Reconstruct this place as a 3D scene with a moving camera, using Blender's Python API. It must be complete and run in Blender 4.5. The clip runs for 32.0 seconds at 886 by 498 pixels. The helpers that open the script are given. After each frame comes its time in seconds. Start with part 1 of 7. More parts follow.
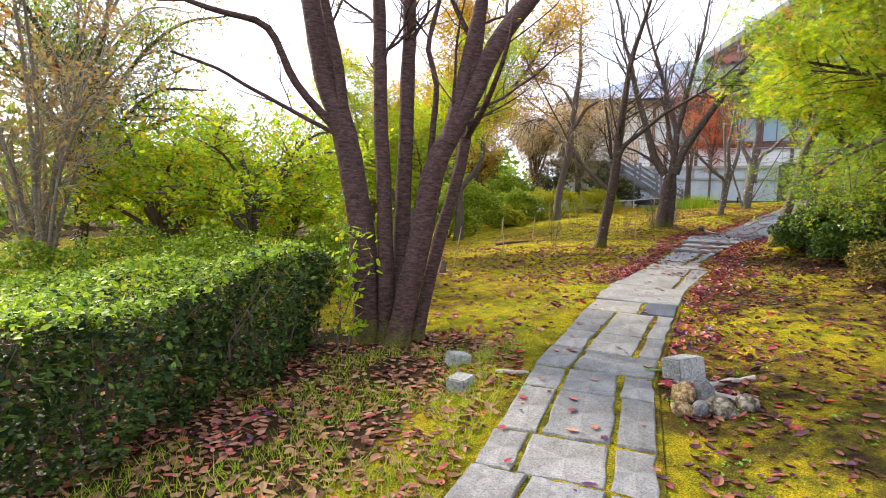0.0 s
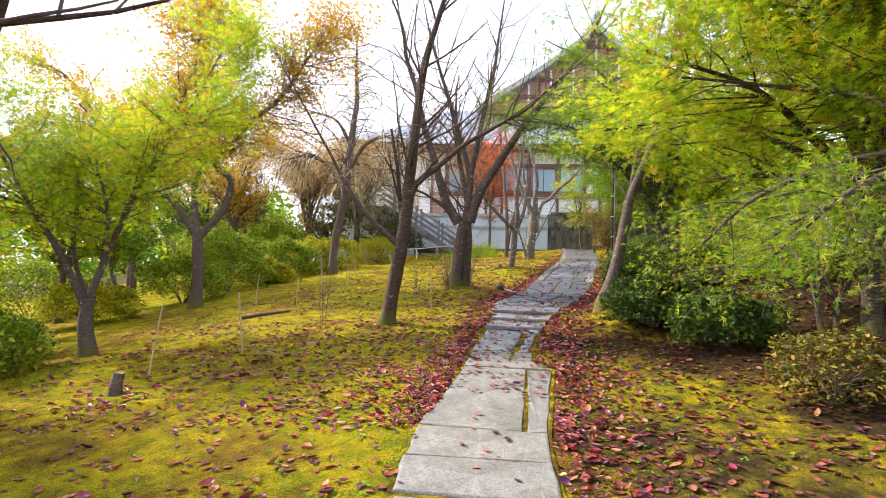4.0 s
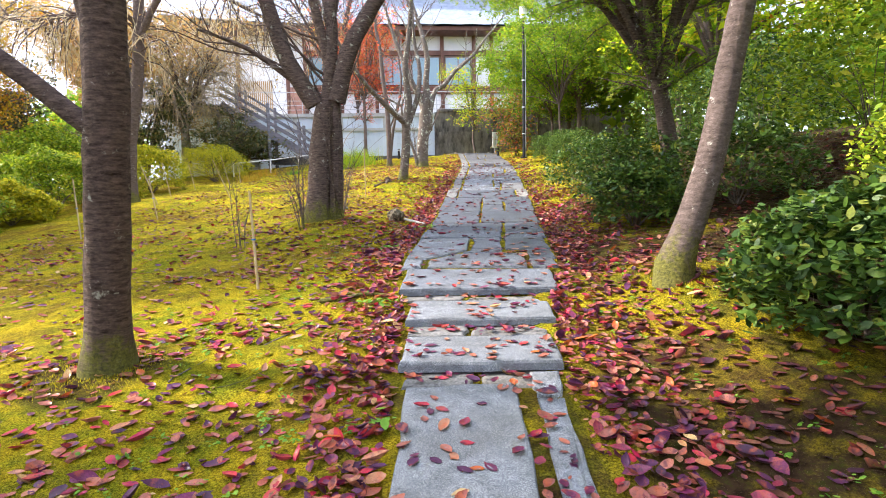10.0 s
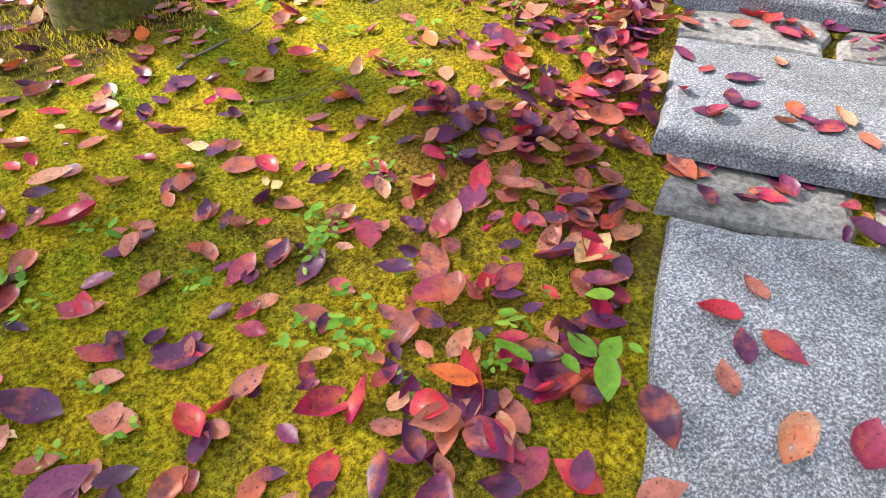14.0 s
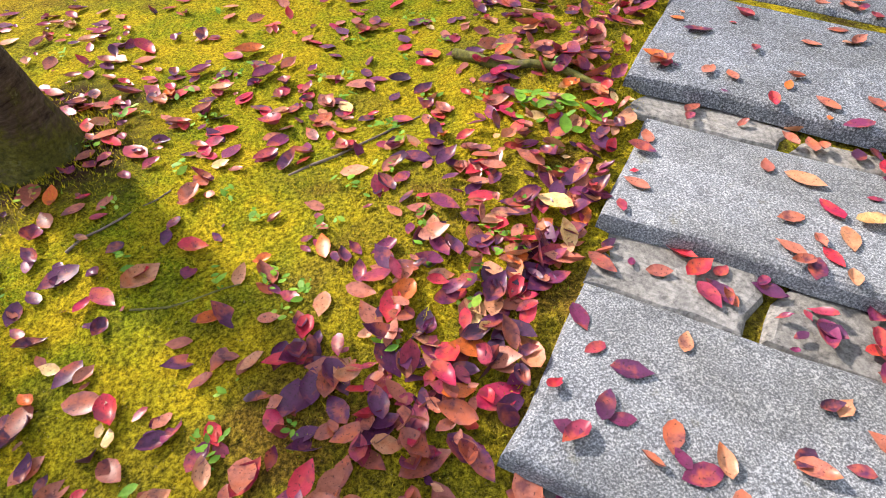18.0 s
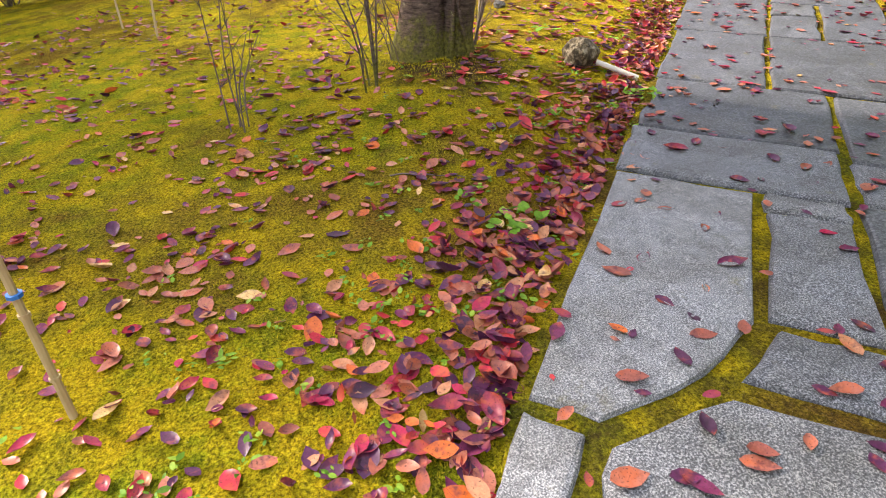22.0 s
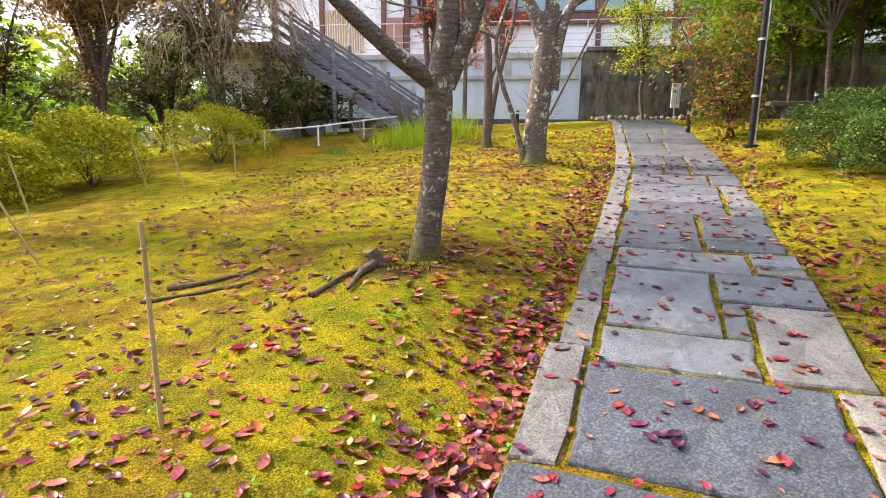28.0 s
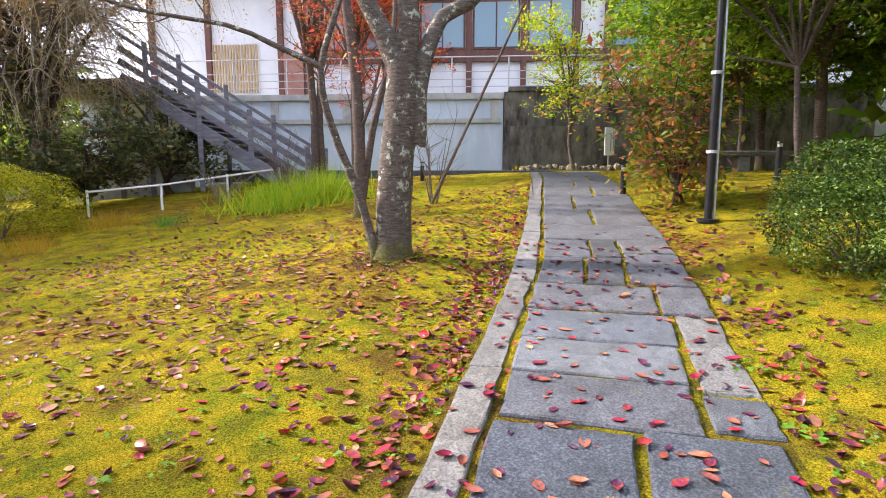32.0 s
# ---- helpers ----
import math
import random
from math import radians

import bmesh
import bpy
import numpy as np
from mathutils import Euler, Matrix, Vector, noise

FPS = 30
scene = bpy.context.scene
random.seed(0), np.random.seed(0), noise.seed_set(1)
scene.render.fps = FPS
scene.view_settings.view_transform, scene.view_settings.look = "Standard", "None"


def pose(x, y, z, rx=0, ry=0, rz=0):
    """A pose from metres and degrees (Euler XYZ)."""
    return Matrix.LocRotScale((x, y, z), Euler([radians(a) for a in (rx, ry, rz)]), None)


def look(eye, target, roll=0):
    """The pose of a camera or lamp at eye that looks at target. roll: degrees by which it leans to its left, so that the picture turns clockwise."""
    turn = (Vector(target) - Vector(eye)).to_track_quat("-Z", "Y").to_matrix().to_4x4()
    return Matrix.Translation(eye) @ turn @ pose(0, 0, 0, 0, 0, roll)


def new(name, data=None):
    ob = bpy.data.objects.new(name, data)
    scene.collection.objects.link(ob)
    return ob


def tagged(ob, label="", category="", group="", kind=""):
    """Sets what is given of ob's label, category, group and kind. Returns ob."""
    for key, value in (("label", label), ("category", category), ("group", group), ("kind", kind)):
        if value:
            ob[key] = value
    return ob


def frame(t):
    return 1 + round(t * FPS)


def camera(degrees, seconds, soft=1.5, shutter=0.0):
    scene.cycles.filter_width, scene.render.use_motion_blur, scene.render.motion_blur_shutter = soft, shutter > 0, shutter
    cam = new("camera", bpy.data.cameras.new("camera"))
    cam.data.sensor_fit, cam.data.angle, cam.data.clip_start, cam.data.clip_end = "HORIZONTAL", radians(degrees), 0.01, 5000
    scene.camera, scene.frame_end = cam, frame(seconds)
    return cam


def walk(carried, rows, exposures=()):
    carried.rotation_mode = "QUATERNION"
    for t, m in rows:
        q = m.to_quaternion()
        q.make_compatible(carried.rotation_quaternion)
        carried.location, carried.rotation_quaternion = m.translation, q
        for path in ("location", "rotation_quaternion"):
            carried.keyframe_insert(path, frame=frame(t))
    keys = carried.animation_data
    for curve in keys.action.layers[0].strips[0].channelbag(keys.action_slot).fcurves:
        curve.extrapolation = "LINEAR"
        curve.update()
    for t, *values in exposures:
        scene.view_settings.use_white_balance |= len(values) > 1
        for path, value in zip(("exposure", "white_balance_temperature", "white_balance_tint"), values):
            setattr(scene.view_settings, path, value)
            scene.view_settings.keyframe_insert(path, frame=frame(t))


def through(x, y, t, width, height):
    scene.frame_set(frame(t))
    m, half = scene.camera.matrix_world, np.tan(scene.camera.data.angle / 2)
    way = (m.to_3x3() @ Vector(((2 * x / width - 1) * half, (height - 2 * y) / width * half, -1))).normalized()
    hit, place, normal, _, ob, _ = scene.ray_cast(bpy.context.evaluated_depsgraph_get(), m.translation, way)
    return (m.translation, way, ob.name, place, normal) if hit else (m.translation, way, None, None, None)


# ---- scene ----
cam = camera(75.79, 32.0, soft=1.0)
ROWS = [  # seconds, x, y, z, yaw, pitch, roll
    (0.0, -0.000, -0.000, 1.700, 0.00, -2.77, -2.61),
    (0.5, 0.078, 0.662, 1.756, -2.35, -2.62, -2.67),
    (1.0, 0.132, 1.319, 1.773, -4.44, -2.47, -2.55),
    (1.5, 0.234, 1.972, 1.835, -6.83, -2.17, -2.41),
    (2.0, 0.422, 2.556, 1.900, -9.00, -1.86, -2.24),
    (2.5, 0.594, 3.132, 1.919, -10.98, -1.64, -2.24),
    (3.0, 0.764, 3.676, 1.971, -13.73, -0.96, -2.20),
    (3.5, 0.997, 4.187, 2.096, -17.11, -0.09, -1.91),
    (4.0, 1.137, 4.660, 2.171, -21.76, 2.52, -1.70),
    (4.5, 1.285, 5.155, 2.246, -26.86, 5.72, -1.51),
    (6.5, 2.417, 8.037, 2.103, -33.62, 7.73, 1.17),
    (7.0, 2.626, 8.449, 2.192, -33.87, 7.44, 1.14),
    (7.5, 2.787, 8.907, 2.220, -33.86, 6.82, 1.08),
    (8.0, 2.988, 9.309, 2.262, -34.09, 6.42, 1.08),
    (8.5, 3.265, 9.727, 2.332, -34.22, 5.85, 1.16),
    (9.0, 3.493, 10.152, 2.323, -34.29, 2.94, 1.03),
    (9.5, 3.718, 10.543, 2.361, -34.27, -0.80, 1.02),
    (10.0, 3.984, 10.868, 2.342, -34.30, -6.41, 1.15),
    (10.5, 4.134, 11.171, 2.315, -33.51, -14.36, 1.04),
    (11.0, 4.230, 11.520, 2.315, -31.29, -19.46, 0.66),
    (11.5, 4.366, 11.794, 2.259, -29.18, -25.17, 0.54),
    (12.0, 4.572, 12.069, 2.279, -27.30, -30.64, 0.37),
    (12.5, 4.698, 12.330, 2.251, -24.62, -34.62, -0.06),
    (13.0, 4.763, 12.611, 2.174, -21.80, -37.76, -0.23),
    (13.5, 4.788, 12.727, 2.046, -18.82, -40.56, -0.37),
    (15.5, 4.892, 12.811, 1.948, -8.60, -47.79, -1.48),
    (16.0, 4.952, 12.841, 2.021, -8.29, -47.92, -1.63),
    (16.5, 5.037, 12.878, 2.141, -8.26, -47.98, -1.61),
    (17.0, 5.133, 12.925, 2.259, -8.17, -46.88, -1.58),
    (17.5, 5.261, 13.089, 2.337, -8.32, -45.44, -1.51),
    (18.0, 5.368, 13.219, 2.391, -8.73, -43.86, -1.27),
    (18.5, 5.479, 13.320, 2.420, -9.08, -42.40, -1.06),
    (19.0, 5.620, 13.503, 2.471, -10.02, -41.38, -0.75),
    (19.5, 5.736, 13.656, 2.517, -10.76, -40.51, -0.59),
    (20.0, 5.816, 13.922, 2.546, -11.95, -39.69, -0.42),
    (20.5, 5.891, 14.137, 2.639, -13.03, -37.85, -0.29),
    (21.0, 6.087, 14.344, 2.711, -13.73, -35.81, 0.07),
    (21.5, 6.260, 14.525, 2.808, -14.19, -33.18, -0.04),
    (22.0, 6.382, 14.785, 2.811, -14.37, -30.79, -0.34),
    (22.5, 6.589, 15.217, 2.937, -14.21, -27.19, -0.33),
    (23.0, 6.863, 15.549, 2.969, -14.59, -24.96, -0.24),
    (23.5, 7.194, 15.891, 3.073, -15.53, -22.74, -0.19),
    (24.0, 7.482, 16.262, 3.096, -16.09, -21.59, -0.33),
    (24.5, 7.772, 16.690, 3.216, -16.51, -19.98, -0.56),
    (25.0, 8.091, 17.012, 3.281, -17.14, -18.45, -0.69),
    (25.5, 8.442, 17.283, 3.425, -17.43, -17.25, -0.79),
    (26.0, 8.760, 17.650, 3.454, -17.99, -16.42, -0.76),
    (26.5, 9.071, 18.049, 3.541, -18.46, -14.83, -0.73),
    (28.5, 10.422, 19.373, 3.609, -19.99, -11.06, -0.21),
    (29.0, 10.843, 19.649, 3.705, -20.91, -10.25, 0.14),
    (29.5, 11.154, 19.993, 3.729, -21.62, -10.00, 0.00),
    (30.0, 11.481, 20.423, 3.821, -21.91, -9.35, -0.03),
    (30.5, 11.848, 20.809, 3.868, -22.29, -8.96, 0.09),
    (31.0, 12.164, 21.189, 3.936, -22.69, -8.79, 0.07),
    (31.5, 12.437, 21.650, 4.011, -23.40, -8.44, -0.03),
    (32.0, 12.775, 22.034, 4.018, -24.42, -8.03, 0.00),
]
walk(cam, [(t, pose(x, y, z, 90 + pitch, roll, yaw)) for t, x, y, z, yaw, pitch, roll in ROWS],
     exposures=[(0.0, 1.55, 6250, 15), (2.0, 1.65, 6250, 15), (3.2, 1.68, 6400, 15), (5.0, 1.66, 6350, 16), (7.0, 1.72, 6050, 22), (9.0, 1.88, 6050, 19), (10.2, 2.18, 6100, 16), (12.0, 2.15, 6100, 15), (14.0, 2.15, 6250, 17), (16.0, 2.2, 6500, 19), (18.0, 1.85, 6350, 18), (20.0, 1.86, 6500, 18), (21.5, 2.02, 6750, 19), (23.0, 2.38, 7250, 18), (24.5, 2.2, 7100, 18), (26.5, 2.02, 6950, 17), (29.0, 1.82, 6150, 19), (30.4, 1.92, 6100, 19), (32.0, 1.76, 6100, 20)])

# ---- world and sun ----
SUN_AZ, SUN_EL = 50.0, 36.0      # degrees to the left of +y, and above the horizon
world = bpy.data.worlds.new("sky")
scene.world = world
world.use_nodes = True
wn = world.node_tree
sky = wn.nodes.new("ShaderNodeTexSky")
sky.sky_type = "NISHITA"
sky.sun_disc = False
sky.sun_elevation, sky.sun_rotation = radians(SUN_EL), radians(-SUN_AZ)
sky.air_density, sky.dust_density, sky.ozone_density = 1.0, 3.0, 1.0
wn.nodes["Background"].inputs[1].default_value = 0.15
# thin white cloud over most of the blue
wc = wn.nodes.new("ShaderNodeTexCoord")
cloud = wn.nodes.new("ShaderNodeTexNoise")
cloud.inputs["Scale"].default_value, cloud.inputs["Detail"].default_value = 3.0, 5.0
wn.links.new(wc.outputs["Generated"], cloud.inputs["Vector"])
cover = wn.nodes.new("ShaderNodeMapRange")
cover.inputs["From Min"].default_value, cover.inputs["From Max"].default_value = 0.36, 0.54
cover.inputs["To Min"].default_value, cover.inputs["To Max"].default_value = 0.35, 0.95
wn.links.new(cloud.outputs[0], cover.inputs["Value"])
veil = wn.nodes.new("ShaderNodeMix")
veil.data_type = "RGBA"
veil.inputs[7].default_value = (4.7, 5.0, 5.7, 1)
wn.links.new(cover.outputs[0], veil.inputs[0])
wn.links.new(sky.outputs[0], veil.inputs[6])
wn.links.new(veil.outputs[2], wn.nodes["Background"].inputs[0])
lamp = bpy.data.lights.new("sun", "SUN")
lamp.energy, lamp.angle, lamp.color = 3.3, radians(4.0), (1.0, 0.90, 0.74)
sun = new("sun", lamp)
sun_way = Vector((-math.sin(radians(SUN_AZ)) * math.cos(radians(SUN_EL)), math.cos(radians(SUN_AZ)) * math.cos(radians(SUN_EL)), math.sin(radians(SUN_EL))))
sun.matrix_world = look(sun_way * 60, (0, 0, 0))

# ---- materials ----


def material(name, rough=0.8, metal=0.0, spec=0.3):
    m = bpy.data.materials.new(name)
    m.use_nodes = True
    b = m.node_tree.nodes["Principled BSDF"]
    b.inputs["Roughness"].default_value, b.inputs["Metallic"].default_value = rough, metal
    b.inputs["Specular IOR Level"].default_value = spec
    return m, m.node_tree.nodes, m.node_tree.links, b


def ramp(nodes, stops, interp="LINEAR"):
    r = nodes.new("ShaderNodeValToRGB")
    r.color_ramp.interpolation = interp
    e = r.color_ramp.elements
    while len(e) < len(stops):
        e.new(0.5)
    for k, (p, c) in zip(e, stops):
        k.position, k.color = p, (*c, 1)
    return r


def noise_node(nodes, links, scale, detail=4.0, rough=0.6, coord="Object", kind="noise", stretch=None):
    tc = nodes.new("ShaderNodeTexCoord")
    t = nodes.new("ShaderNodeTexNoise" if kind == "noise" else "ShaderNodeTexVoronoi")
    t.inputs["Scale"].default_value = scale
    if kind == "noise":
        t.inputs["Detail"].default_value, t.inputs["Roughness"].default_value = detail, rough
    src = tc.outputs[coord]
    if stretch:
        mp = nodes.new("ShaderNodeMapping")
        mp.inputs["Scale"].default_value = stretch
        links.new(src, mp.inputs[0])
        src = mp.outputs[0]
    links.new(src, t.inputs["Vector"])
    return t


def bump(nodes, links, b, height, strength=0.4, dist=0.01):
    k = nodes.new("ShaderNodeBump")
    k.inputs["Strength"].default_value, k.inputs["Distance"].default_value = strength, dist
    links.new(height, k.inputs["Height"])
    links.new(k.outputs[0], b.inputs["Normal"])


def mix(nodes, links, fac, a, b, mode="MIX"):
    m = nodes.new("ShaderNodeMix")
    m.data_type, m.blend_type = "RGBA", mode
    for sock, v in ((m.inputs[0], fac), (m.inputs[6], a), (m.inputs[7], b)):
        if isinstance(v, (int, float)):
            sock.default_value = v
        elif isinstance(v, tuple):
            sock.default_value = (*v, 1)
        else:
            links.new(v, sock)
    return m.outputs[2]


def moss_material():
    m, n, k, b = material("moss_lawn", 0.95, spec=0.02)
    big = noise_node(n, k, 0.55, 5, 0.65)
    mid = noise_node(n, k, 3.2, 6, 0.7)
    fine = noise_node(n, k, 78, 4, 0.85)
    cell = noise_node(n, k, 130, 3, 0.8)
    yellow = ramp(n, [(0.34, (0.085, 0.068, 0.008)), (0.45, (0.29, 0.215, 0.010)), (0.54, (0.55, 0.415, 0.016)), (0.64, (0.82, 0.65, 0.026))])
    k.new(fine.outputs[0], yellow.inputs[0])
    green = ramp(n, [(0.34, (0.028, 0.038, 0.006)), (0.45, (0.115, 0.15, 0.008)), (0.54, (0.25, 0.30, 0.012)), (0.64, (0.42, 0.48, 0.02))])
    k.new(fine.outputs[0], green.inputs[0])
    f1 = ramp(n, [(0.40, (0, 0, 0)), (0.60, (1, 1, 1))])
    k.new(mid.outputs[0], f1.inputs[0])
    col = mix(n, k, f1.outputs[0], yellow.outputs[0], green.outputs[0])
    soil = ramp(n, [(0.36, (0.035, 0.022, 0.010)), (0.5, (0.19, 0.095, 0.02)), (0.62, (0.44, 0.235, 0.04))])
    k.new(fine.outputs[0], soil.inputs[0])
    f2 = ramp(n, [(0.51, (0, 0, 0)), (0.63, (0.8, 0.8, 0.8))])
    add = n.new("ShaderNodeMath")
    add.operation = "MULTIPLY_ADD"
    k.new(mid.outputs[0], add.inputs[0])
    add.inputs[1].default_value = 0.45
    half = n.new("ShaderNodeMath")
    half.operation = "MULTIPLY"
    k.new(big.outputs[0], half.inputs[0])
    half.inputs[1].default_value = 0.62
    k.new(half.outputs[0], add.inputs[2])
    k.new(add.outputs[0], f2.inputs[0])
    col = mix(n, k, f2.outputs[0], col, soil.outputs[0])
    at_node = n.new("ShaderNodeAttribute")
    at_node.attribute_name = "bare"
    mask = n.new("ShaderNodeMath")
    mask.operation = "MULTIPLY_ADD"
    k.new(mid.outputs[0], mask.inputs[0])
    mask.inputs[1].default_value = 0.7
    k.new(at_node.outputs["Fac"], mask.inputs[2])
    f3 = ramp(n, [(0.70, (0, 0, 0)), (0.95, (1, 1, 1))])
    k.new(mask.outputs[0], f3.inputs[0])
    leafy = noise_node(n, k, 9, 8, 0.75)
    earth = ramp(n, [(0.34, (0.018, 0.011, 0.008)), (0.5, (0.07, 0.040, 0.024)), (0.60, (0.06, 0.065, 0.012)), (0.7, (0.15, 0.07, 0.05))])
    k.new(leafy.outputs[0], earth.inputs[0])
    col = mix(n, k, f3.outputs[0], col, earth.outputs[0])
    grit = noise_node(n, k, 170, 2, 0.6)
    col = mix(n, k, ramp_of(n, k, grit, [(0.67, (0, 0, 0)), (0.71, (0.5, 0.5, 0.5))]), col, (0.50, 0.40, 0.22))
    col = mix(n, k, ramp_of(n, k, cell, [(0.33, (0.8, 0.8, 0.8)), (0.44, (0, 0, 0))]), col, (0.05, 0.042, 0.005))
    k.new(col, b.inputs["Base Color"])
    s = n.new("ShaderNodeMath")
    s.operation = "ADD"
    k.new(fine.outputs[0], s.inputs[0])
    k.new(cell.outputs[0], s.inputs[1])
    bump(n, k, b, s.outputs[0], 1.0, 0.03)
    return m


def ramp_of(n, k, tex, stops):
    r = ramp(n, stops)
    k.new(tex.outputs[0], r.inputs[0])
    return r.outputs[0]


def stone_material(name, light, dark, speck, per_object=0.25, rough=0.7, scale=70.0):
    m, n, k, b = material(name, rough, spec=0.35)
    sp = noise_node(n, k, scale * 1.1, 3, 0.75)
    st = noise_node(n, k, 2.3, 6, 0.65)
    mo = noise_node(n, k, 13.0, 6, 0.75)
    oi = n.new("ShaderNodeObjectInfo")
    base = ramp_of(n, k, sp, [(0.36, tuple(0.6 * x for x in dark)), (0.43, dark), (0.49, tuple((x + y) / 2 for x, y in zip(light, dark))), (0.54, light), (0.60, speck)])
    stain = ramp_of(n, k, st, [(0.35, (0.55, 0.53, 0.48)), (0.6, (1, 1, 1))])
    col = mix(n, k, 0.8, base, stain, "MULTIPLY")
    col = mix(n, k, 0.75, col, ramp_of(n, k, mo, [(0.34, (0.62, 0.62, 0.63)), (0.5, (1.0, 1.0, 1.0)), (0.66, (1.32, 1.3, 1.26))]), "MULTIPLY")
    tone = ramp(n, [(0.0, (1 - per_object,) * 3), (0.5, (1 - per_object * 0.4, 1 - per_object * 0.35, 1 - per_object * 0.25)), (1.0, (1.0, 0.98, 0.94))])
    k.new(oi.outputs["Random"], tone.inputs[0])
    col = mix(n, k, 1.0, col, tone.outputs[0], "MULTIPLY")
    edge = noise_node(n, k, 5.5, 7, 0.7)
    fm = ramp_of(n, k, edge, [(0.60, (0, 0, 0)), (0.72, (0.5, 0.5, 0.5))])
    col = mix(n, k, fm, col, (0.13, 0.115, 0.03))
    k.new(col, b.inputs["Base Color"])
    bump(n, k, b, sp.outputs[0], 0.25, 0.006)
    return m


def bark_material(name, lo, hi, lichen=(0.42, 0.44, 0.36), amount=0.63, ring=1.0, mossy=True):
    m, n, k, b = material(name, 0.9, spec=0.15)
    w = noise_node(n, k, 7, 6, 0.75, stretch=(1.6, 1.6, 4.5 * ring))
    g = noise_node(n, k, 45, 5, 0.7)
    base = ramp_of(n, k, w, [(0.32, lo), (0.55, tuple((x + y) / 2 for x, y in zip(lo, hi))), (0.72, hi)])
    base = mix(n, k, 0.5, base, ramp_of(n, k, g, [(0.3, (0.45, 0.45, 0.45)), (0.65, (1.2, 1.2, 1.2))]), "MULTIPLY")
    s = noise_node(n, k, 8.0, 7, 0.75)
    fm = ramp_of(n, k, s, [(amount, (0, 0, 0)), (amount + 0.05, (1, 1, 1))])
    col = mix(n, k, fm, base, lichen)
    if mossy:
        place = n.new("ShaderNodeTexCoord")
        axes = n.new("ShaderNodeSeparateXYZ")
        k.new(place.outputs["Object"], axes.inputs[0])
        foot = n.new("ShaderNodeMath")
        foot.operation = "MULTIPLY_ADD"
        k.new(axes.outputs[2], foot.inputs[0])
        foot.inputs[1].default_value = -0.75
        k.new(s.outputs[0], foot.inputs[2])
        moss = ramp(n, [(0.30, (0, 0, 0)), (0.46, (0.85, 0.85, 0.85))])
        k.new(foot.outputs[0], moss.inputs[0])
        col = mix(n, k, moss.outputs[0], col, ramp_of(n, k, g, [(0.35, (0.045, 0.05, 0.010)), (0.65, (0.17, 0.165, 0.022))]))
    k.new(col, b.inputs["Base Color"])
    h = n.new("ShaderNodeMath")
    h.operation = "ADD"
    k.new(w.outputs[0], h.inputs[0])
    k.new(g.outputs[0], h.inputs[1])
    bump(n, k, b, h.outputs[0], 0.8, 0.02)
    return m


def leaf_material(name, stops, through=0.45, rough=0.55, constant=False, blotch=True):
    m, n, k, b = material(name, rough, spec=0.25)
    geo = n.new("ShaderNodeNewGeometry")
    r = ramp(n, stops, "CONSTANT" if constant else "LINEAR")
    k.new(geo.outputs["Random Per Island"], r.inputs[0])
    col = r.outputs[0]
    if blotch:
        t = noise_node(n, k, 55, 4, 0.7)
        col = mix(n, k, 0.7, col, ramp_of(n, k, t, [(0.3, (0.5, 0.5, 0.5)), (0.6, (1.1, 1.1, 1.1))]), "MULTIPLY")
    if constant:
        blush = noise_node(n, k, 16, 3, 0.6)
        col = mix(n, k, ramp_of(n, k, blush, [(0.50, (0, 0, 0)), (0.66, (0.6, 0.6, 0.6))]), col, (0.46, 0.10, 0.03))
        dusk = noise_node(n, k, 21, 3, 0.6)
        col = mix(n, k, ramp_of(n, k, dusk, [(0.54, (0, 0, 0)), (0.68, (0.7, 0.7, 0.7))]), col, (0.055, 0.016, 0.04))
        speck = noise_node(n, k, 150, 2, 0.5)
        col = mix(n, k, ramp_of(n, k, speck, [(0.63, (0, 0, 0)), (0.68, (0.7, 0.7, 0.7))]), col, (0.03, 0.012, 0.012))
    k.new(col, b.inputs["Base Color"])
    if through:
        tr = n.new("ShaderNodeBsdfTranslucent")
        k.new(col, tr.inputs[0])
        ms = n.new("ShaderNodeMixShader")
        ms.inputs[0].default_value = through
        k.new(b.outputs[0], ms.inputs[1])
        k.new(tr.outputs[0], ms.inputs[2])
        k.new(ms.outputs[0], n["Material Output"].inputs[0])
    return m


def plain_material(name, lo, hi, rough=0.7, metal=0.0, scale=4.0, stretch=None, depth=0.004, spec=0.3):
    m, n, k, b = material(name, rough, metal, spec)
    t = noise_node(n, k, scale, 7, 0.7, stretch=stretch)
    k.new(ramp_of(n, k, t, [(0.32, lo), (0.68, hi)]), b.inputs["Base Color"])
    g = noise_node(n, k, scale * 14, 4, 0.7, stretch=stretch)
    bump(n, k, b, g.outputs[0], 0.4, depth)
    return m


MOSS = moss_material()
GRANITE = stone_material("speckled_granite", (0.225, 0.243, 0.265), (0.11, 0.12, 0.136), (0.42, 0.44, 0.465), 0.32, 0.7, 175.0)
GRANITE_MID = stone_material("dark_speckled_granite", (0.155, 0.172, 0.195), (0.058, 0.065, 0.078), (0.33, 0.35, 0.38), 0.35, 0.65, 150.0)
SLATE = stone_material("smooth_grey_stone", (0.088, 0.099, 0.119), (0.052, 0.060, 0.074), (0.145, 0.157, 0.178), 0.45, 0.5, 60.0)
SLATE_LIGHT = stone_material("lilac_grey_stone", (0.135, 0.138, 0.150), (0.092, 0.095, 0.106), (0.195, 0.198, 0.21), 0.45, 0.55, 60.0)
PALE = stone_material("pale_stone", (0.19, 0.185, 0.175), (0.145, 0.142, 0.136), (0.24, 0.236, 0.225), 0.3, 0.8, 55.0)
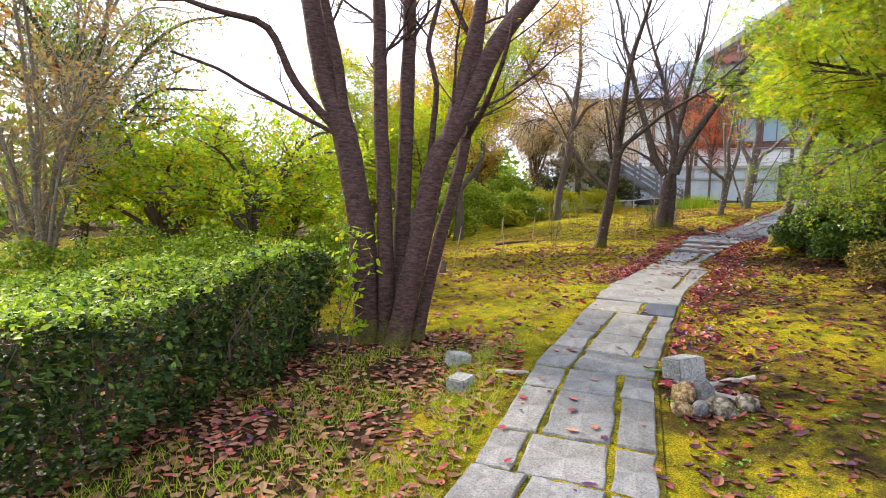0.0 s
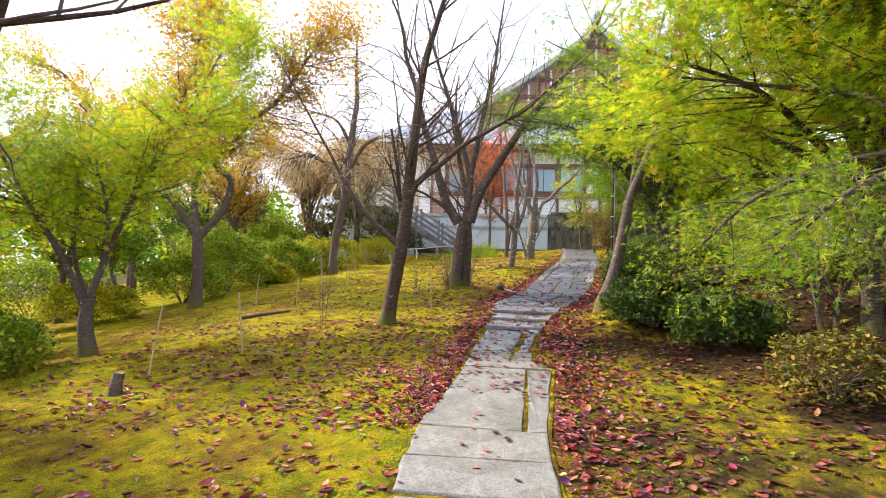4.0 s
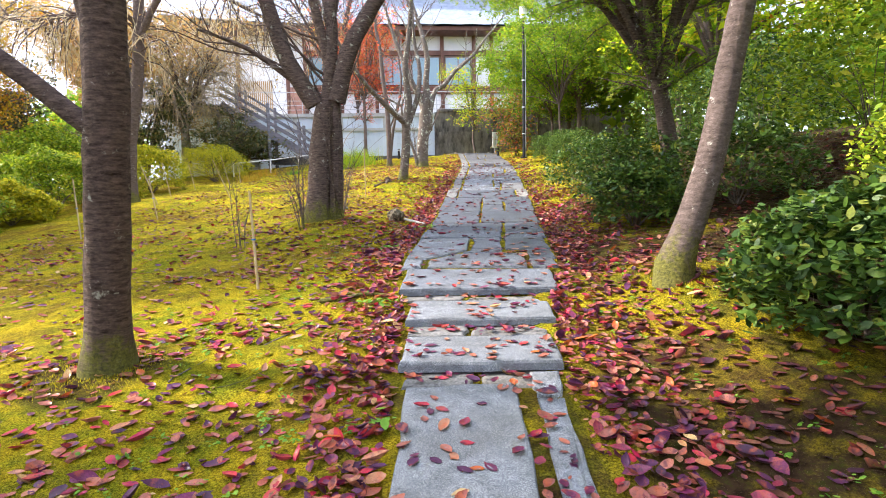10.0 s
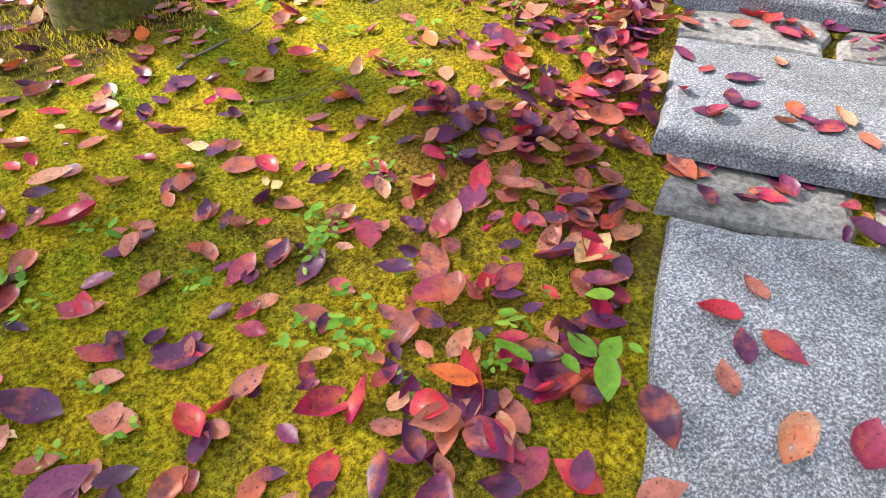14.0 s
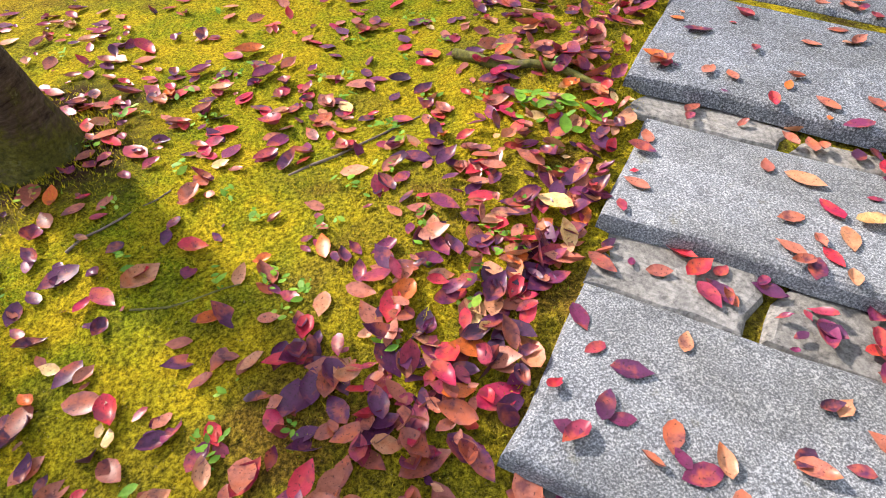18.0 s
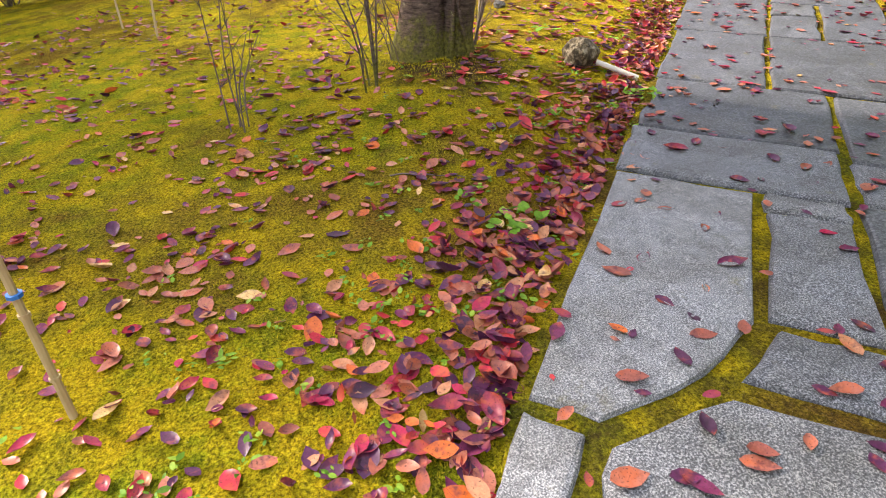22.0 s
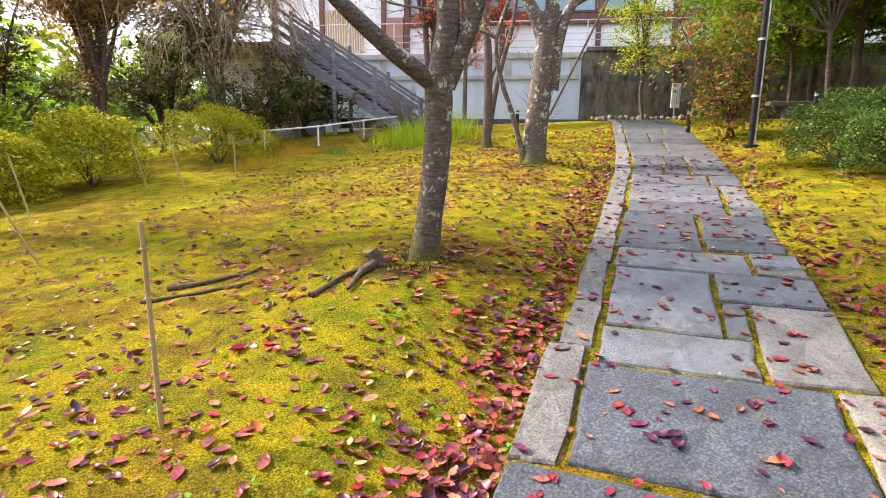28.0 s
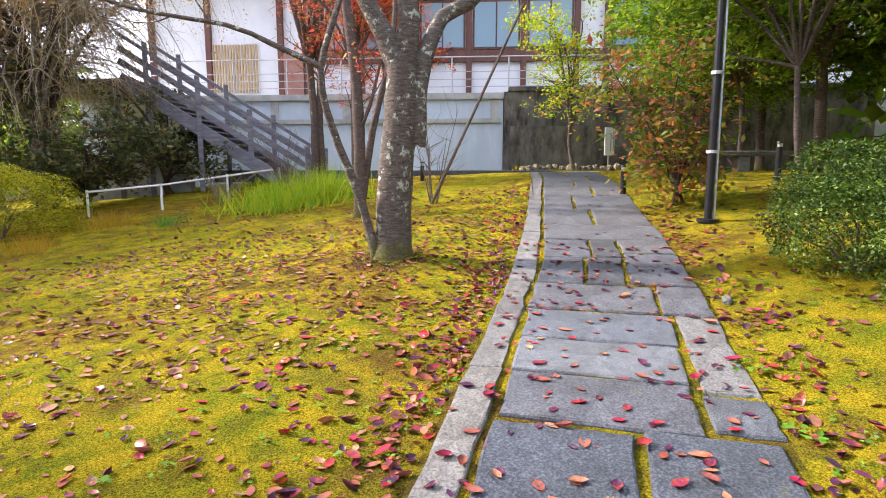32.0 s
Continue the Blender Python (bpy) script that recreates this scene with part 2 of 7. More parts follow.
WARM = stone_material("warm_grey_stone", (0.225, 0.217, 0.20), (0.185, 0.180, 0.168), (0.255, 0.248, 0.232), 0.35, 0.75, 60.0)
ROCK_DARK = stone_material("brown_boulder", (0.155, 0.122, 0.07), (0.058, 0.045, 0.025), (0.27, 0.23, 0.16), 0.4, 0.9, 18.0)
ROCK_OCHRE = stone_material("ochre_rock", (0.36, 0.24, 0.10), (0.17, 0.105, 0.04), (0.48, 0.36, 0.20), 0.3, 0.9, 20.0)
GRANITE_PALE = stone_material("pale_cut_stone", (0.36, 0.36, 0.32), (0.27, 0.27, 0.24), (0.43, 0.43, 0.39), 0.2, 0.85, 40.0)
ROCK = stone_material("rough_rock", (0.29, 0.245, 0.165), (0.115, 0.092, 0.055), (0.42, 0.37, 0.28), 0.4, 0.9, 18.0)
BARK = bark_material("cherry_bark", (0.022, 0.014, 0.012), (0.20, 0.145, 0.115), (0.34, 0.34, 0.27), 0.60, 1.6)
BARK_RED = bark_material("red_brown_bark", (0.026, 0.013, 0.012), (0.19, 0.115, 0.095), (0.36, 0.30, 0.24), 0.66, 1.2)
BARK_LICHEN = bark_material("lichen_bark", (0.045, 0.036, 0.030), (0.26, 0.215, 0.18), (0.46, 0.49, 0.40), 0.565, 1.6)
BARK_GREY = bark_material("grey_bark", (0.065, 0.047, 0.040), (0.20, 0.155, 0.135), (0.40, 0.38, 0.33), 0.62)
BARK_PALE = bark_material("pale_bark", (0.16, 0.13, 0.09), (0.40, 0.34, 0.26), (0.5, 0.48, 0.4), 0.62)
STRAW = plain_material("straw_coloured_twig", (0.36, 0.29, 0.16), (0.62, 0.52, 0.31), 0.9)
TWIG = plain_material("twig_bark", (0.06, 0.045, 0.036), (0.19, 0.145, 0.115), 0.9)
MAPLE = leaf_material("green_maple_leaf", [(0, (0.19, 0.36, 0.010)), (0.4, (0.36, 0.53, 0.012)), (0.75, (0.55, 0.62, 0.016)), (0.95, (0.70, 0.52, 0.02)), (1, (0.68, 0.22, 0.02))], 0.6)
MAPLE_DARK = leaf_material("deep_green_maple_leaf", [(0, (0.09, 0.20, 0.012)), (0.6, (0.20, 0.34, 0.016)), (1, (0.42, 0.46, 0.02))], 0.55)
YELLOW = leaf_material("yellow_leaf", [(0, (0.34, 0.30, 0.02)), (0.5, (0.60, 0.42, 0.03)), (0.85, (0.62, 0.32, 0.03)), (1, (0.55, 0.16, 0.03))], 0.5)
RUST = leaf_material("rust_leaf", [(0, (0.42, 0.20, 0.07)), (0.5, (0.52, 0.33, 0.10)), (1, (0.36, 0.30, 0.08))], 0.45)
RED = leaf_material("red_maple_leaf", [(0, (0.72, 0.07, 0.05)), (0.5, (0.76, 0.17, 0.07)), (0.85, (0.70, 0.30, 0.07)), (1, (0.4, 0.35, 0.04))], 0.45)
SHRUB = leaf_material("shrub_leaf", [(0, (0.022, 0.055, 0.012)), (0.45, (0.055, 0.115, 0.018)), (0.85, (0.12, 0.20, 0.024)), (1, (0.26, 0.27, 0.04))], 0.25, 0.45)
SHRUB_FRESH = leaf_material("fresh_green_shrub_leaf", [(0, (0.08, 0.15, 0.010)), (0.5, (0.22, 0.34, 0.014)), (0.85, (0.40, 0.48, 0.02)), (1, (0.52, 0.48, 0.03))], 0.35)
SHRUB_YELLOW = leaf_material("yellow_green_shrub_leaf", [(0, (0.18, 0.22, 0.010)), (0.5, (0.44, 0.45, 0.014)), (1, (0.68, 0.58, 0.02))], 0.4)
AZALEA = leaf_material("clipped_azalea_leaf", [(0, (0.02, 0.05, 0.010)), (0.45, (0.06, 0.12, 0.018)), (0.85, (0.15, 0.24, 0.03)), (1, (0.26, 0.32, 0.05))], 0.3, 0.45)
SHRUB_BROWN = leaf_material("browning_shrub_leaf", [(0, (0.05, 0.04, 0.018)), (0.45, (0.12, 0.11, 0.018)), (0.8, (0.26, 0.25, 0.026)), (1, (0.42, 0.19, 0.04))], 0.25)
# hedge leaves in two colours: shade painted into the front, sunlight into the top
HEDGE = leaf_material("shaded_hedge_leaf", [(0, (0.012, 0.028, 0.008)), (0.4, (0.032, 0.065, 0.012)), (0.75, (0.075, 0.125, 0.016)), (0.93, (0.15, 0.21, 0.02)), (1, (0.22, 0.06, 0.03))], 0.2)
HEDGE_TOP = leaf_material("sunlit_hedge_leaf", [(0, (0.10, 0.19, 0.014)), (0.4, (0.23, 0.37, 0.02)), (0.8, (0.40, 0.53, 0.03)), (1, (0.50, 0.55, 0.04))], 0.45)
CONIFER = leaf_material("conifer_needle", [(0, (0.04, 0.065, 0.025)), (0.6, (0.10, 0.125, 0.04)), (1, (0.24, 0.19, 0.06))], 0.25)
GRASS = leaf_material("grass_blade", [(0, (0.13, 0.24, 0.012)), (0.5, (0.27, 0.37, 0.016)), (1, (0.46, 0.44, 0.03))], 0.4, blotch=False)
GRASS_TALL = leaf_material("tall_grass_blade", [(0, (0.16, 0.36, 0.014)), (0.5, (0.36, 0.52, 0.02)), (1, (0.62, 0.60, 0.03))], 0.5, blotch=False)
WEED = leaf_material("weed_leaf", [(0, (0.09, 0.22, 0.02)), (0.6, (0.18, 0.38, 0.03)), (1, (0.3, 0.46, 0.05))], 0.4)
MOSSTUFT = leaf_material("moss_tuft", [(0, (0.14, 0.14, 0.008)), (0.4, (0.36, 0.30, 0.010)), (0.8, (0.58, 0.46, 0.014)), (1, (0.22, 0.28, 0.016))], 0.3, 0.9, blotch=False)
LITTER = leaf_material("fallen_leaf", [(0, (0.075, 0.018, 0.060)), (0.20, (0.14, 0.022, 0.070)), (0.32, (0.24, 0.03, 0.06)), (0.40, (0.05, 0.018, 0.045)), (0.46, (0.36, 0.125, 0.085)), (0.62, (0.25, 0.075, 0.055)), (0.75, (0.42, 0.025, 0.045)), (0.83, (0.34, 0.018, 0.06)), (0.88, (0.44, 0.20, 0.11)), (0.955, (0.52, 0.12, 0.025)), (0.98, (0.58, 0.38, 0.16))], 0.12, 0.36, constant=True)
AUTUMN = leaf_material("turning_maple_leaf", [(0, (0.08, 0.17, 0.015)), (0.5, (0.24, 0.26, 0.02)), (0.70, (0.42, 0.22, 0.035)), (0.9, (0.50, 0.13, 0.05)), (1, (0.42, 0.18, 0.22))], 0.45)
# browner, darker leaf mix for the right bank, with its shade put into the colours
SHADED_LITTER = leaf_material("shaded_fallen_leaf", [(0, (0.055, 0.018, 0.036)), (0.25, (0.10, 0.030, 0.035)), (0.45, (0.16, 0.065, 0.045)), (0.65, (0.07, 0.028, 0.026)), (0.8, (0.24, 0.10, 0.06)), (0.92, (0.28, 0.03, 0.035)), (0.97, (0.36, 0.18, 0.09))], 0.1, 0.55, constant=True)
DRY = leaf_material("dry_leaf", [(0, (0.13, 0.055, 0.03)), (0.5, (0.26, 0.12, 0.06)), (0.8, (0.36, 0.20, 0.11)), (1, (0.42, 0.07, 0.05))], 0.1, 0.7)
CONCRETE = plain_material("painted_concrete", (0.42, 0.51, 0.60), (0.60, 0.68, 0.76), 0.8, scale=1.1, stretch=(1, 1, 0.35))
COPING = plain_material("weathered_concrete", (0.30, 0.31, 0.30), (0.52, 0.53, 0.50), 0.85, scale=2.0)
DARKWALL = plain_material("stained_concrete", (0.022, 0.021, 0.019), (0.20, 0.185, 0.16), 0.9, scale=2.6, stretch=(1.2, 1.2, 0.5))
PLASTER = plain_material("white_plaster", (0.74, 0.75, 0.76), (0.84, 0.84, 0.83), 0.85, scale=1.5)
REDWOOD = plain_material("red_brown_timber", (0.10, 0.045, 0.032), (0.20, 0.095, 0.07), 0.6, scale=3.0, stretch=(1, 1, 0.2))
BRICKRED = plain_material("terracotta_panel", (0.30, 0.15, 0.11), (0.42, 0.23, 0.18), 0.8, scale=3.0)
LATTICE = plain_material("bamboo_lattice", (0.38, 0.24, 0.10), (0.55, 0.38, 0.18), 0.7, scale=4.0)
GREYWOOD = plain_material("weathered_timber", (0.105, 0.105, 0.125), (0.25, 0.25, 0.285), 0.85, scale=2.5, stretch=(1, 1, 6))
TILE = plain_material("blue_grey_roof_tile", (0.16, 0.20, 0.26), (0.30, 0.35, 0.42), 0.5, scale=3.0)
METAL = plain_material("galvanised_steel", (0.42, 0.43, 0.44), (0.58, 0.59, 0.6), 0.45, 0.7)
BLACK = plain_material("black_painted_metal", (0.008, 0.008, 0.010), (0.02, 0.02, 0.022), 0.4, 0.0)
WHITE = plain_material("white_paint", (0.62, 0.63, 0.62), (0.8, 0.8, 0.79), 0.6)
BAMBOO = plain_material("dry_bamboo", (0.30, 0.22, 0.11), (0.52, 0.41, 0.23), 0.55, scale=6, stretch=(1, 1, 0.3))
BLUE = plain_material("blue_tie", (0.02, 0.12, 0.42), (0.03, 0.18, 0.5), 0.5)
PLASTIC = plain_material("white_corrugated_plastic", (0.40, 0.38, 0.33), (0.64, 0.62, 0.56), 0.5, scale=9.0)
PALE_WOOD = bark_material("barked_pale_wood", (0.30, 0.26, 0.20), (0.56, 0.50, 0.41), (0.6, 0.58, 0.5), 0.64, mossy=False)
LOGWOOD = bark_material("dead_wood", (0.06, 0.042, 0.032), (0.22, 0.165, 0.125), (0.3, 0.3, 0.25), 0.7, mossy=False)
m_glass, gn, gk, gb = material("window_glass", 0.06, spec=0.6)
gb.inputs["Base Color"].default_value = (0.22, 0.34, 0.40, 1)
GLASS = m_glass

# ---- building blocks ----
rng = np.random.default_rng(7)


def put(ob, mat, parent=None, label=""):
    ob.data.materials.append(mat)
    if parent is not None:
        ob.parent = parent
    return tagged(ob, label) if label else ob


def part(name, bm, mat, parent, label=""):
    me = bpy.data.meshes.new(name)
    bm.to_mesh(me)
    bm.free()
    return put(new(name, me), mat, parent, label)


def raw(name, verts, faces, mat, parent=None, smooth=False, label=""):
    """A mesh from arrays; faces is an (n, k) array with k = 3 or 4."""
    verts, faces = np.asarray(verts, np.float32), np.asarray(faces, np.int32)
    me = bpy.data.meshes.new(name)
    n, k = faces.shape
    me.vertices.add(len(verts))
    me.vertices.foreach_set("co", verts.ravel())
    me.loops.add(n * k)
    me.loops.foreach_set("vertex_index", faces.ravel())
    me.polygons.add(n)
    me.polygons.foreach_set("loop_start", np.arange(0, n * k, k, dtype=np.int32))
    if smooth:
        me.polygons.foreach_set("use_smooth", np.ones(n, bool))
    me.update(calc_edges=True)
    return put(new(name, me), mat, parent, label)


def thing(name, label, category, at=(0, 0, 0), group="", kind=""):
    ob = new(name)
    ob.location = at
    ob.empty_display_size = 0.1
    return tagged(ob, label, category, group, kind)


def scatter(tv, tf, pos, mats):
    """Copies of a small template (tv, tf) at pos with 3x3 matrices; returns arrays."""
    tv, tf = np.asarray(tv, float), np.asarray(tf, int)
    v = np.einsum("nij,kj->nki", mats, tv) + pos[:, None, :]
    f = tf[None] + (np.arange(len(pos)) * len(tv))[:, None, None]
    return v.reshape(-1, 3), f.reshape(-1, tf.shape[1])


def turned(n, tilt, size, spread=0.3, r=rng, lean=None):
    """n random rotations times sizes: turned about z, tilted by up to tilt radians."""
    a, b, c = r.uniform(0, 2 * np.pi, n), r.normal(0, tilt, n), r.uniform(0, 2 * np.pi, n)
    ca, sa, cb, sb, cc, sc = np.cos(a), np.sin(a), np.cos(b), np.sin(b), np.cos(c), np.sin(c)
    z, o = np.zeros(n), np.ones(n)
    Z1 = np.stack([np.stack([ca, -sa, z], -1), np.stack([sa, ca, z], -1), np.stack([z, z, o], -1)], 1)
    X1 = np.stack([np.stack([o, z, z], -1), np.stack([z, cb, -sb], -1), np.stack([z, sb, cb], -1)], 1)
    Z2 = np.stack([np.stack([cc, -sc, z], -1), np.stack([sc, cc, z], -1), np.stack([z, z, o], -1)], 1)
    s = size * np.clip(r.normal(1, spread, n), 0.4, 1.9)
    return Z1 @ X1 @ Z2 * s[:, None, None]


# leaf templates, about one unit long
OVAL_V = [(-0.48, 0, 0.02), (-0.22, 0.22, 0.06), (0.14, 0.25, 0.05), (0.55, 0, 0.04), (0.14, -0.25, 0.05), (-0.22, -0.22, 0.06), (0, 0, 0.0)]
OVAL_F = [(0, 6, 1), (1, 6, 2), (2, 6, 3), (3, 6, 4), (4, 6, 5), (5, 6, 0)]


def blade_leaf(curl, fold):
    """A pointed oval leaf of six stations, folded along its midrib and curled along its length."""
    v, f = [(-0.5, 0, curl)], []
    for x, w in ((-0.34, 0.19), (-0.10, 0.285), (0.17, 0.26), (0.40, 0.13)):
        z = curl * 4 * x * x
        v += [(x, w, z + fold * w), (x, 0, z), (x, -w, z + fold * w)]
    v.append((0.58, 0, curl * 1.3))
    for k in range(3):
        a, b = 1 + 3 * k, 4 + 3 * k
        for j in (0, 1):
            f += [(a + j, a + j + 1, b + j), (a + j + 1, b + j + 1, b + j)]
    f += [(0, 2, 1), (0, 3, 2), (10, 11, 13), (11, 12, 13)]
    return v, f


LEAF_A, LEAF_F = blade_leaf(0.05, 0.25)
LEAF_B, _ = blade_leaf(0.16, 0.75)
DIAMOND_V = [(-0.5, 0, 0), (0, 0.24, 0.06), (0.5, 0, 0), (0, -0.24, 0.06)]
SIX_V = OVAL_V[:6]
SIX_F = [(0, 5, 1), (1, 5, 4), (1, 4, 2), (2, 4, 3)]
DIAMOND_F = [(0, 1, 2), (0, 2, 3)]


def star_leaf(lobes=5):
    v, f = [], []
    for i in range(lobes + 1):
        a = (i - lobes / 2) * 0.85
        v.append((math.cos(a) * 0.13, math.sin(a) * 0.13, 0.02))
    for i in range(lobes):
        a = (i - (lobes - 1) / 2) * 0.85
        length = (0.66, 0.60, 0.44)[min(2, abs(i - lobes // 2))]
        v.append((math.cos(a) * length, math.sin(a) * length, -0.05))
        f.append((i, lobes + 1 + i, i + 1))
    f.append((0, lobes // 2, lobes))
    return v, f


STAR_V, STAR_F = star_leaf()


def smooth_line(pts, radii, step):
    """Points and radii along a soft curve through pts."""
    p, r = np.asarray(pts, float), np.asarray(radii, float)
    q = np.vstack([2 * p[0] - p[1], p, 2 * p[-1] - p[-2]])
    out, rad = [], []
    for i in range(len(p) - 1):
        a, b, c, d = q[i], q[i + 1], q[i + 2], q[i + 3]
        m = max(1, int(np.linalg.norm(c - b) / step))
        for k in range(m):
            t = k / m
            out.append(0.5 * (2 * b + (c - a) * t + (2 * a - 5 * b + 4 * c - d) * t * t + (3 * b - a - 3 * c + d) * t ** 3))
            rad.append(r[i] + (r[i + 1] - r[i]) * t)
    return np.array(out + [p[-1]]), np.array(rad + [r[-1]])


def tubes(lines, sides=8, rough=0.0, r=rng):
    """Tapered tubes along lines of (points, radii); returns arrays of quads."""
    V, F, base = [], [], 0
    ang = np.linspace(0, 2 * np.pi, sides, endpoint=False)
    sets = {}
    for p, rad in lines:
        sets.setdefault(len(p), []).append((p, rad))
    for n, group in sets.items():
        p, rad = np.stack([np.asarray(a, float) for a, _ in group]), np.stack([np.asarray(b, float) for _, b in group])
        t = np.gradient(p, axis=1)
        t /= np.linalg.norm(t, axis=2, keepdims=True) + 1e-9
        u = np.cross(np.array([0.31, 0.87, 0.12]), t)
        u /= np.linalg.norm(u, axis=2, keepdims=True) + 1e-9
        w = np.cross(t, u)
        m = len(group)
        wob = 1 + rough * r.normal(0, 1, (m, n, sides)) if rough else 1.0
        ring = p[:, :, None] + (rad[..., None] * wob)[..., None] * (np.cos(ang)[:, None] * u[:, :, None] + np.sin(ang)[:, None] * w[:, :, None])
        V.append(ring.reshape(-1, 3))
        k, i, j = np.meshgrid(np.arange(m), np.arange(n - 1), np.arange(sides), indexing="ij")
        a, b = base + (k * n + i) * sides + j, base + (k * n + i) * sides + (j + 1) % sides
        F.append(np.stack([a, b, b + sides, a + sides], -1).reshape(-1, 4))
        base += m * n * sides
    return np.vstack(V), np.vstack(F)


def unit(a):
    return a / (np.linalg.norm(a, axis=-1, keepdims=True) + 1e-9)


def sprouts(p, rad, count, length, r, up=0.25, start=0.25, ratio=0.5, steps=5, droop=0.0, wander=0.25, flat=1.0):
    """Side branches of one line: a list of (points, radii)."""
    n = len(p)
    i = np.clip(((start + (1 - start) * r.random(count)) * (n - 1)).astype(int), 0, n - 2)
    d = unit(p[i + 1] - p[i])
    side = unit(np.cross(d, r.normal(0, 1, (count, 3))))
    way = d * r.uniform(0.25, 0.8, (count, 1)) + side * r.uniform(0.6, 1.0, (count, 1)) + np.array([0, 0, up])
    way[:, 2] *= flat
    way = unit(way)
    L = length * r.uniform(0.5, 1.25, (count, 1)) / steps
    q = [p[i]]
    for s in range(steps):
        way = unit(way + r.normal(0, wander, (count, 3)) * np.array([1, 1, flat]) + np.array([0, 0, up * 0.25 - droop * (s + 1) / steps]))
        q.append(q[-1] + way * L)
    q = np.stack(q, 1)
    taper = np.linspace(1, 0.28, steps + 1)
    return [(q[k], rad[i[k]] * min(ratio, 0.8) * taper) for k in range(count)]


def leaves_on(lines, per, size, r, tilt=0.9, jitter=0.06, tv=OVAL_V, tf=OVAL_F, drop=0.0):
    """Leaves along the outer part of lines; returns arrays."""
    pos = []
    for p, _ in lines:
        k = r.poisson(per)
        if k:
            t = r.uniform(0.2, 1, k) * (len(p) - 1)
            i = np.minimum(t.astype(int), len(p) - 2)
            pos.append(p[i] + (p[i + 1] - p[i]) * (t - i)[:, None] + r.normal(0, jitter, (k, 3)) - np.array([0, 0, drop]))
    pos = np.vstack(pos) if pos else np.zeros((1, 3))
    return scatter(tv, tf, pos, turned(len(pos), tilt, size, 0.25, r))


# ---- terrain ----
def smin(a, b, k):
    h = np.clip(0.5 + 0.5 * (b - a) / k, 0, 1)
    return b + (a - b) * h - k * h * (1 - h)


PATH_C = np.array([(-0.5, 0.8), (0.1, 2.0), (0.72, 3.25), (1.5, 5.4), (3.35, 9.0), (4.75, 11.35), (5.75, 12.9), (7.0, 14.75), (10.1, 18.6), (14.15, 23.6), (16.9, 27.0), (20.6, 32.4), (21.9, 34.5)])
PATH_D = np.r_[0, np.cumsum(np.hypot(*np.diff(PATH_C, axis=0).T))] - math.hypot(0.6, 1.2)


def path_at(s, off=0.0):
    """World x, y at s metres along the path and off metres to its left."""
    x, y = np.interp(s, PATH_D, PATH_C[:, 0]), np.interp(s, PATH_D, PATH_C[:, 1])
    e = 0.35
    tx, ty = np.interp(s + e, PATH_D, PATH_C[:, 0]) - np.interp(s - e, PATH_D, PATH_C[:, 0]), np.interp(s + e, PATH_D, PATH_C[:, 1]) - np.interp(s - e, PATH_D, PATH_C[:, 1])
    L = np.hypot(tx, ty) + 1e-9
    return x - ty / L * off, y + tx / L * off


def path_off(x, y):
    """Distance to the left of the path's middle (right: minus), and the place along it."""
    x, y = np.asarray(x, float), np.asarray(y, float)
    best, off, arc = np.full(x.shape, 1e9), np.zeros(x.shape), np.zeros(x.shape)
    for i in range(len(PATH_C) - 1):
        a, b = PATH_C[i], PATH_C[i + 1]
        L2 = ((b - a) ** 2).sum()
        k = np.clip(((x - a[0]) * (b[0] - a[0]) + (y - a[1]) * (b[1] - a[1])) / L2, 0, 1)
        ex, ey = x - a[0] - k * (b[0] - a[0]), y - a[1] - k * (b[1] - a[1])
        d = np.hypot(ex, ey)
        sgn = np.sign((b[0] - a[0]) * ey - (b[1] - a[1]) * ex)
        near = d < best
        best, off, arc = np.where(near, d, best), np.where(near, d * sgn, off), np.where(near, PATH_D[i] + k * math.sqrt(L2), arc)
    return off, arc


LEFT_S, LEFT_O = [-1, 4, 7, 8.1, 8.4, 10, 12, 14.2, 14.3, 15.0, 15.3, 17, 22, 24, 30, 40], [0.56, 0.56, 0.70, 0.72, 0.62, 0.56, 0.58, 0.60, 0.69, 0.70, 0.79, 0.84, 0.88, 0.83, 0.86, 0.85]
RIGHT_S, RIGHT_O = [-1, 4, 8, 10.4, 10.7, 12.5, 13.4, 14.2, 14.9, 15.5, 19, 22, 24, 28, 40], [-0.64, -0.56, -0.49, -0.60, -0.33, -0.32, -0.42, -0.53, -0.72, -0.75, -0.90, -0.97, -0.93, -0.91, -0.92]
WALL_AT, WALL_D, WALL_N = np.array([23.08, 39.43]), np.array([0.875, -0.485]), np.array([-0.485, -0.875])


# the path's bed sinks into the slope and rises at the steps
DIP_S, DIP_Z = [3, 6, 9, 11.5, 12.7, 13.2, 13.9, 14.4, 15.6, 16.4, 18.9, 20, 21.2, 22.4, 23.6, 25, 26.3, 30, 33, 37], [-0.01, -0.05, -0.07, -0.10, -0.095, -0.06, -0.04, 0.025, 0.045, -0.02, -0.09, -0.125, -0.12, -0.16, -0.15, -0.10, -0.115, -0.13, -0.10, 0.0]
# soft mounds and hollows: x, y, radius, height
RELIEF = [(8.7, 22.3, 0.8, 0.12), (7.5, 19.1, 1.4, 0.13), (11.4, 23.7, 1.4, 0.16), (7.85, 13.42, 0.9, 0.15), (5.9, 29.2, 2.5, 0.12), (4.89, 12.81, 0.45, -0.06), (14.9, 28.2, 1.2, 0.08)]


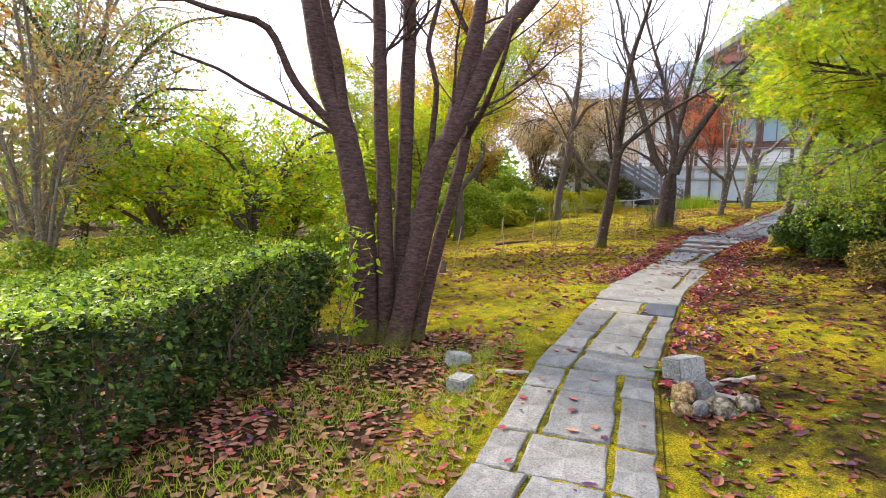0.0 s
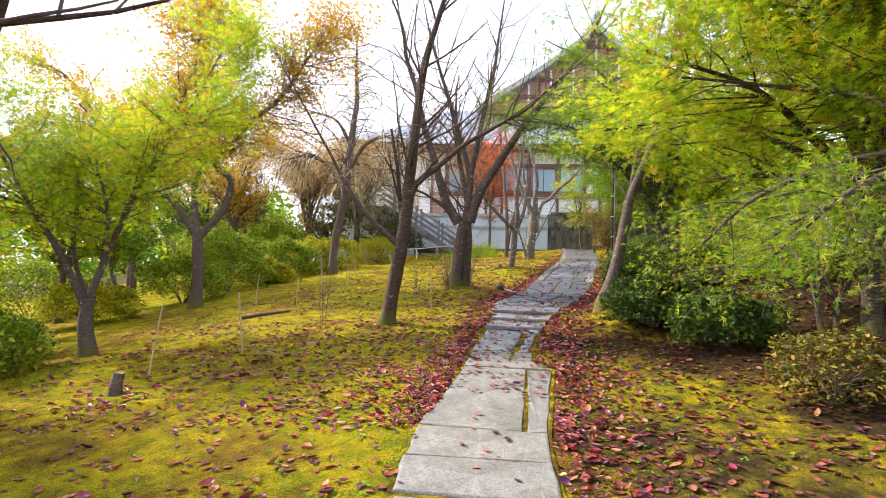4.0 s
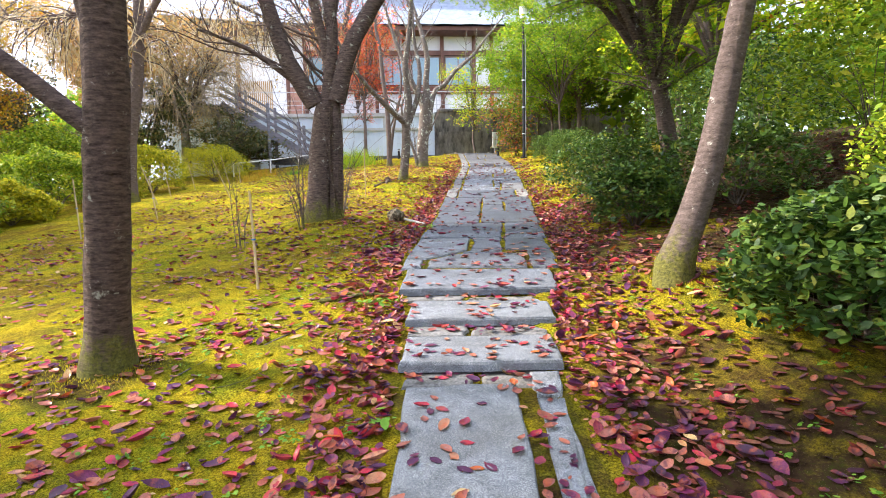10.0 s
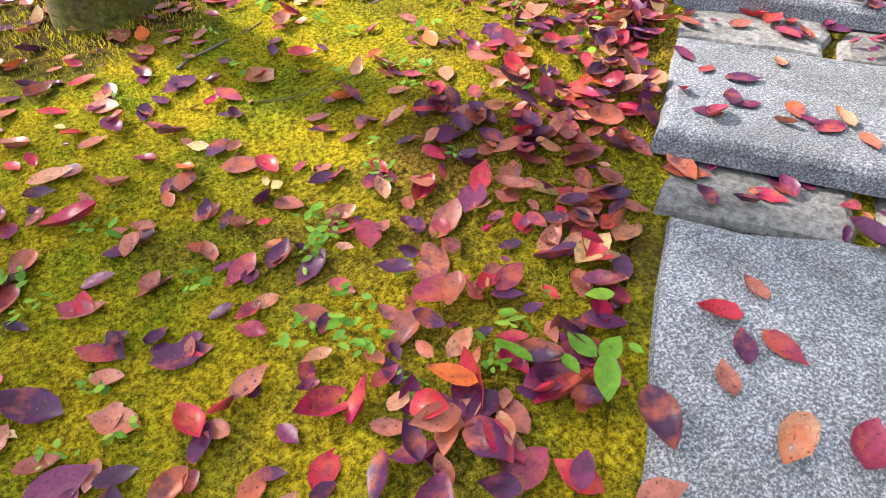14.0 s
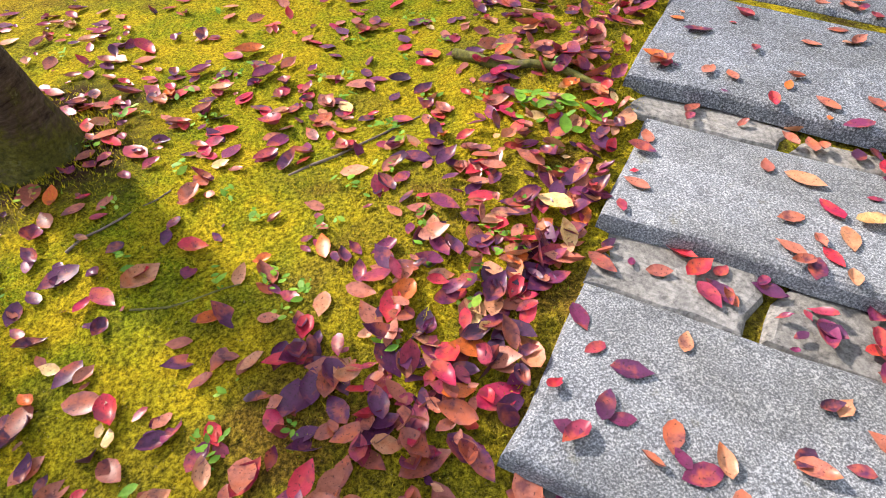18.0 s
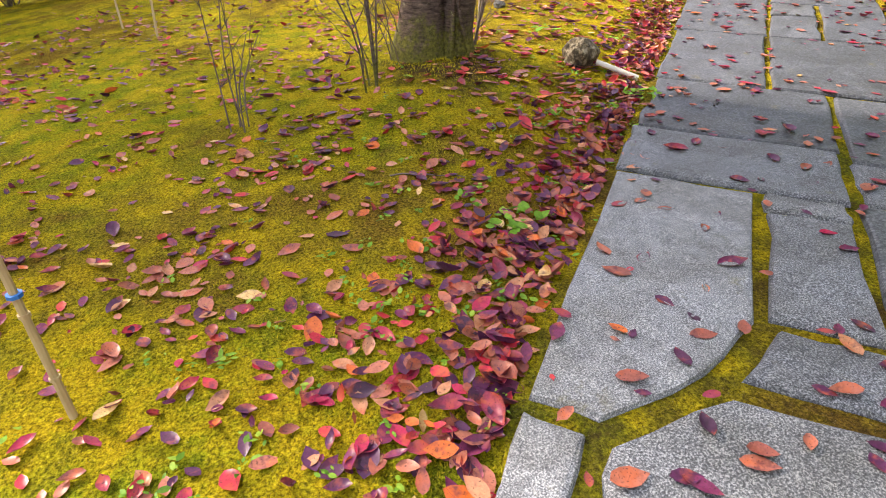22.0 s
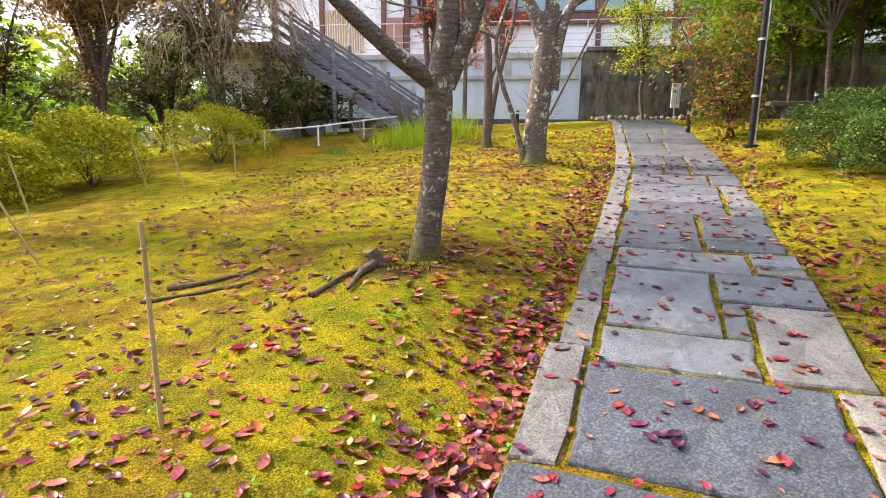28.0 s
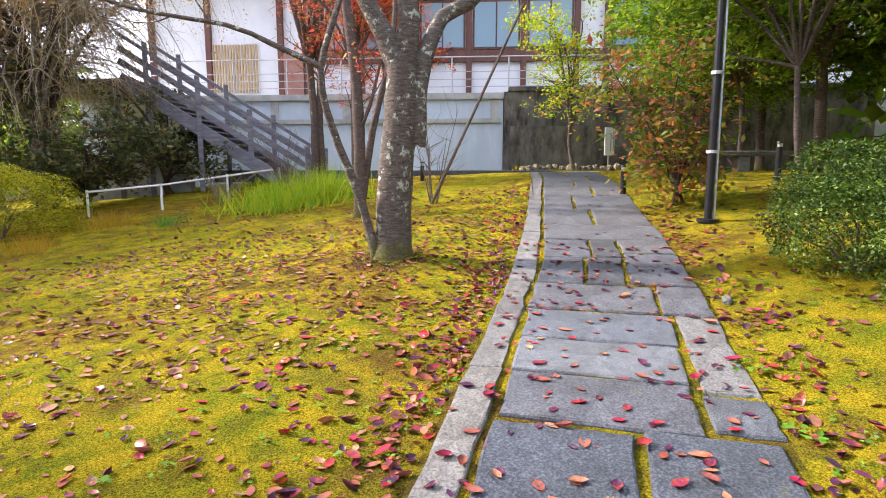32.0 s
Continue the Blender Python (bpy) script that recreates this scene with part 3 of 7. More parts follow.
def hillside(x, y):
    x, y = np.asarray(x, float), np.asarray(y, float)
    u, v = (np.clip(x, -9, 26) - 8) / 10, (np.clip(y, -4, 40) - 15) / 10
    z = 1.600 + 1.0895 * u + 0.4589 * v - 0.0727 * u * u + 0.0919 * u * v - 0.088 * v * v + 0.1215 * u ** 3 - 0.0319 * u * u * v - 0.0283 * u * v * v + 0.0368 * v ** 3
    for cx, cy, rad, h in RELIEF:
        z = z + h * np.exp(-((x - cx) ** 2 + (y - cy) ** 2) / rad ** 2)
    off, arc = path_off(x, y)
    z = z - 0.16 * np.exp(-((arc - 19.5) / 3.6) ** 2 - (off / 1.5) ** 2)
    z = z + np.interp(arc, DIP_S, DIP_Z) * np.interp(off, [-12, -4, 0.9, 2.0], [0.3, 1, 1, 0])
    return smin(z, 3.95 + 0 * z, 0.5)


def slope(x, y):
    """The hillside, level from side to side under the path."""
    x, y = np.asarray(x, float), np.asarray(y, float)
    off, arc = path_off(x, y)
    w = np.clip((np.abs(off) - 0.75) / 0.9, 0, 1)
    w = w * w * (3 - 2 * w)
    return hillside(x, y) * w + hillside(*path_at(arc)) * (1 - w)


def ground_z(x, y):
    x, y = np.asarray(x, float), np.asarray(y, float)
    z = slope(x, y)
    off, arc = path_off(x, y)
    bank = np.clip((-off - 2.2) / 5.0, 0, 1)
    z = z + 0.6 * bank * bank * (3 - 2 * bank) * np.clip((30 - arc) / 8, 0, 1)
    far = np.clip((np.hypot(x - 9, y - 18) - 45) / 60, 0, 1)
    return z * (1 - far) + (-1.0) * far + 0.02 * np.sin(x * 2.1 + y) * np.sin(y * 1.7 - 0.6 * x) * (np.abs(off) > 0.9)


def on_ground(x, y, up=0.0):
    return np.stack([x, y, ground_z(x, y) + up], -1)


def axis(lo, hi, fine_lo, fine_hi, step):
    inner = np.arange(fine_lo, fine_hi + step, step)
    g = np.cumsum(step * 1.22 ** np.arange(60))
    left, right = fine_lo - g, inner[-1] + g
    return np.r_[left[left > lo][::-1], inner, right[right < hi]]


gx, gy = axis(-900, 900, -9, 27, 0.2), axis(-900, 900, 0, 42, 0.2)
GX, GY = np.meshgrid(gx, gy, indexing="ij")
GZ = ground_z(GX, GY)
off_g, arc_g = path_off(GX, GY)
GZ = np.where((off_g < np.interp(arc_g, LEFT_S, LEFT_O) - 0.1) & (off_g > np.interp(arc_g, RIGHT_S, RIGHT_O) + 0.1) & (arc_g > 0) & (arc_g < 39), GZ - 0.06, GZ)
ni, nj = GX.shape
I, J = np.meshgrid(np.arange(ni - 1), np.arange(nj - 1), indexing="ij")
quads = np.stack([I * nj + J, (I + 1) * nj + J, (I + 1) * nj + J + 1, I * nj + J + 1], -1).reshape(-1, 4)
ground = raw("ground", np.stack([GX, GY, GZ], -1).reshape(-1, 3), quads, MOSS, smooth=True)
tagged(ground, "mossy yellow-green lawn sloping up beside the stone path", "ground", kind="structure")
oo, oa = path_off(GX, GY)
edge = np.interp(oa, [0, 6, 10, 16, 20, 26], [3.4, 3.2, 2.5, 2.3, 2.7, 3.0]) + 0.3 * np.sin(oa * 0.9) + 0.4 * np.sin(GX * 2.3 + GY * 1.9)
bare = np.clip((-oo - edge) / 0.8 + 0.5, 0, 1) * np.clip((30 - oa) / 4, 0, 1)
bare = np.maximum(bare, np.clip((oo - 0.9) / 0.8, 0, 1) * np.clip((5.2 - oa) / 1.2, 0, 1))
bare = np.maximum(bare, np.clip((np.hypot(GX - 9, GY - 18) - 34) / 6, 0, 1))
bare = np.maximum(bare, (np.interp(oa, [6, 9], [0.42, 0.50]) + 0.10 * np.sin(GX * 1.7 + GY * 0.8)) * np.clip((-oo - 0.3) / 0.3, 0, 1) * np.interp(oa, [20, 24, 28], [1, 0.5, 0.5]))
bare = np.maximum(bare, 0.40 * np.clip((-oo - 1.9) / 0.9, 0, 1) * np.clip((oa - 22) / 3, 0, 1))
bare = np.maximum(bare, (0.16 + 0.16 * np.sin(GX * 1.1 + 1.3 * np.sin(GY * 0.7))) * np.clip((oo - 0.3) / 0.3, 0, 1))
bare = np.maximum(bare, 0.42 * np.exp(-((GX - 13.6) ** 2 + (GY - 29.0) ** 2) / 7.0))
for cx, cy in ((4.15, 15.15), (11.4, 23.7), (14.9, 28.2), (7.5, 19.0), (-0.5, 6.9)):
    bare = np.maximum(bare, 0.75 * np.exp(-((GX - cx) ** 2 + (GY - cy) ** 2) / 0.45))
layer = ground.data.attributes.new("bare", "FLOAT", "POINT")
layer.data.foreach_set("value", bare.ravel().astype(np.float32))


# ---- stone path ----
def level(s):
    x, y = path_at(s)
    return float(slope(x, y))


def edge_left(s):
    return float(np.interp(s, LEFT_S, LEFT_O))


def edge_right(s):
    return float(np.interp(s, RIGHT_S, RIGHT_O))


def slab_mesh(name, corners, thick, r, bevel=0.012, sub=4, jag=0.008):
    """A stone slab from its top corners (counter-clockwise), with uneven, rounded edges."""
    c = [Vector(p) for p in corners]
    ring = []
    for i in range(len(c)):
        a, b = c[i], c[(i + 1) % len(c)]
        for k in range(sub):
            q = a.lerp(b, k / sub)
            if k:
                q = q + Vector((r.normal(0, jag), r.normal(0, jag), 0))
            ring.append(q)
    mid_p = sum(ring, Vector()) / len(ring)
    n = len(ring)
    V, F = [], []
    for depth, inset in ((0.0, 2.2 * bevel), (-0.35 * bevel, 0.8 * bevel), (-1.6 * bevel, 0.0), (-thick, -0.004)):
        for q in ring:
            way = (mid_p - q)
            way.z = 0
            V.append(q + way.normalized() * inset + Vector((0, 0, depth + (r.normal(0, 0.0015) if depth == 0 else 0))))
    bm = bmesh.new()
    vs = [bm.verts.new(v) for v in V]
    bm.faces.new(vs[:n])
    for L in range(3):
        for i in range(n):
            bm.faces.new((vs[L * n + i], vs[(L + 1) * n + i], vs[(L + 1) * n + (i + 1) % n], vs[L * n + (i + 1) % n]))
    return bm


stone_path = thing("stone_path", "stepping path of large grey stone slabs with mossy joints", "path", kind="structure")
srng = np.random.default_rng(11)


def add_slab(s0, s1, l0, l1, r0, r1, mat, up=0.03, thick=0.09, gap=0.018, name="slab", heights=None):
    """A slab from s0 to s1 along the path, its left edge at l0..l1 and right edge at r0..r1."""
    g = gap
    pts = []
    for s, o, end in ((s0 + g, r0 + g, 0), (s1 - g, r1 + g, 1), (s1 - g, l1 - g, 1), (s0 + g, l0 - g, 0)):
        s = s + srng.normal(0, 0.008)
        x, y = path_at(s, o + srng.normal(0, 0.006))
        pts.append((float(x), float(y), heights[end] if heights else level(s) + up))
    c = sum((Vector(p) for p in pts), Vector()) / 4
    ob = part(name, slab_mesh(name, [Vector(p) - c for p in pts], thick, srng, sub=4 if s1 - s0 < 1.2 else 8), mat, stone_path)
    ob.location = c
    if s1 - s0 > 0.9:
        bend = [level(s0 + (s1 - s0) * k / 8) - level(s0) - (level(s1) - level(s0)) * k / 8 for k in range(9)]
        for v in ob.data.vertices:
            _, arc = path_off(v.co.x + c.x, v.co.y + c.y)
            v.co.z += float(np.interp(arc, np.linspace(s0, s1, 9), bend))
    return ob


def add_poly(outline, mat, up=0.036, thick=0.09, gap=0.017):
    """An irregular slab from its corners, given along and across the path (counter-clockwise)."""
    sm, om = sum(q[0] for q in outline) / len(outline), sum(q[1] for q in outline) / len(outline)
    pts = []
    for s, o in outline:
        s, o = s + math.copysign(gap, sm - s), o + math.copysign(gap, om - o)
        x, y = path_at(s, o)
        pts.append((float(x), float(y), level(s) + up))
    c = sum((Vector(p) for p in pts), Vector()) / len(pts)
    ob = part("slab", slab_mesh("slab", [Vector(p) - c for p in pts], thick, srng, sub=3), mat, stone_path)
    ob.location = c


# rows before the steps: start, end and inner joints as offsets
FIRST = [(-1.0, 0.3, (0.2,)), (0.3, 1.54, (0.18, -0.3)), (1.54, 2.12, (0.28, -0.28)), (2.12, 3.0, (0.22, -0.28)), (3.0, 3.57, (0.22, -0.26)), (3.57, 4.2, (0.2,)), (4.2, 4.95, (0.22, -0.3)), (4.95, 6.1, (0.22, -0.28)),
         (6.1, 6.80, (-0.05,)), (6.80, 7.44, ()), (7.44, 8.10, ()), (8.10, 10.30, (-0.27,)), (10.30, 10.72, ()), (10.72, 11.25, (-0.02,))]
for s0, s1, cuts in FIRST:
    marks = [None, *cuts, None]
    for i in range(len(marks) - 1):
        l0, l1 = (edge_left(s0 + 0.02), edge_left(s1 - 0.02)) if marks[i] is None else (marks[i],) * 2
        r0, r1 = (edge_right(s0 + 0.02), edge_right(s1 - 0.02)) if marks[i + 1] is None else (marks[i + 1],) * 2
        wide = i == 1 and len(cuts) == 2
        add_slab(s0, s1, l0, l1, r0, r1, WARM if srng.random() < 0.88 else SLATE, up=0.03 + srng.normal(0, 0.006), gap=0.024 if marks[i] is not None and not wide else 0.017)

# big granite slab with a narrow one beside it, then three treads over pale risers
add_slab(11.25, 12.74, 0.59, 0.56, -0.03, -0.10, GRANITE, up=0.035, gap=0.02)
add_slab(11.25, 12.57, -0.085, -0.155, -0.25, -0.32, GRANITE, up=0.032, gap=0.012)
add_slab(12.58, 12.88, -0.15, -0.16, -0.32, -0.36, GRANITE, up=0.03, gap=0.010)
# riser's start, tread's front and back, left and right edge, widening; heights of riser, front and back
STEPS = ((12.74, 12.92, 13.44, 0.60, -0.375, -0.045, 1.219, 1.302, 1.318), (13.44, 13.64, 14.17, 0.60, -0.485, -0.05, 1.325, 1.392, 1.414), (14.17, 14.26, 14.95, 0.69, -0.63, -0.03, 1.421, 1.495, 1.552))
for a, b, c, lf, rt, grow, z0, z1, z2 in STEPS:
    add_slab(a - 0.02, b + 0.10, lf - 0.015, lf - 0.02, 0.16, 0.12, PALE, thick=0.12, gap=0.010, name="riser_stone", heights=(z0, z0 + 0.012))
    add_slab(a - 0.01, b + 0.10, 0.15, 0.11, rt + 0.09, rt + 0.06, PALE, thick=0.12, gap=0.010, name="riser_stone", heights=(z0 - 0.008, z0 + 0.002))
    add_slab(b, c, lf, lf - 0.02 if a < 14 else lf + 0.01, rt, rt + grow, GRANITE_MID if a > 14 else GRANITE, thick=0.062, gap=0.004, name="tread", heights=(z1, z2))


def paved(s):
    """Height of the walked surface at s metres along the path."""
    s = np.asarray(s, float)
    z = np.array([level(k) for k in s]) + 0.036
    for a, b, c, lf, rt, grow, z0, z1, z2 in STEPS:
        z = np.where((s >= a) & (s < b), z0 + 0.004, np.where((s >= b) & (s < c), z1 + (z2 - z1) * (s - b) / (c - b), z))
    return z


# irregular paving above the steps
add_poly([(14.97, 0.55), (15.34, 0.57), (15.35, 0.785), (14.96, 0.775)], GRANITE)
add_poly([(15.37, 0.58), (15.67, 0.29), (16.02, 0.15), (17.12, 0.15), (17.12, 0.835), (15.37, 0.785)], GRANITE)
add_poly([(14.98, -0.46), (15.64, -0.45), (15.62, 0.25), (15.33, 0.53), (15.0, 0.53)], GRANITE_MID)
add_poly([(15.68, -0.24), (16.03, -0.24), (16.03, 0.11), (15.69, 0.22)], GRANITE_MID)
# from, to, left, right: the wide path, stretch by stretch
ABOVE_STEPS = ((16.06, 16.92, 0.12, -0.24, GRANITE_MID), (16.94, 17.13, 0.12, -0.24, GRANITE_MID), (17.15, 17.81, 0.85, -0.26, GRANITE_MID), (17.84, 18.88, 0.83, -0.30, SLATE),
               (14.98, 15.34, -0.48, -0.74, GRANITE_MID), (15.36, 16.06, -0.48, -0.76, SLATE), (16.08, 17.16, -0.27, -0.79, SLATE), (17.18, 17.69, -0.30, -0.84, GRANITE_MID), (17.71, 18.86, -0.33, -0.87, SLATE))
SHADY = ((18.91, 20.39, 0.85, 0.07, SLATE), (20.41, 22.22, 0.88, 0.06, SLATE), (18.91, 20.36, 0.05, -0.92, SLATE), (20.39, 21.07, 0.05, -0.37, SLATE), (21.10, 21.56, 0.05, -0.37, SLATE), (20.39, 21.57, -0.40, -0.95, SLATE),
         (21.60, 22.25, 0.05, -0.97, SLATE), (22.27, 23.22, 0.62, -0.69, SLATE), (22.28, 23.26, -0.71, -0.97, WARM))
MIDDLE = ((23.24, 23.71, 0.57, -0.36, GRANITE_MID), (23.73, 24.78, 0.56, -0.19, GRANITE), (23.74, 24.26, -0.21, -0.37, GRANITE_MID), (23.29, 24.26, -0.39, -0.93, WARM), (24.29, 24.81, -0.21, -0.92, GRANITE_MID), (24.81, 25.34, 0.57, -0.51, GRANITE_MID),
          (24.86, 25.04, -0.54, -0.92, PALE), (25.06, 25.42, -0.54, -0.92, GRANITE_MID), (25.37, 26.80, 0.58, -0.19, SLATE), (25.46, 25.79, -0.21, -0.88, SLATE), (25.82, 26.85, -0.21, -0.89, SLATE))
UPPER = ((26.84, 27.40, 0.56, -0.54, SLATE_LIGHT), (26.89, 27.30, -0.58, -0.94, GRANITE_MID), (27.42, 27.99, 0.56, -0.55, GRANITE_MID), (28.01, 28.61, 0.57, -0.56, GRANITE_MID), (27.33, 28.65, -0.60, -0.93, PALE), (28.64, 29.37, 0.58, -0.50, SLATE_LIGHT),
         (28.67, 29.42, -0.52, -0.92, SLATE_LIGHT), (29.40, 30.34, 0.58, 0.13, SLATE_LIGHT), (29.44, 30.40, 0.09, -0.28, SLATE_LIGHT), (29.48, 30.58, -0.31, -0.91, SLATE_LIGHT), (30.37, 31.20, 0.58, 0.04, SLATE_LIGHT), (30.45, 31.22, 0.01, -0.29, SLATE_LIGHT), (30.62, 31.26, -0.31, -0.92, SLATE_LIGHT))
FAR = ((31.24, 32.08, 0.58, -0.94, SLATE_LIGHT), (32.11, 33.28, 0.60, -0.12, SLATE_LIGHT), (32.12, 33.30, -0.15, -0.93, SLATE_LIGHT), (33.31, 34.5, 0.60, 0.1, SLATE_LIGHT), (33.32, 34.5, 0.07, -0.92, SLATE_LIGHT), (34.53, 35.5, 0.60, -0.3, SLATE_LIGHT), (34.53, 35.5, -0.33, -0.9, SLATE_LIGHT),
       (35.53, 36.5, 0.60, 0.0, SLATE_LIGHT), (35.53, 36.5, -0.03, -0.88, SLATE_LIGHT), (36.53, 37.6, 0.60, -0.4, SLATE_LIGHT), (36.53, 37.6, -0.43, -0.86, SLATE_LIGHT), (37.63, 39.6, 0.60, 0.0, SLATE_LIGHT), (37.63, 39.6, -0.03, -0.85, SLATE_LIGHT))
KERB = ((22.24, 23.37, 0.89, 0.64, PALE), (23.39, 25.6, 0.83, 0.60, PALE), (25.62, 27.42, 0.83, 0.60, PALE), (27.44, 29.4, 0.85, 0.61, WARM), (29.42, 31.6, 0.86, 0.61, WARM), (31.62, 34.0, 0.86, 0.63, WARM), (34.02, 36.8, 0.86, 0.63, WARM), (36.82, 39.6, 0.86, 0.63, WARM))
for stretch in (ABOVE_STEPS, SHADY, MIDDLE, UPPER, FAR, KERB):
    for s0, s1, o0, o1, mat in stretch:
        add_slab(s0, s1, o0, o0, o1, o1, mat, up=0.036 + srng.normal(0, 0.003), gap=0.008)

# mossy bed that fills the joints
S = np.arange(-1.0, 39.6, 0.15)
bed = []
for s in S:
    for o in np.linspace(edge_left(s) + 0.02, edge_right(s) - 0.02, 5):
        x, y = path_at(s, o)
        bed.append((x, y, level(s) + (0.012 if s < 12.7 or s > 14.9 else -0.028)))
bi, bj = np.meshgrid(np.arange(len(S) - 1), np.arange(4), indexing="ij")
joints = raw("joint_moss", bed, np.stack([bi * 5 + bj, bi * 5 + bj + 1, (bi + 1) * 5 + bj + 1, (bi + 1) * 5 + bj], -1).reshape(-1, 4)[:, ::-1], MOSS, stone_path, True, "moss and soil in the joints")
joint_layer = joints.data.attributes.new("bare", "FLOAT", "POINT")
joint_layer.data.foreach_set("value", np.full(len(bed), 0.42, np.float32))


# ---- fallen leaves ----
def strew(name, count, pick, size, mat, label, seed, up=0.008, tilt=0.22, curled=0.4, r2=None):
    r = np.random.default_rng(seed)
    x, y, z = pick(r, count)
    pos = np.stack([x, y, z + up], -1)
    k = int(len(pos) * curled)
    v1, f1 = scatter(LEAF_B, LEAF_F, pos[:k], turned(k, tilt * 1.6, size, 0.32, r))
    v2, f2 = scatter(LEAF_A, LEAF_F, pos[k:], turned(len(pos) - k, tilt, size, 0.32, r))
    v1, v2 = v1 + r.normal(0, size * 0.016, v1.shape), v2 + r.normal(0, size * 0.014, v2.shape)
    ob = raw(name, np.vstack([v1, v2]), np.vstack([f1, f2 + len(v1)]), mat, None, True)
    return tagged(ob, label, "leaves", kind="stuff")


def clumped(r, n, s0, s1, o_fn, clump=0.16):
    """Places along the path, gathered in small heaps."""
    m = max(1, n // 9)
    s, o = r.uniform(s0, s1, m), o_fn(r, m)
    i = r.integers(0, m, n)
    loose = r.random(n) < 0.35
    s = np.where(loose, r.uniform(s0, s1, n), s[i] + r.normal(0, clump, n))
    o = np.where(loose, o_fn(r, n), o[i] + r.normal(0, clump, n))
    return s, o


def lawn_left(r, n):
    s, o = clumped(r, n, 8, 36, lambda r, m: 0.7 + np.where(r.random(m) < 0.5, r.exponential(1.8, m), r.uniform(0, 8, m)))
    x, y = path_at(s, o)
    z = ground_z(x, y)
    ok = (o > np.interp(s, LEFT_S, LEFT_O) + 0.03) & (r.random(n) < np.interp(s, [8, 11, 22, 27, 36], [0.7, 1, 0.85, 0.4, 0.35]))
    return x[ok], y[ok], z[ok]


def verge_left(r, n):
    s, o = clumped(r, n, 8, 33, lambda r, m: np.abs(r.normal(0, 0.24, m)), 0.1)
    o = np.interp(s, LEFT_S, LEFT_O) + 0.03 + np.abs(o)
    ok = r.random(n) < np.interp(s, [8, 11, 20, 24, 28, 33], [0.7, 1, 0.8, 0.5, 0.3, 0.25])
    s, o = s[ok], o[ok]
    x, y = path_at(s, o)
    return x, y, ground_z(x, y) + r.uniform(0, 0.03, len(x))


def verge_right(r, n):
    s, o = clumped(r, n, 3, 33, lambda r, m: np.abs(r.normal(0, 0.4, m)), 0.12)
    o = np.interp(s, RIGHT_S, RIGHT_O) - 0.03 - np.abs(o)
    ok = r.random(n) < np.interp(s, [3, 7, 10, 18, 24, 33], [0.4, 0.6, 1, 0.8, 0.25, 0.12])
    s, o = s[ok], o[ok]
    x, y = path_at(s, o)
    return x, y, ground_z(x, y) + r.uniform(0, 0.025, len(x))


def right_side(r, n):
    s, o = clumped(r, n, -1, 34, lambda r, m: -0.8 - r.exponential(1.5, m))
    ok = r.random(n) < np.interp(s, [-1, 6, 10, 18, 24, 34], [0.75, 0.6, 1, 1, 0.25, 0.15])
    s, o = s[ok], o[ok]
    x, y = path_at(s, o)
    return x, y, ground_z(x, y)


def on_path(r, n):
    s = np.concatenate([r.uniform(9, 31, int(n * 0.8)), r.uniform(-0.5, 39, n - int(n * 0.8))])
    o = r.uniform(-1, 1, n)
    o = np.array([(edge_left(a) - 0.03) * b if b > 0 else -(edge_right(a) + 0.03) * b for a, b in zip(s, o)])
    x, y = path_at(s, o)
    return x, y, paved(s)


def early_lawn(r, n):
    s, o = clumped(r, n, 0, 14, lambda r, m: 0.7 + r.uniform(0, 6, m))
    x, y = path_at(s, o)
    return x, y, ground_z(x, y)


strew("fallen_leaves", 18000, lawn_left, 0.066, LITTER, "purple, red and brown fallen cherry leaves on the mossy lawn", 21)
strew("fallen_leaves", 5200, verge_left, 0.067, LITTER, "heaped purple and brown leaves along the path's edge", 22, tilt=0.4)
strew("fallen_leaves", 7600, verge_right, 0.066, LITTER, "red and brown leaves banked against the path's edge", 23, tilt=0.4)
strew("fallen_leaves", 13000, right_side, 0.066, SHADED_LITTER, "brown and purple leaves under the shrubs", 24)
strew("fallen_leaves", 1350, on_path, 0.070, LITTER, "scattered red and tan leaves lying on the stone slabs", 25, up=0.004, tilt=0.07, curled=0.3)
def on_steps(r, n):
    s, o = r.choice([12.75, 12.8, 13.46, 13.5, 13.0, 14.18, 15.0], n) + np.abs(r.normal(0, 0.10, n)), 0.05 + r.normal(0, 0.34, n)
    o = np.clip(o, -0.4, 0.55)
    x, y = path_at(s, o)
    return x, y, paved(s) + 0.004


strew("fallen_leaves", 100, on_steps, 0.062, LITTER, "red and brown leaves caught on the stone steps", 28, up=0.004, tilt=0.2, curled=0.5)
def under_grey(r, n):
    a, d = r.uniform(0, 2 * np.pi, n), 3.2 * np.sqrt(r.random(n))
    x, y = 13.4 + d * np.cos(a) * 1.2, 29.0 + d * np.sin(a)
    o, _ = path_off(x, y)
    ok = o > 0.9
    return x[ok], y[ok], ground_z(x[ok], y[ok])


def on_bank(r, n):
    s, o = clumped(r, n, 3, 22, lambda r, m: -2.4 - r.uniform(0, 5.5, m), 0.4)
    x, y = path_at(s, o)
    return x, y, ground_z(x, y)


strew("fallen_leaves", 5000, on_bank, 0.08, SHADED_LITTER, "dry brown leaves on the shady bank", 30)
strew("fallen_leaves", 2600, under_grey, 0.06, DRY, "small orange-brown leaves thick on the lawn under the far trees", 29)
strew("fallen_leaves", 2600, early_lawn, 0.075, LITTER, "small red and brown leaves on the lawn", 26)


def under_hedge(r, n):
    x, y = r.uniform(-3.0, 0.9, n), r.uniform(2.2, 7.2, n)
    o, a = path_off(x, y)
    ok = o > 0.62
    return x[ok], y[ok], ground_z(x[ok], y[ok])


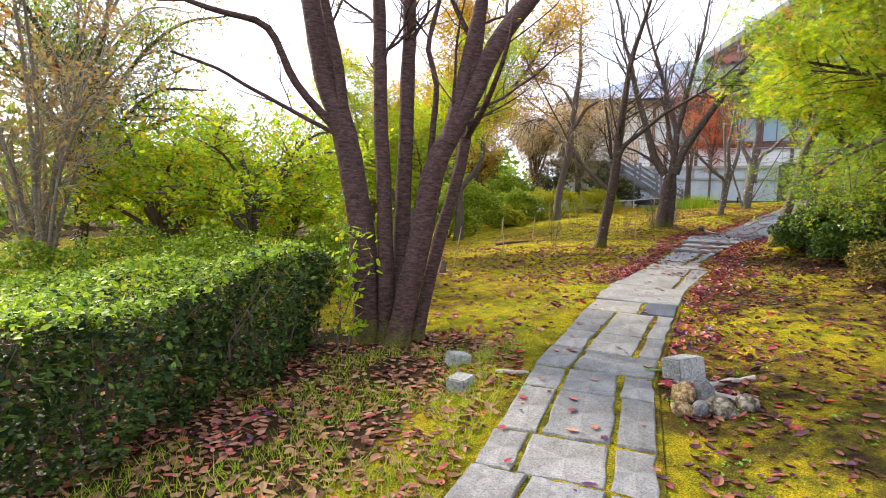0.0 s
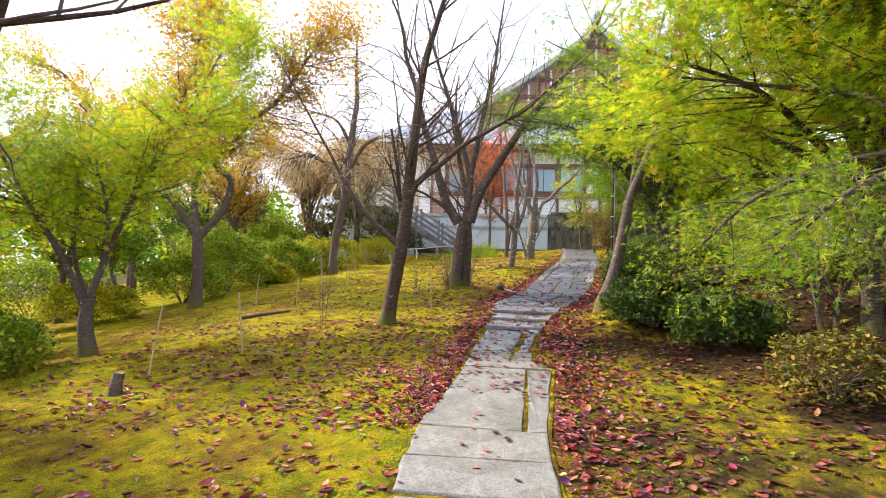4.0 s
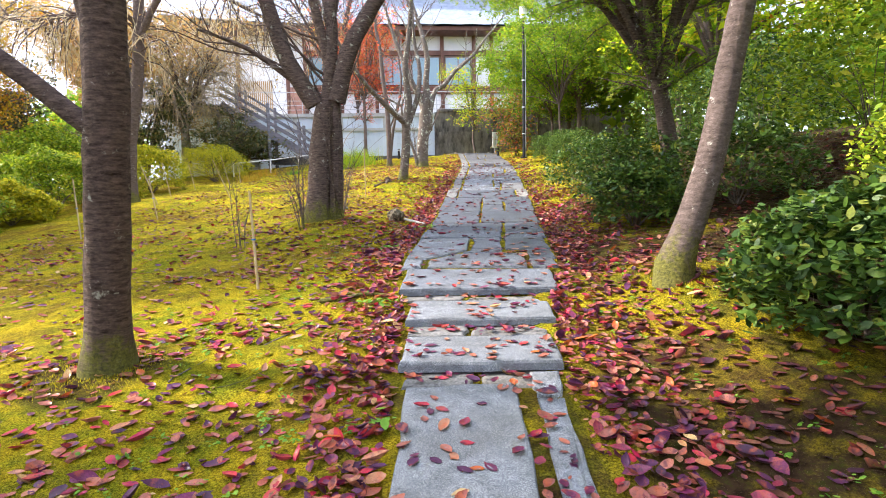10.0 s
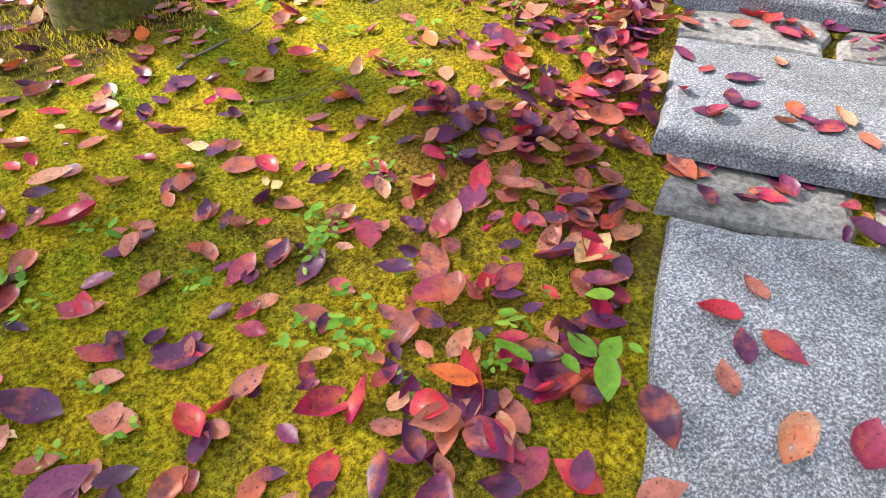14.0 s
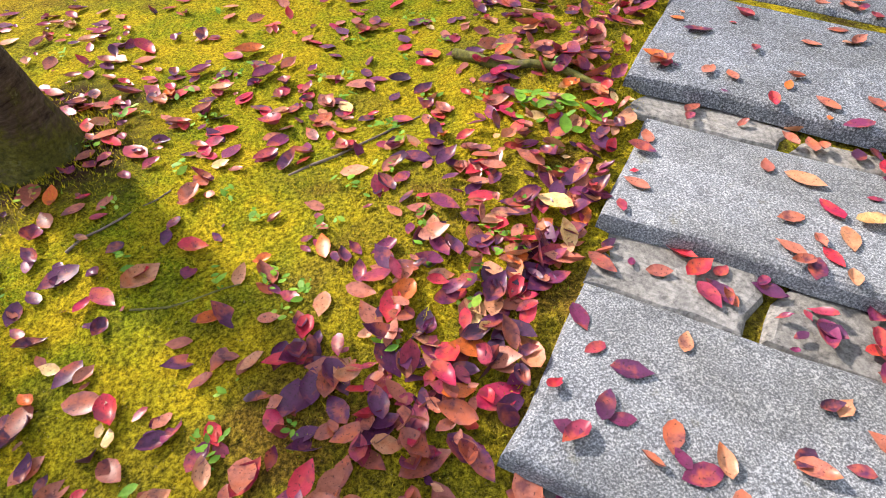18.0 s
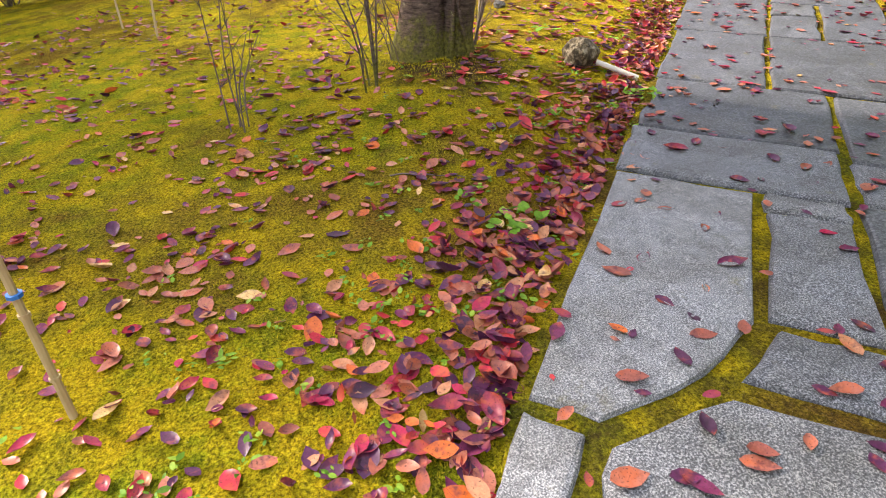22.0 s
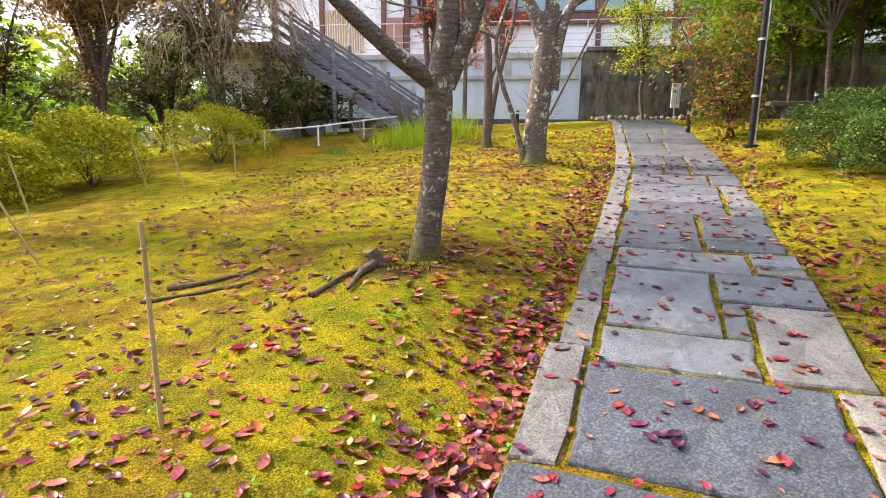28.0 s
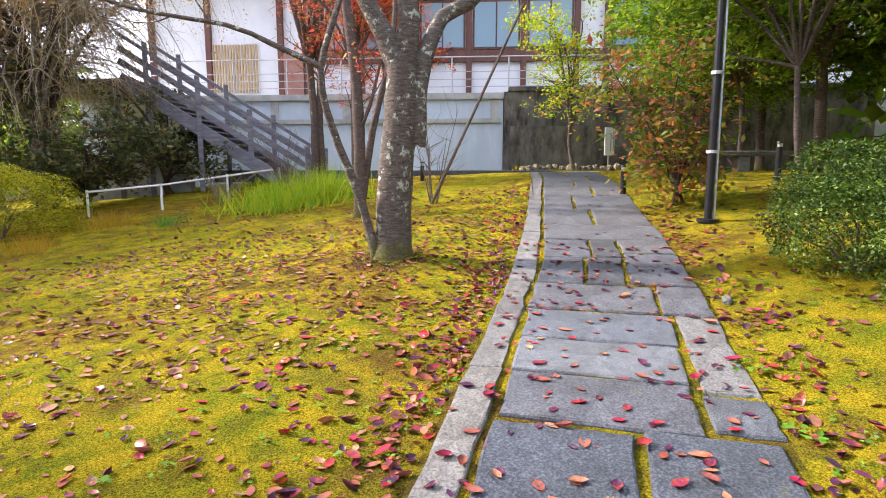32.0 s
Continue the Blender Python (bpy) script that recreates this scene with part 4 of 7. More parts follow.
strew("fallen_leaves", 4200, under_hedge, 0.07, DRY, "dry brown leaves on the earth under the old cherry tree", 27)


# ---- moss tufts and grass ----
def blades(name, x, y, height, width, mat, label, seed, lean=0.35, per=3, kind="stuff", category="grass", parent=None):
    r = np.random.default_rng(seed)
    n = len(x)
    tv = np.array([(-0.5, 0, 0), (0.5, 0, 0), (0.12, 0, 0.6), (0.0, 0.0, 1.0)])
    tf = np.array([(0, 1, 2), (0, 2, 3)])
    x, y = np.repeat(x, per) + r.normal(0, width * 2.5, n * per), np.repeat(y, per) + r.normal(0, width * 2.5, n * per)
    m = turned(n * per, 0.0, 1.0, 0.25, r)
    h = height * r.uniform(0.5, 1.2, n * per)
    m = m / np.linalg.norm(m[:, :, 0], axis=1)[:, None, None]
    m[:, :, 0] *= width
    m[:, :, 2] *= h[:, None]
    lx, ly = r.normal(0, lean, n * per) * h, r.normal(0, lean, n * per) * h
    m[:, 0, 2] += lx
    m[:, 1, 2] += ly
    v, f = scatter(tv, tf, np.stack([x, y, ground_z(x, y) - 0.004], -1), m)
    ob = raw(name, v, f, mat, parent)
    return tagged(ob, label, category, kind=kind) if parent is None else ob


r = np.random.default_rng(31)
s = r.uniform(10.2, 20, 70000)
o = np.interp(s, LEFT_S, LEFT_O) + 0.01 + np.abs(r.normal(0, 1.25, 70000))
mx, my = path_at(s, o)
keep = np.array([noise.noise(Vector((a * 1.1, b * 1.1, 3.0))) for a, b in zip(mx, my)]) > -0.22
blades("moss", mx[keep], my[keep], 0.016, 0.0055, MOSSTUFT, "short yellow-green moss cushions on the lawn", 32, 0.5, 2, category="moss")
x, y = r.uniform(-2.6, 1.2, 3600), r.uniform(1.6, 6.4, 3600)
o, a = path_off(x, y)
keep = (o > 0.62) & (o < 3.0) & (np.sin(x * 5) + np.sin(y * 4.2 + x) > -0.4)
blades("grass", x[keep], y[keep], 0.12, 0.009, GRASS, "rough green and straw-coloured grass beside the path", 33, 0.6, 3)
NW = 1500
s, o = r.uniform(2, 33, NW), np.where(r.random(NW) < 0.6, 1, -1) * (0.75 + np.abs(r.normal(0, 0.9, NW)))
x, y = path_at(s, o)
pos = on_ground(x, y, 0.02)
i = np.repeat(np.arange(NW), 6)
v, f = scatter(SIX_V, SIX_F, pos[i] + r.normal(0, 0.02, (6 * NW, 3)) * np.array([1, 1, 0.3]), turned(6 * NW, 0.4, 0.026, 0.4, r))
tagged(raw("weeds", v, f, WEED), "small clover-like green weeds in the moss", "weeds", kind="stuff")


# ---- trees ----
def tree(name, label, limbs, bark, seed, twigs=6, twig_len=1.0, second=4, second_len=0.45, leaf=None, leaf_mat=None, per=0.0, leaf_size=0.07, up=0.25, droop=0.0, start=0.3,
         flat=1.0, tilt=0.9, tv=OVAL_V, tf=OVAL_F, sides=10, category="tree", third=0, third_len=0.3, crown_label="", group="", flare=True, jitter=0.06, twig_mat=None):
    """A tree from its main limbs: a trunk mesh, finer branches, twigs and, if per is above 0, a crown of leaves."""
    r = np.random.default_rng(seed)
    base = limbs[0][2][0]
    top = thing(name, label, category, tuple(float(a) for a in base), group)
    base = np.array(base)
    main, bare_stem = [], []
    for i, (r0, r1, pts) in enumerate(limbs):
        p = np.array(pts) - base
        rad = np.linspace(r0, r1, len(p))
        joined = i == 0 and any(np.linalg.norm(np.array(o[2][0]) - np.array(pts[-1])) < 0.45 for o in limbs[i + 1:])
        if r1 > 0.022 and not joined:
            way = p[-1] - p[-2]
            way /= np.linalg.norm(way)
            for k in range(4):
                way = way + r.normal(0, 0.10, 3) + np.array([0, 0, 0.10])
                way /= np.linalg.norm(way)
                p = np.vstack([p, p[-1] + way * (0.5 + r1 * 5)])
            rad = np.r_[rad, r1 * 0.78, r1 * 0.55, r1 * 0.34, 0.008]
        p, rad = smooth_line(p, rad, 0.16)
        if flare and np.array(pts)[0][2] - base[2] < 0.3:
            h = np.maximum(p[:, 2] - p[0, 2], 0)
            rad = rad * (1 + 0.3 * np.exp(-h / 0.12))
            p = np.vstack([p[:1] - np.array([[0, 0, 0.25]]), p])
            rad = np.r_[rad[0] * 1.15, rad]
        p = p + np.cumsum(r.normal(0, 0.004, p.shape), axis=0) * 0.6
        main.append((p, rad))
        bare_stem.append(joined)
    for i, line in enumerate(main):
        v, f = tubes([line], sides, 0.035, r)
        raw("trunk" if limbs[i][2][0][2] - base[2] < 0.35 else "limb", v, f, bark, top, True)
    lv1, lv2, lv3 = [], [], []
    for (p, rad), no_twigs in zip(main, bare_stem):
        if no_twigs:
            continue
        L = np.linalg.norm(np.diff(p, axis=0), axis=1).sum()
        lv1 += sprouts(p, np.minimum(rad, 0.055), max(1, int(twigs * L / 2.5)), twig_len, r, up, start, 0.42, 6, droop, 0.14, flat)
    for p, rad in lv1:
        lv2 += sprouts(p, rad, second, second_len, r, up, 0.2, 0.6, 3 if per > 5 else 4, droop, 0.25, flat)
    if third:
        for p, rad in lv2:
            lv3 += sprouts(p, rad, third, third_len, r, up * 0.6, 0.2, 0.7, 4, droop, 0.25, flat)
    if lv1:
        lv1 = [(p, np.maximum(q, 0.004)) for p, q in lv1]
        v, f = tubes(lv1, 4)
        tagged(raw("branching", v, f, bark, top, True), kind="stuff")
        fine = [(p, np.clip(q, 0.0022, 0.012)) for p, q in lv2 + lv3]
        if fine:
            v, f = tubes(fine, 3)
            tagged(raw("twigwork", v, f, twig_mat or TWIG, top, True), kind="stuff")
    if per:
        v, f = leaves_on(lv3 or lv2, per, leaf_size, r, tilt, jitter, tv, tf)
        tagged(raw("crown", v, f, leaf_mat, top, False, crown_label), kind="stuff")
    return top


def spread_limbs(base, height, spread, r, count, stems=1, radius=0.12, fork=0.3, lean=(0, 0), rise=0.55, low=0.35):
    """Main limbs of a wide tree: short stems that fan out and flatten."""
    b = np.array(base, float)
    out, tops = [], []
    for s in range(stems):
        a = r.uniform(0, 2 * math.pi)
        q = b + np.array([math.cos(a) * 0.15 * (stems > 1), math.sin(a) * 0.15 * (stems > 1), 0])
        top = q + np.array([lean[0] * 0.3 + r.normal(0, 0.12), lean[1] * 0.3 + r.normal(0, 0.12), height * fork])
        midp = (q + top) / 2 + r.normal(0, 0.06, 3)
        out.append((radius, radius * 0.8, [tuple(q), tuple(midp), tuple(top)]))
        tops.append(top)
    for i in range(count):
        a = 2 * math.pi * (i + r.uniform(-0.3, 0.3)) / count
        t = tops[i % stems]
        reach, z = spread * r.uniform(0.6, 1.1), height * (1 - fork) * r.uniform(low, 1.0)
        d = np.array([math.cos(a) * reach + lean[0], math.sin(a) * reach + lean[1], 0])
        pts = [t - np.array([0, 0, 0.05]), t + d * 0.25 + np.array([0, 0, z * rise]), t + d * 0.6 + np.array([0, 0, z * 0.9]), t + d + np.array([0, 0, z])]
        pts = [p + r.normal(0, 0.07, 3) * (k > 0) for k, p in enumerate(pts)]
        out.append((radius * 0.6, radius * 0.13, [tuple(p) for p in pts]))
    return out


def maple(label, base, height, spread, seed, mat, count=7, stems=1, radius=0.11, size=0.075, per=26, twigs=7, far=False, lean=(0, 0), fork=0.3, bark=BARK, name="maple_tree", crown_label="", second=4, flat=0.5, tl=1.15, low=0.1):
    r = np.random.default_rng(seed)
    x, y = base
    limbs = spread_limbs((x, y, float(ground_z(x, y))), height, spread, r, count, stems, radius, fork, lean, low=low)
    if far:
        per, size = per * 0.72, size * 1.15
    return tree(name, label, limbs, bark, seed, twigs, tl, second, 0.6, leaf_mat=mat, per=per, leaf_size=size, up=0.08, flat=flat, tilt=0.85, droop=0.06,
                tv=DIAMOND_V if far else STAR_V, tf=DIAMOND_F if far else STAR_F, sides=8, crown_label=crown_label, jitter=0.09)


# the many-stemmed old cherry by the hedge
tree("cherry_tree", "old many-stemmed cherry tree with red-brown bark and bare branches", [(0.173, 0.117, [(-0.85, 7.14, 0.18), (-1.01, 7.09, 1.60), (-1.25, 7.09, 2.71), (-1.55, 7.19, 3.48), (-1.78, 7.29, 4.40), (-2.09, 7.49, 5.53)]),
    (0.069, 0.048, [(-1.25, 7.09, 2.71), (-1.34, 6.99, 3.50), (-1.52, 6.89, 4.26), (-1.60, 6.69, 4.94)]),
    (0.104, 0.069, [(-0.63, 6.99, 0.23), (-0.72, 7.04, 1.61), (-0.83, 7.09, 3.00), (-0.92, 7.19, 4.40), (-1.05, 7.29, 5.47)]),
    (0.110, 0.076, [(-0.51, 7.09, 0.27), (-0.50, 7.19, 1.62), (-0.51, 7.29, 3.05), (-0.54, 7.39, 4.50), (-0.54, 7.49, 5.67)]),
    (0.145, 0.092, [(-0.50, 6.79, 0.18), (-0.29, 6.69, 1.30), (-0.13, 6.62, 2.29), (0.02, 6.66, 2.66), (0.30, 6.80, 3.28), (0.60, 6.90, 3.95), (0.98, 7.0, 4.5), (1.5, 7.2, 5.3)]),
    (0.083, 0.055, [(-0.00, 6.59, 2.59), (0.16, 6.79, 3.45), (0.33, 6.99, 4.38), (0.50, 7.19, 5.35)]),
    (0.085, 0.060, [(-0.28, 6.99, 0.23), (-0.05, 7.09, 1.43), (0.18, 7.12, 2.43), (0.29, 7.34, 3.45), (0.38, 7.6, 4.58), (0.4, 7.9, 5.54)]),
    (0.042, 0.016, [(0.25, 7.0, 2.75), (0.38, 6.55, 2.95), (0.46, 6.2, 3.12), (0.54, 5.95, 3.36), (0.62, 5.8, 3.7)]),
    (0.055, 0.028, [(-1.33, 7.09, 2.74), (-1.85, 6.99, 3.28), (-2.18, 6.89, 3.90), (-2.61, 6.69, 3.99), (-3.02, 6.59, 4.08)]),
    (0.028, 0.014, [(-1.40, 7.09, 2.73), (-2.32, 6.89, 3.16), (-2.72, 6.69, 3.36), (-3.20, 6.59, 3.50)]),
    (0.041, 0.028, [(-0.20, 7.09, 2.34), (-0.16, 7.19, 3.40), (-0.28, 7.19, 3.81), (-0.16, 7.29, 4.48)])],
     BARK_RED, 95, 4, 1.5, 5, 0.7, leaf_mat=MAPLE, per=0.6, leaf_size=0.06, sides=12)
# single cherries along the lawn
tree("cherry_tree", "leaning cherry tree with dark ringed bark on the mossy lawn", [(0.136, 0.079, [(4.20, 15.12, 1.22), (4.23, 14.79, 2.08), (4.26, 14.53, 2.73), (4.27, 14.34, 3.38), (4.26, 14.22, 3.86), (4.26, 14.11, 4.20), (4.27, 13.98, 4.83)]),
    (0.057, 0.026, [(4.21, 14.57, 2.67), (3.94, 14.69, 2.93), (3.69, 14.80, 3.17), (3.46, 14.90, 3.48), (3.24, 15.04, 3.86), (3.02, 15.19, 4.33)]),
    (0.070, 0.035, [(4.28, 14.33, 3.44), (4.44, 14.35, 3.78), (4.78, 14.36, 4.08), (5.10, 14.38, 4.36), (5.37, 14.32, 4.61), (5.93, 14.18, 4.98)]),
    (0.048, 0.022, [(4.23, 14.49, 3.13), (4.15, 14.42, 3.51), (4.09, 14.35, 3.87), (4.01, 14.27, 4.21), (3.90, 14.23, 4.69)]),
    (0.022, 0.009, [(4.09, 14.34, 3.55), (3.98, 14.30, 3.87), (3.87, 14.25, 4.31)])],
     BARK, 42, 8, 1.9, 6, 0.8, leaf_mat=YELLOW, per=0.12, leaf_size=0.07, sides=14)
FORKED = [(0.185, 0.150, [(7.38, 19.34, 1.86), (7.43, 19.32, 2.50), (7.48, 19.28, 3.10), (7.55, 19.25, 3.60)]),
    (0.120, 0.085, [(7.63, 19.26, 1.86), (7.66, 19.22, 2.50), (7.67, 19.22, 3.10), (7.66, 19.22, 3.60), (7.62, 19.25, 4.2)]),
    (0.019, 0.009, [(7.55, 19.10, 1.90), (7.56, 19.09, 2.25), (7.52, 19.10, 2.60), (7.50, 19.09, 3.0), (7.53, 19.08, 3.5)]),
    (0.015, 0.008, [(7.70, 19.10, 1.88), (7.60, 19.08, 2.20), (7.63, 19.09, 2.45), (7.65, 19.10, 2.9), (7.68, 19.09, 3.4)])]
for r0, r1, pts in ((0.142, 0.066, [(7.45, 19.03, 3.72), (7.10, 19.15, 4.38), (6.76, 19.27, 5.51), (6.41, 19.38, 6.63), (6.19, 19.41, 7.54)]),
                    (0.104, 0.047, [(7.61, 18.93, 3.71), (7.70, 18.87, 4.97), (7.55, 19.21, 6.03), (7.27, 19.52, 7.30), (7.02, 19.69, 8.24)]),
                    (0.085, 0.047, [(7.68, 18.88, 4.92), (7.87, 18.75, 6.14), (8.02, 18.64, 7.13), (8.21, 18.52, 8.13)]),
                    (0.142, 0.066, [(7.72, 18.85, 3.76), (7.93, 18.71, 4.58), (8.46, 18.59, 5.51), (9.01, 18.33, 6.45), (9.65, 18.02, 7.41), (10.24, 17.74, 8.29)]),
                    (0.047, 0.019, [(7.23, 19.18, 4.06), (6.56, 19.28, 4.51), (5.90, 19.49, 4.77)])):
    FORKED.append((r0, r1, [(x - 0.03, y + 0.32, z - 0.12) for x, y, z in pts]))
tree("cherry_tree", "forked bare cherry tree of two fused stems", FORKED, BARK, 43, 6, 2.2, 5, 0.9, sides=14)
tree("cherry_tree", "lichen-spotted cherry tree with a thick side limb", [(0.112, 0.112, [(11.47, 23.67, 2.48), (11.55, 23.64, 3.15), (11.59, 23.63, 3.79), (11.58, 23.63, 4.00)]),
    (0.076, 0.049, [(11.55, 23.64, 3.94), (11.18, 23.56, 4.17), (10.89, 23.56, 4.41), (10.59, 23.56, 4.67), (10.25, 23.48, 4.97)]),
    (0.103, 0.076, [(11.58, 23.63, 3.91), (11.65, 23.60, 4.36), (11.64, 23.61, 4.70), (11.61, 23.62, 5.33)]),
    (0.076, 0.054, [(11.64, 23.61, 3.92), (11.79, 23.55, 4.32), (11.89, 23.52, 4.67), (12.05, 23.67, 5.34)])],
     BARK_LICHEN, 44, 6, 1.7, 5, 0.5, sides=16, start=0.45)
tree("cherry_tree", "lichen-covered cherry trunk with a thin second stem", [(0.203, 0.183, [(14.93, 28.21, 2.97), (14.98, 28.19, 4.01), (15.06, 28.16, 4.76), (15.07, 28.15, 5.19)]),
    (0.131, 0.079, [(15.03, 28.17, 5.10), (14.88, 28.24, 5.49), (14.71, 28.32, 5.84), (14.45, 28.43, 6.53)]),
    (0.138, 0.092, [(15.08, 28.15, 5.16), (15.13, 28.12, 5.60), (15.12, 28.13, 5.96), (15.17, 28.10, 6.76)]),
    (0.098, 0.072, [(15.20, 28.09, 4.26), (15.25, 28.07, 5.07), (15.54, 28.16, 5.71), (15.86, 28.12, 5.89), (16.32, 28.02, 6.44)]),
    (0.052, 0.026, [(14.73, 28.20, 3.07), (14.58, 28.26, 3.70), (14.30, 28.28, 4.44), (14.17, 28.23, 5.05), (14.36, 28.14, 5.76), (14.45, 28.10, 6.20)]),
    (0.033, 0.013, [(14.16, 28.23, 5.09), (13.69, 28.34, 5.31), (13.26, 28.42, 5.47), (12.45, 28.57, 5.59), (11.89, 28.72, 5.77)])],
     BARK_LICHEN, 45, 5, 1.0, 4, 0.5, sides=16, start=0.5)
tree("cherry_tree", "slim grey tree of several thin stems before the wall", [(0.110, 0.070, [(15.61, 31.82, 3.15), (15.61, 31.81, 4.50), (15.57, 31.84, 5.64), (15.45, 31.89, 6.84), (15.37, 31.92, 7.91)]),
    (0.070, 0.040, [(15.65, 31.80, 3.51), (15.89, 31.91, 4.70), (16.22, 31.87, 5.97), (16.35, 31.92, 6.95)]),
    (0.040, 0.020, [(15.60, 31.82, 4.59), (15.76, 31.64, 5.06), (15.92, 31.46, 5.79)])],
     BARK_GREY, 46, 6, 1.1, 5, 0.5, leaf_mat=RED, per=3.0, leaf_size=0.09, sides=8, start=0.55)
tree("slender_tree", "slender forked grey-barked tree beside a round shrub", [(0.112, 0.066, [(7.85, 13.42, 1.71), (8.00, 13.31, 2.25), (8.13, 13.23, 2.97), (8.23, 13.16, 3.64), (8.40, 13.05, 4.17), (8.59, 12.91, 4.86), (8.83, 12.75, 5.72)]),
    (0.051, 0.030, [(8.21, 13.30, 3.14), (8.32, 13.22, 3.94), (8.44, 13.14, 4.91), (8.51, 13.09, 5.74)]),
    (0.020, 0.010, [(8.16, 13.21, 3.75), (8.04, 13.41, 4.10), (7.96, 13.59, 4.58)])],
     BARK_GREY, 47, 4, 1.1, 4, 0.5, leaf_mat=MAPLE, per=1.2, leaf_size=0.07, sides=12, start=0.5)
tree("maple_tree", "small green maple with a short trunk at the lawn's edge", [(0.141, 0.101, [(-0.92, 16.49, 0.53), (-1.00, 16.52, 1.18), (-0.94, 16.50, 1.58)]),
    (0.071, 0.030, [(-0.99, 16.52, 1.35), (-1.43, 16.48, 2.32), (-1.84, 16.53, 3.00), (-2.28, 16.60, 3.77)]),
    (0.071, 0.030, [(-0.94, 16.50, 1.58), (-0.63, 16.59, 2.57), (-0.24, 16.54, 3.64), (0.18, 16.48, 4.41)]),
    (0.050, 0.020, [(-0.97, 16.51, 1.48), (-1.32, 16.97, 2.44), (-1.31, 17.08, 3.62), (-1.62, 17.41, 4.73)]),
    (0.050, 0.020, [(-0.78, 16.54, 2.15), (-0.68, 16.18, 3.05), (-0.88, 16.04, 4.01)])],
     BARK_GREY, 48, 26, 1.4, 5, 0.7, leaf_mat=MAPLE, per=42, leaf_size=0.11, up=0.12, flat=0.45, tilt=0.85, tv=STAR_V, tf=STAR_F, jitter=0.1)
tree("gnarled_tree", "gnarled old tree with twisted limbs and yellowing leaves", [(0.181, 0.148, [(0.64, 22.80, 0.98), (0.65, 22.79, 2.21), (0.57, 22.82, 3.21)]),
    (0.115, 0.066, [(0.64, 22.80, 3.04), (1.27, 22.76, 3.91), (1.46, 22.68, 4.77), (0.97, 22.88, 5.26), (1.56, 22.54, 6.11), (2.60, 22.01, 7.13)]),
    (0.115, 0.049, [(0.53, 22.84, 3.12), (-0.20, 22.92, 4.16), (-0.81, 23.05, 4.45), (-0.41, 22.79, 5.76), (0.12, 22.57, 7.27)]),
    (0.099, 0.049, [(0.59, 22.82, 3.12), (0.45, 23.30, 4.59), (0.92, 23.22, 6.35), (0.68, 23.32, 8.27)])],
     BARK_GREY, 49, 18, 1.7, 5, 0.8, leaf_mat=YELLOW, per=34, leaf_size=0.115, up=0.1, flat=0.7, tilt=0.7, tv=DIAMOND_V, tf=DIAMOND_F, jitter=0.16)
tree("weeping_cherry", "weeping cherry with thin hanging straw-coloured twigs", [(0.186, 0.135, [(5.81, 29.21, 2.09), (5.88, 29.16, 3.55), (6.15, 28.98, 5.25), (6.29, 28.89, 6.97), (6.38, 28.83, 8.36)]),
    (0.101, 0.051, [(6.11, 29.01, 5.08), (5.65, 29.69, 6.54), (4.93, 30.30, 7.29), (4.06, 30.89, 7.13)]),
    (0.101, 0.051, [(6.25, 28.92, 6.45), (6.82, 28.16, 7.56), (7.63, 27.49, 7.85), (8.32, 27.02, 7.33)]),
    (0.084, 0.034, [(6.31, 28.87, 7.67), (5.73, 29.26, 8.73), (4.89, 30.08, 9.18)])],
     BARK_GREY, 50, 20, 1.8, 6, 1.3, leaf_mat=RUST, per=2.0, leaf_size=0.06, up=-0.05, droop=0.55, tilt=1.2, start=0.35, twig_mat=STRAW)

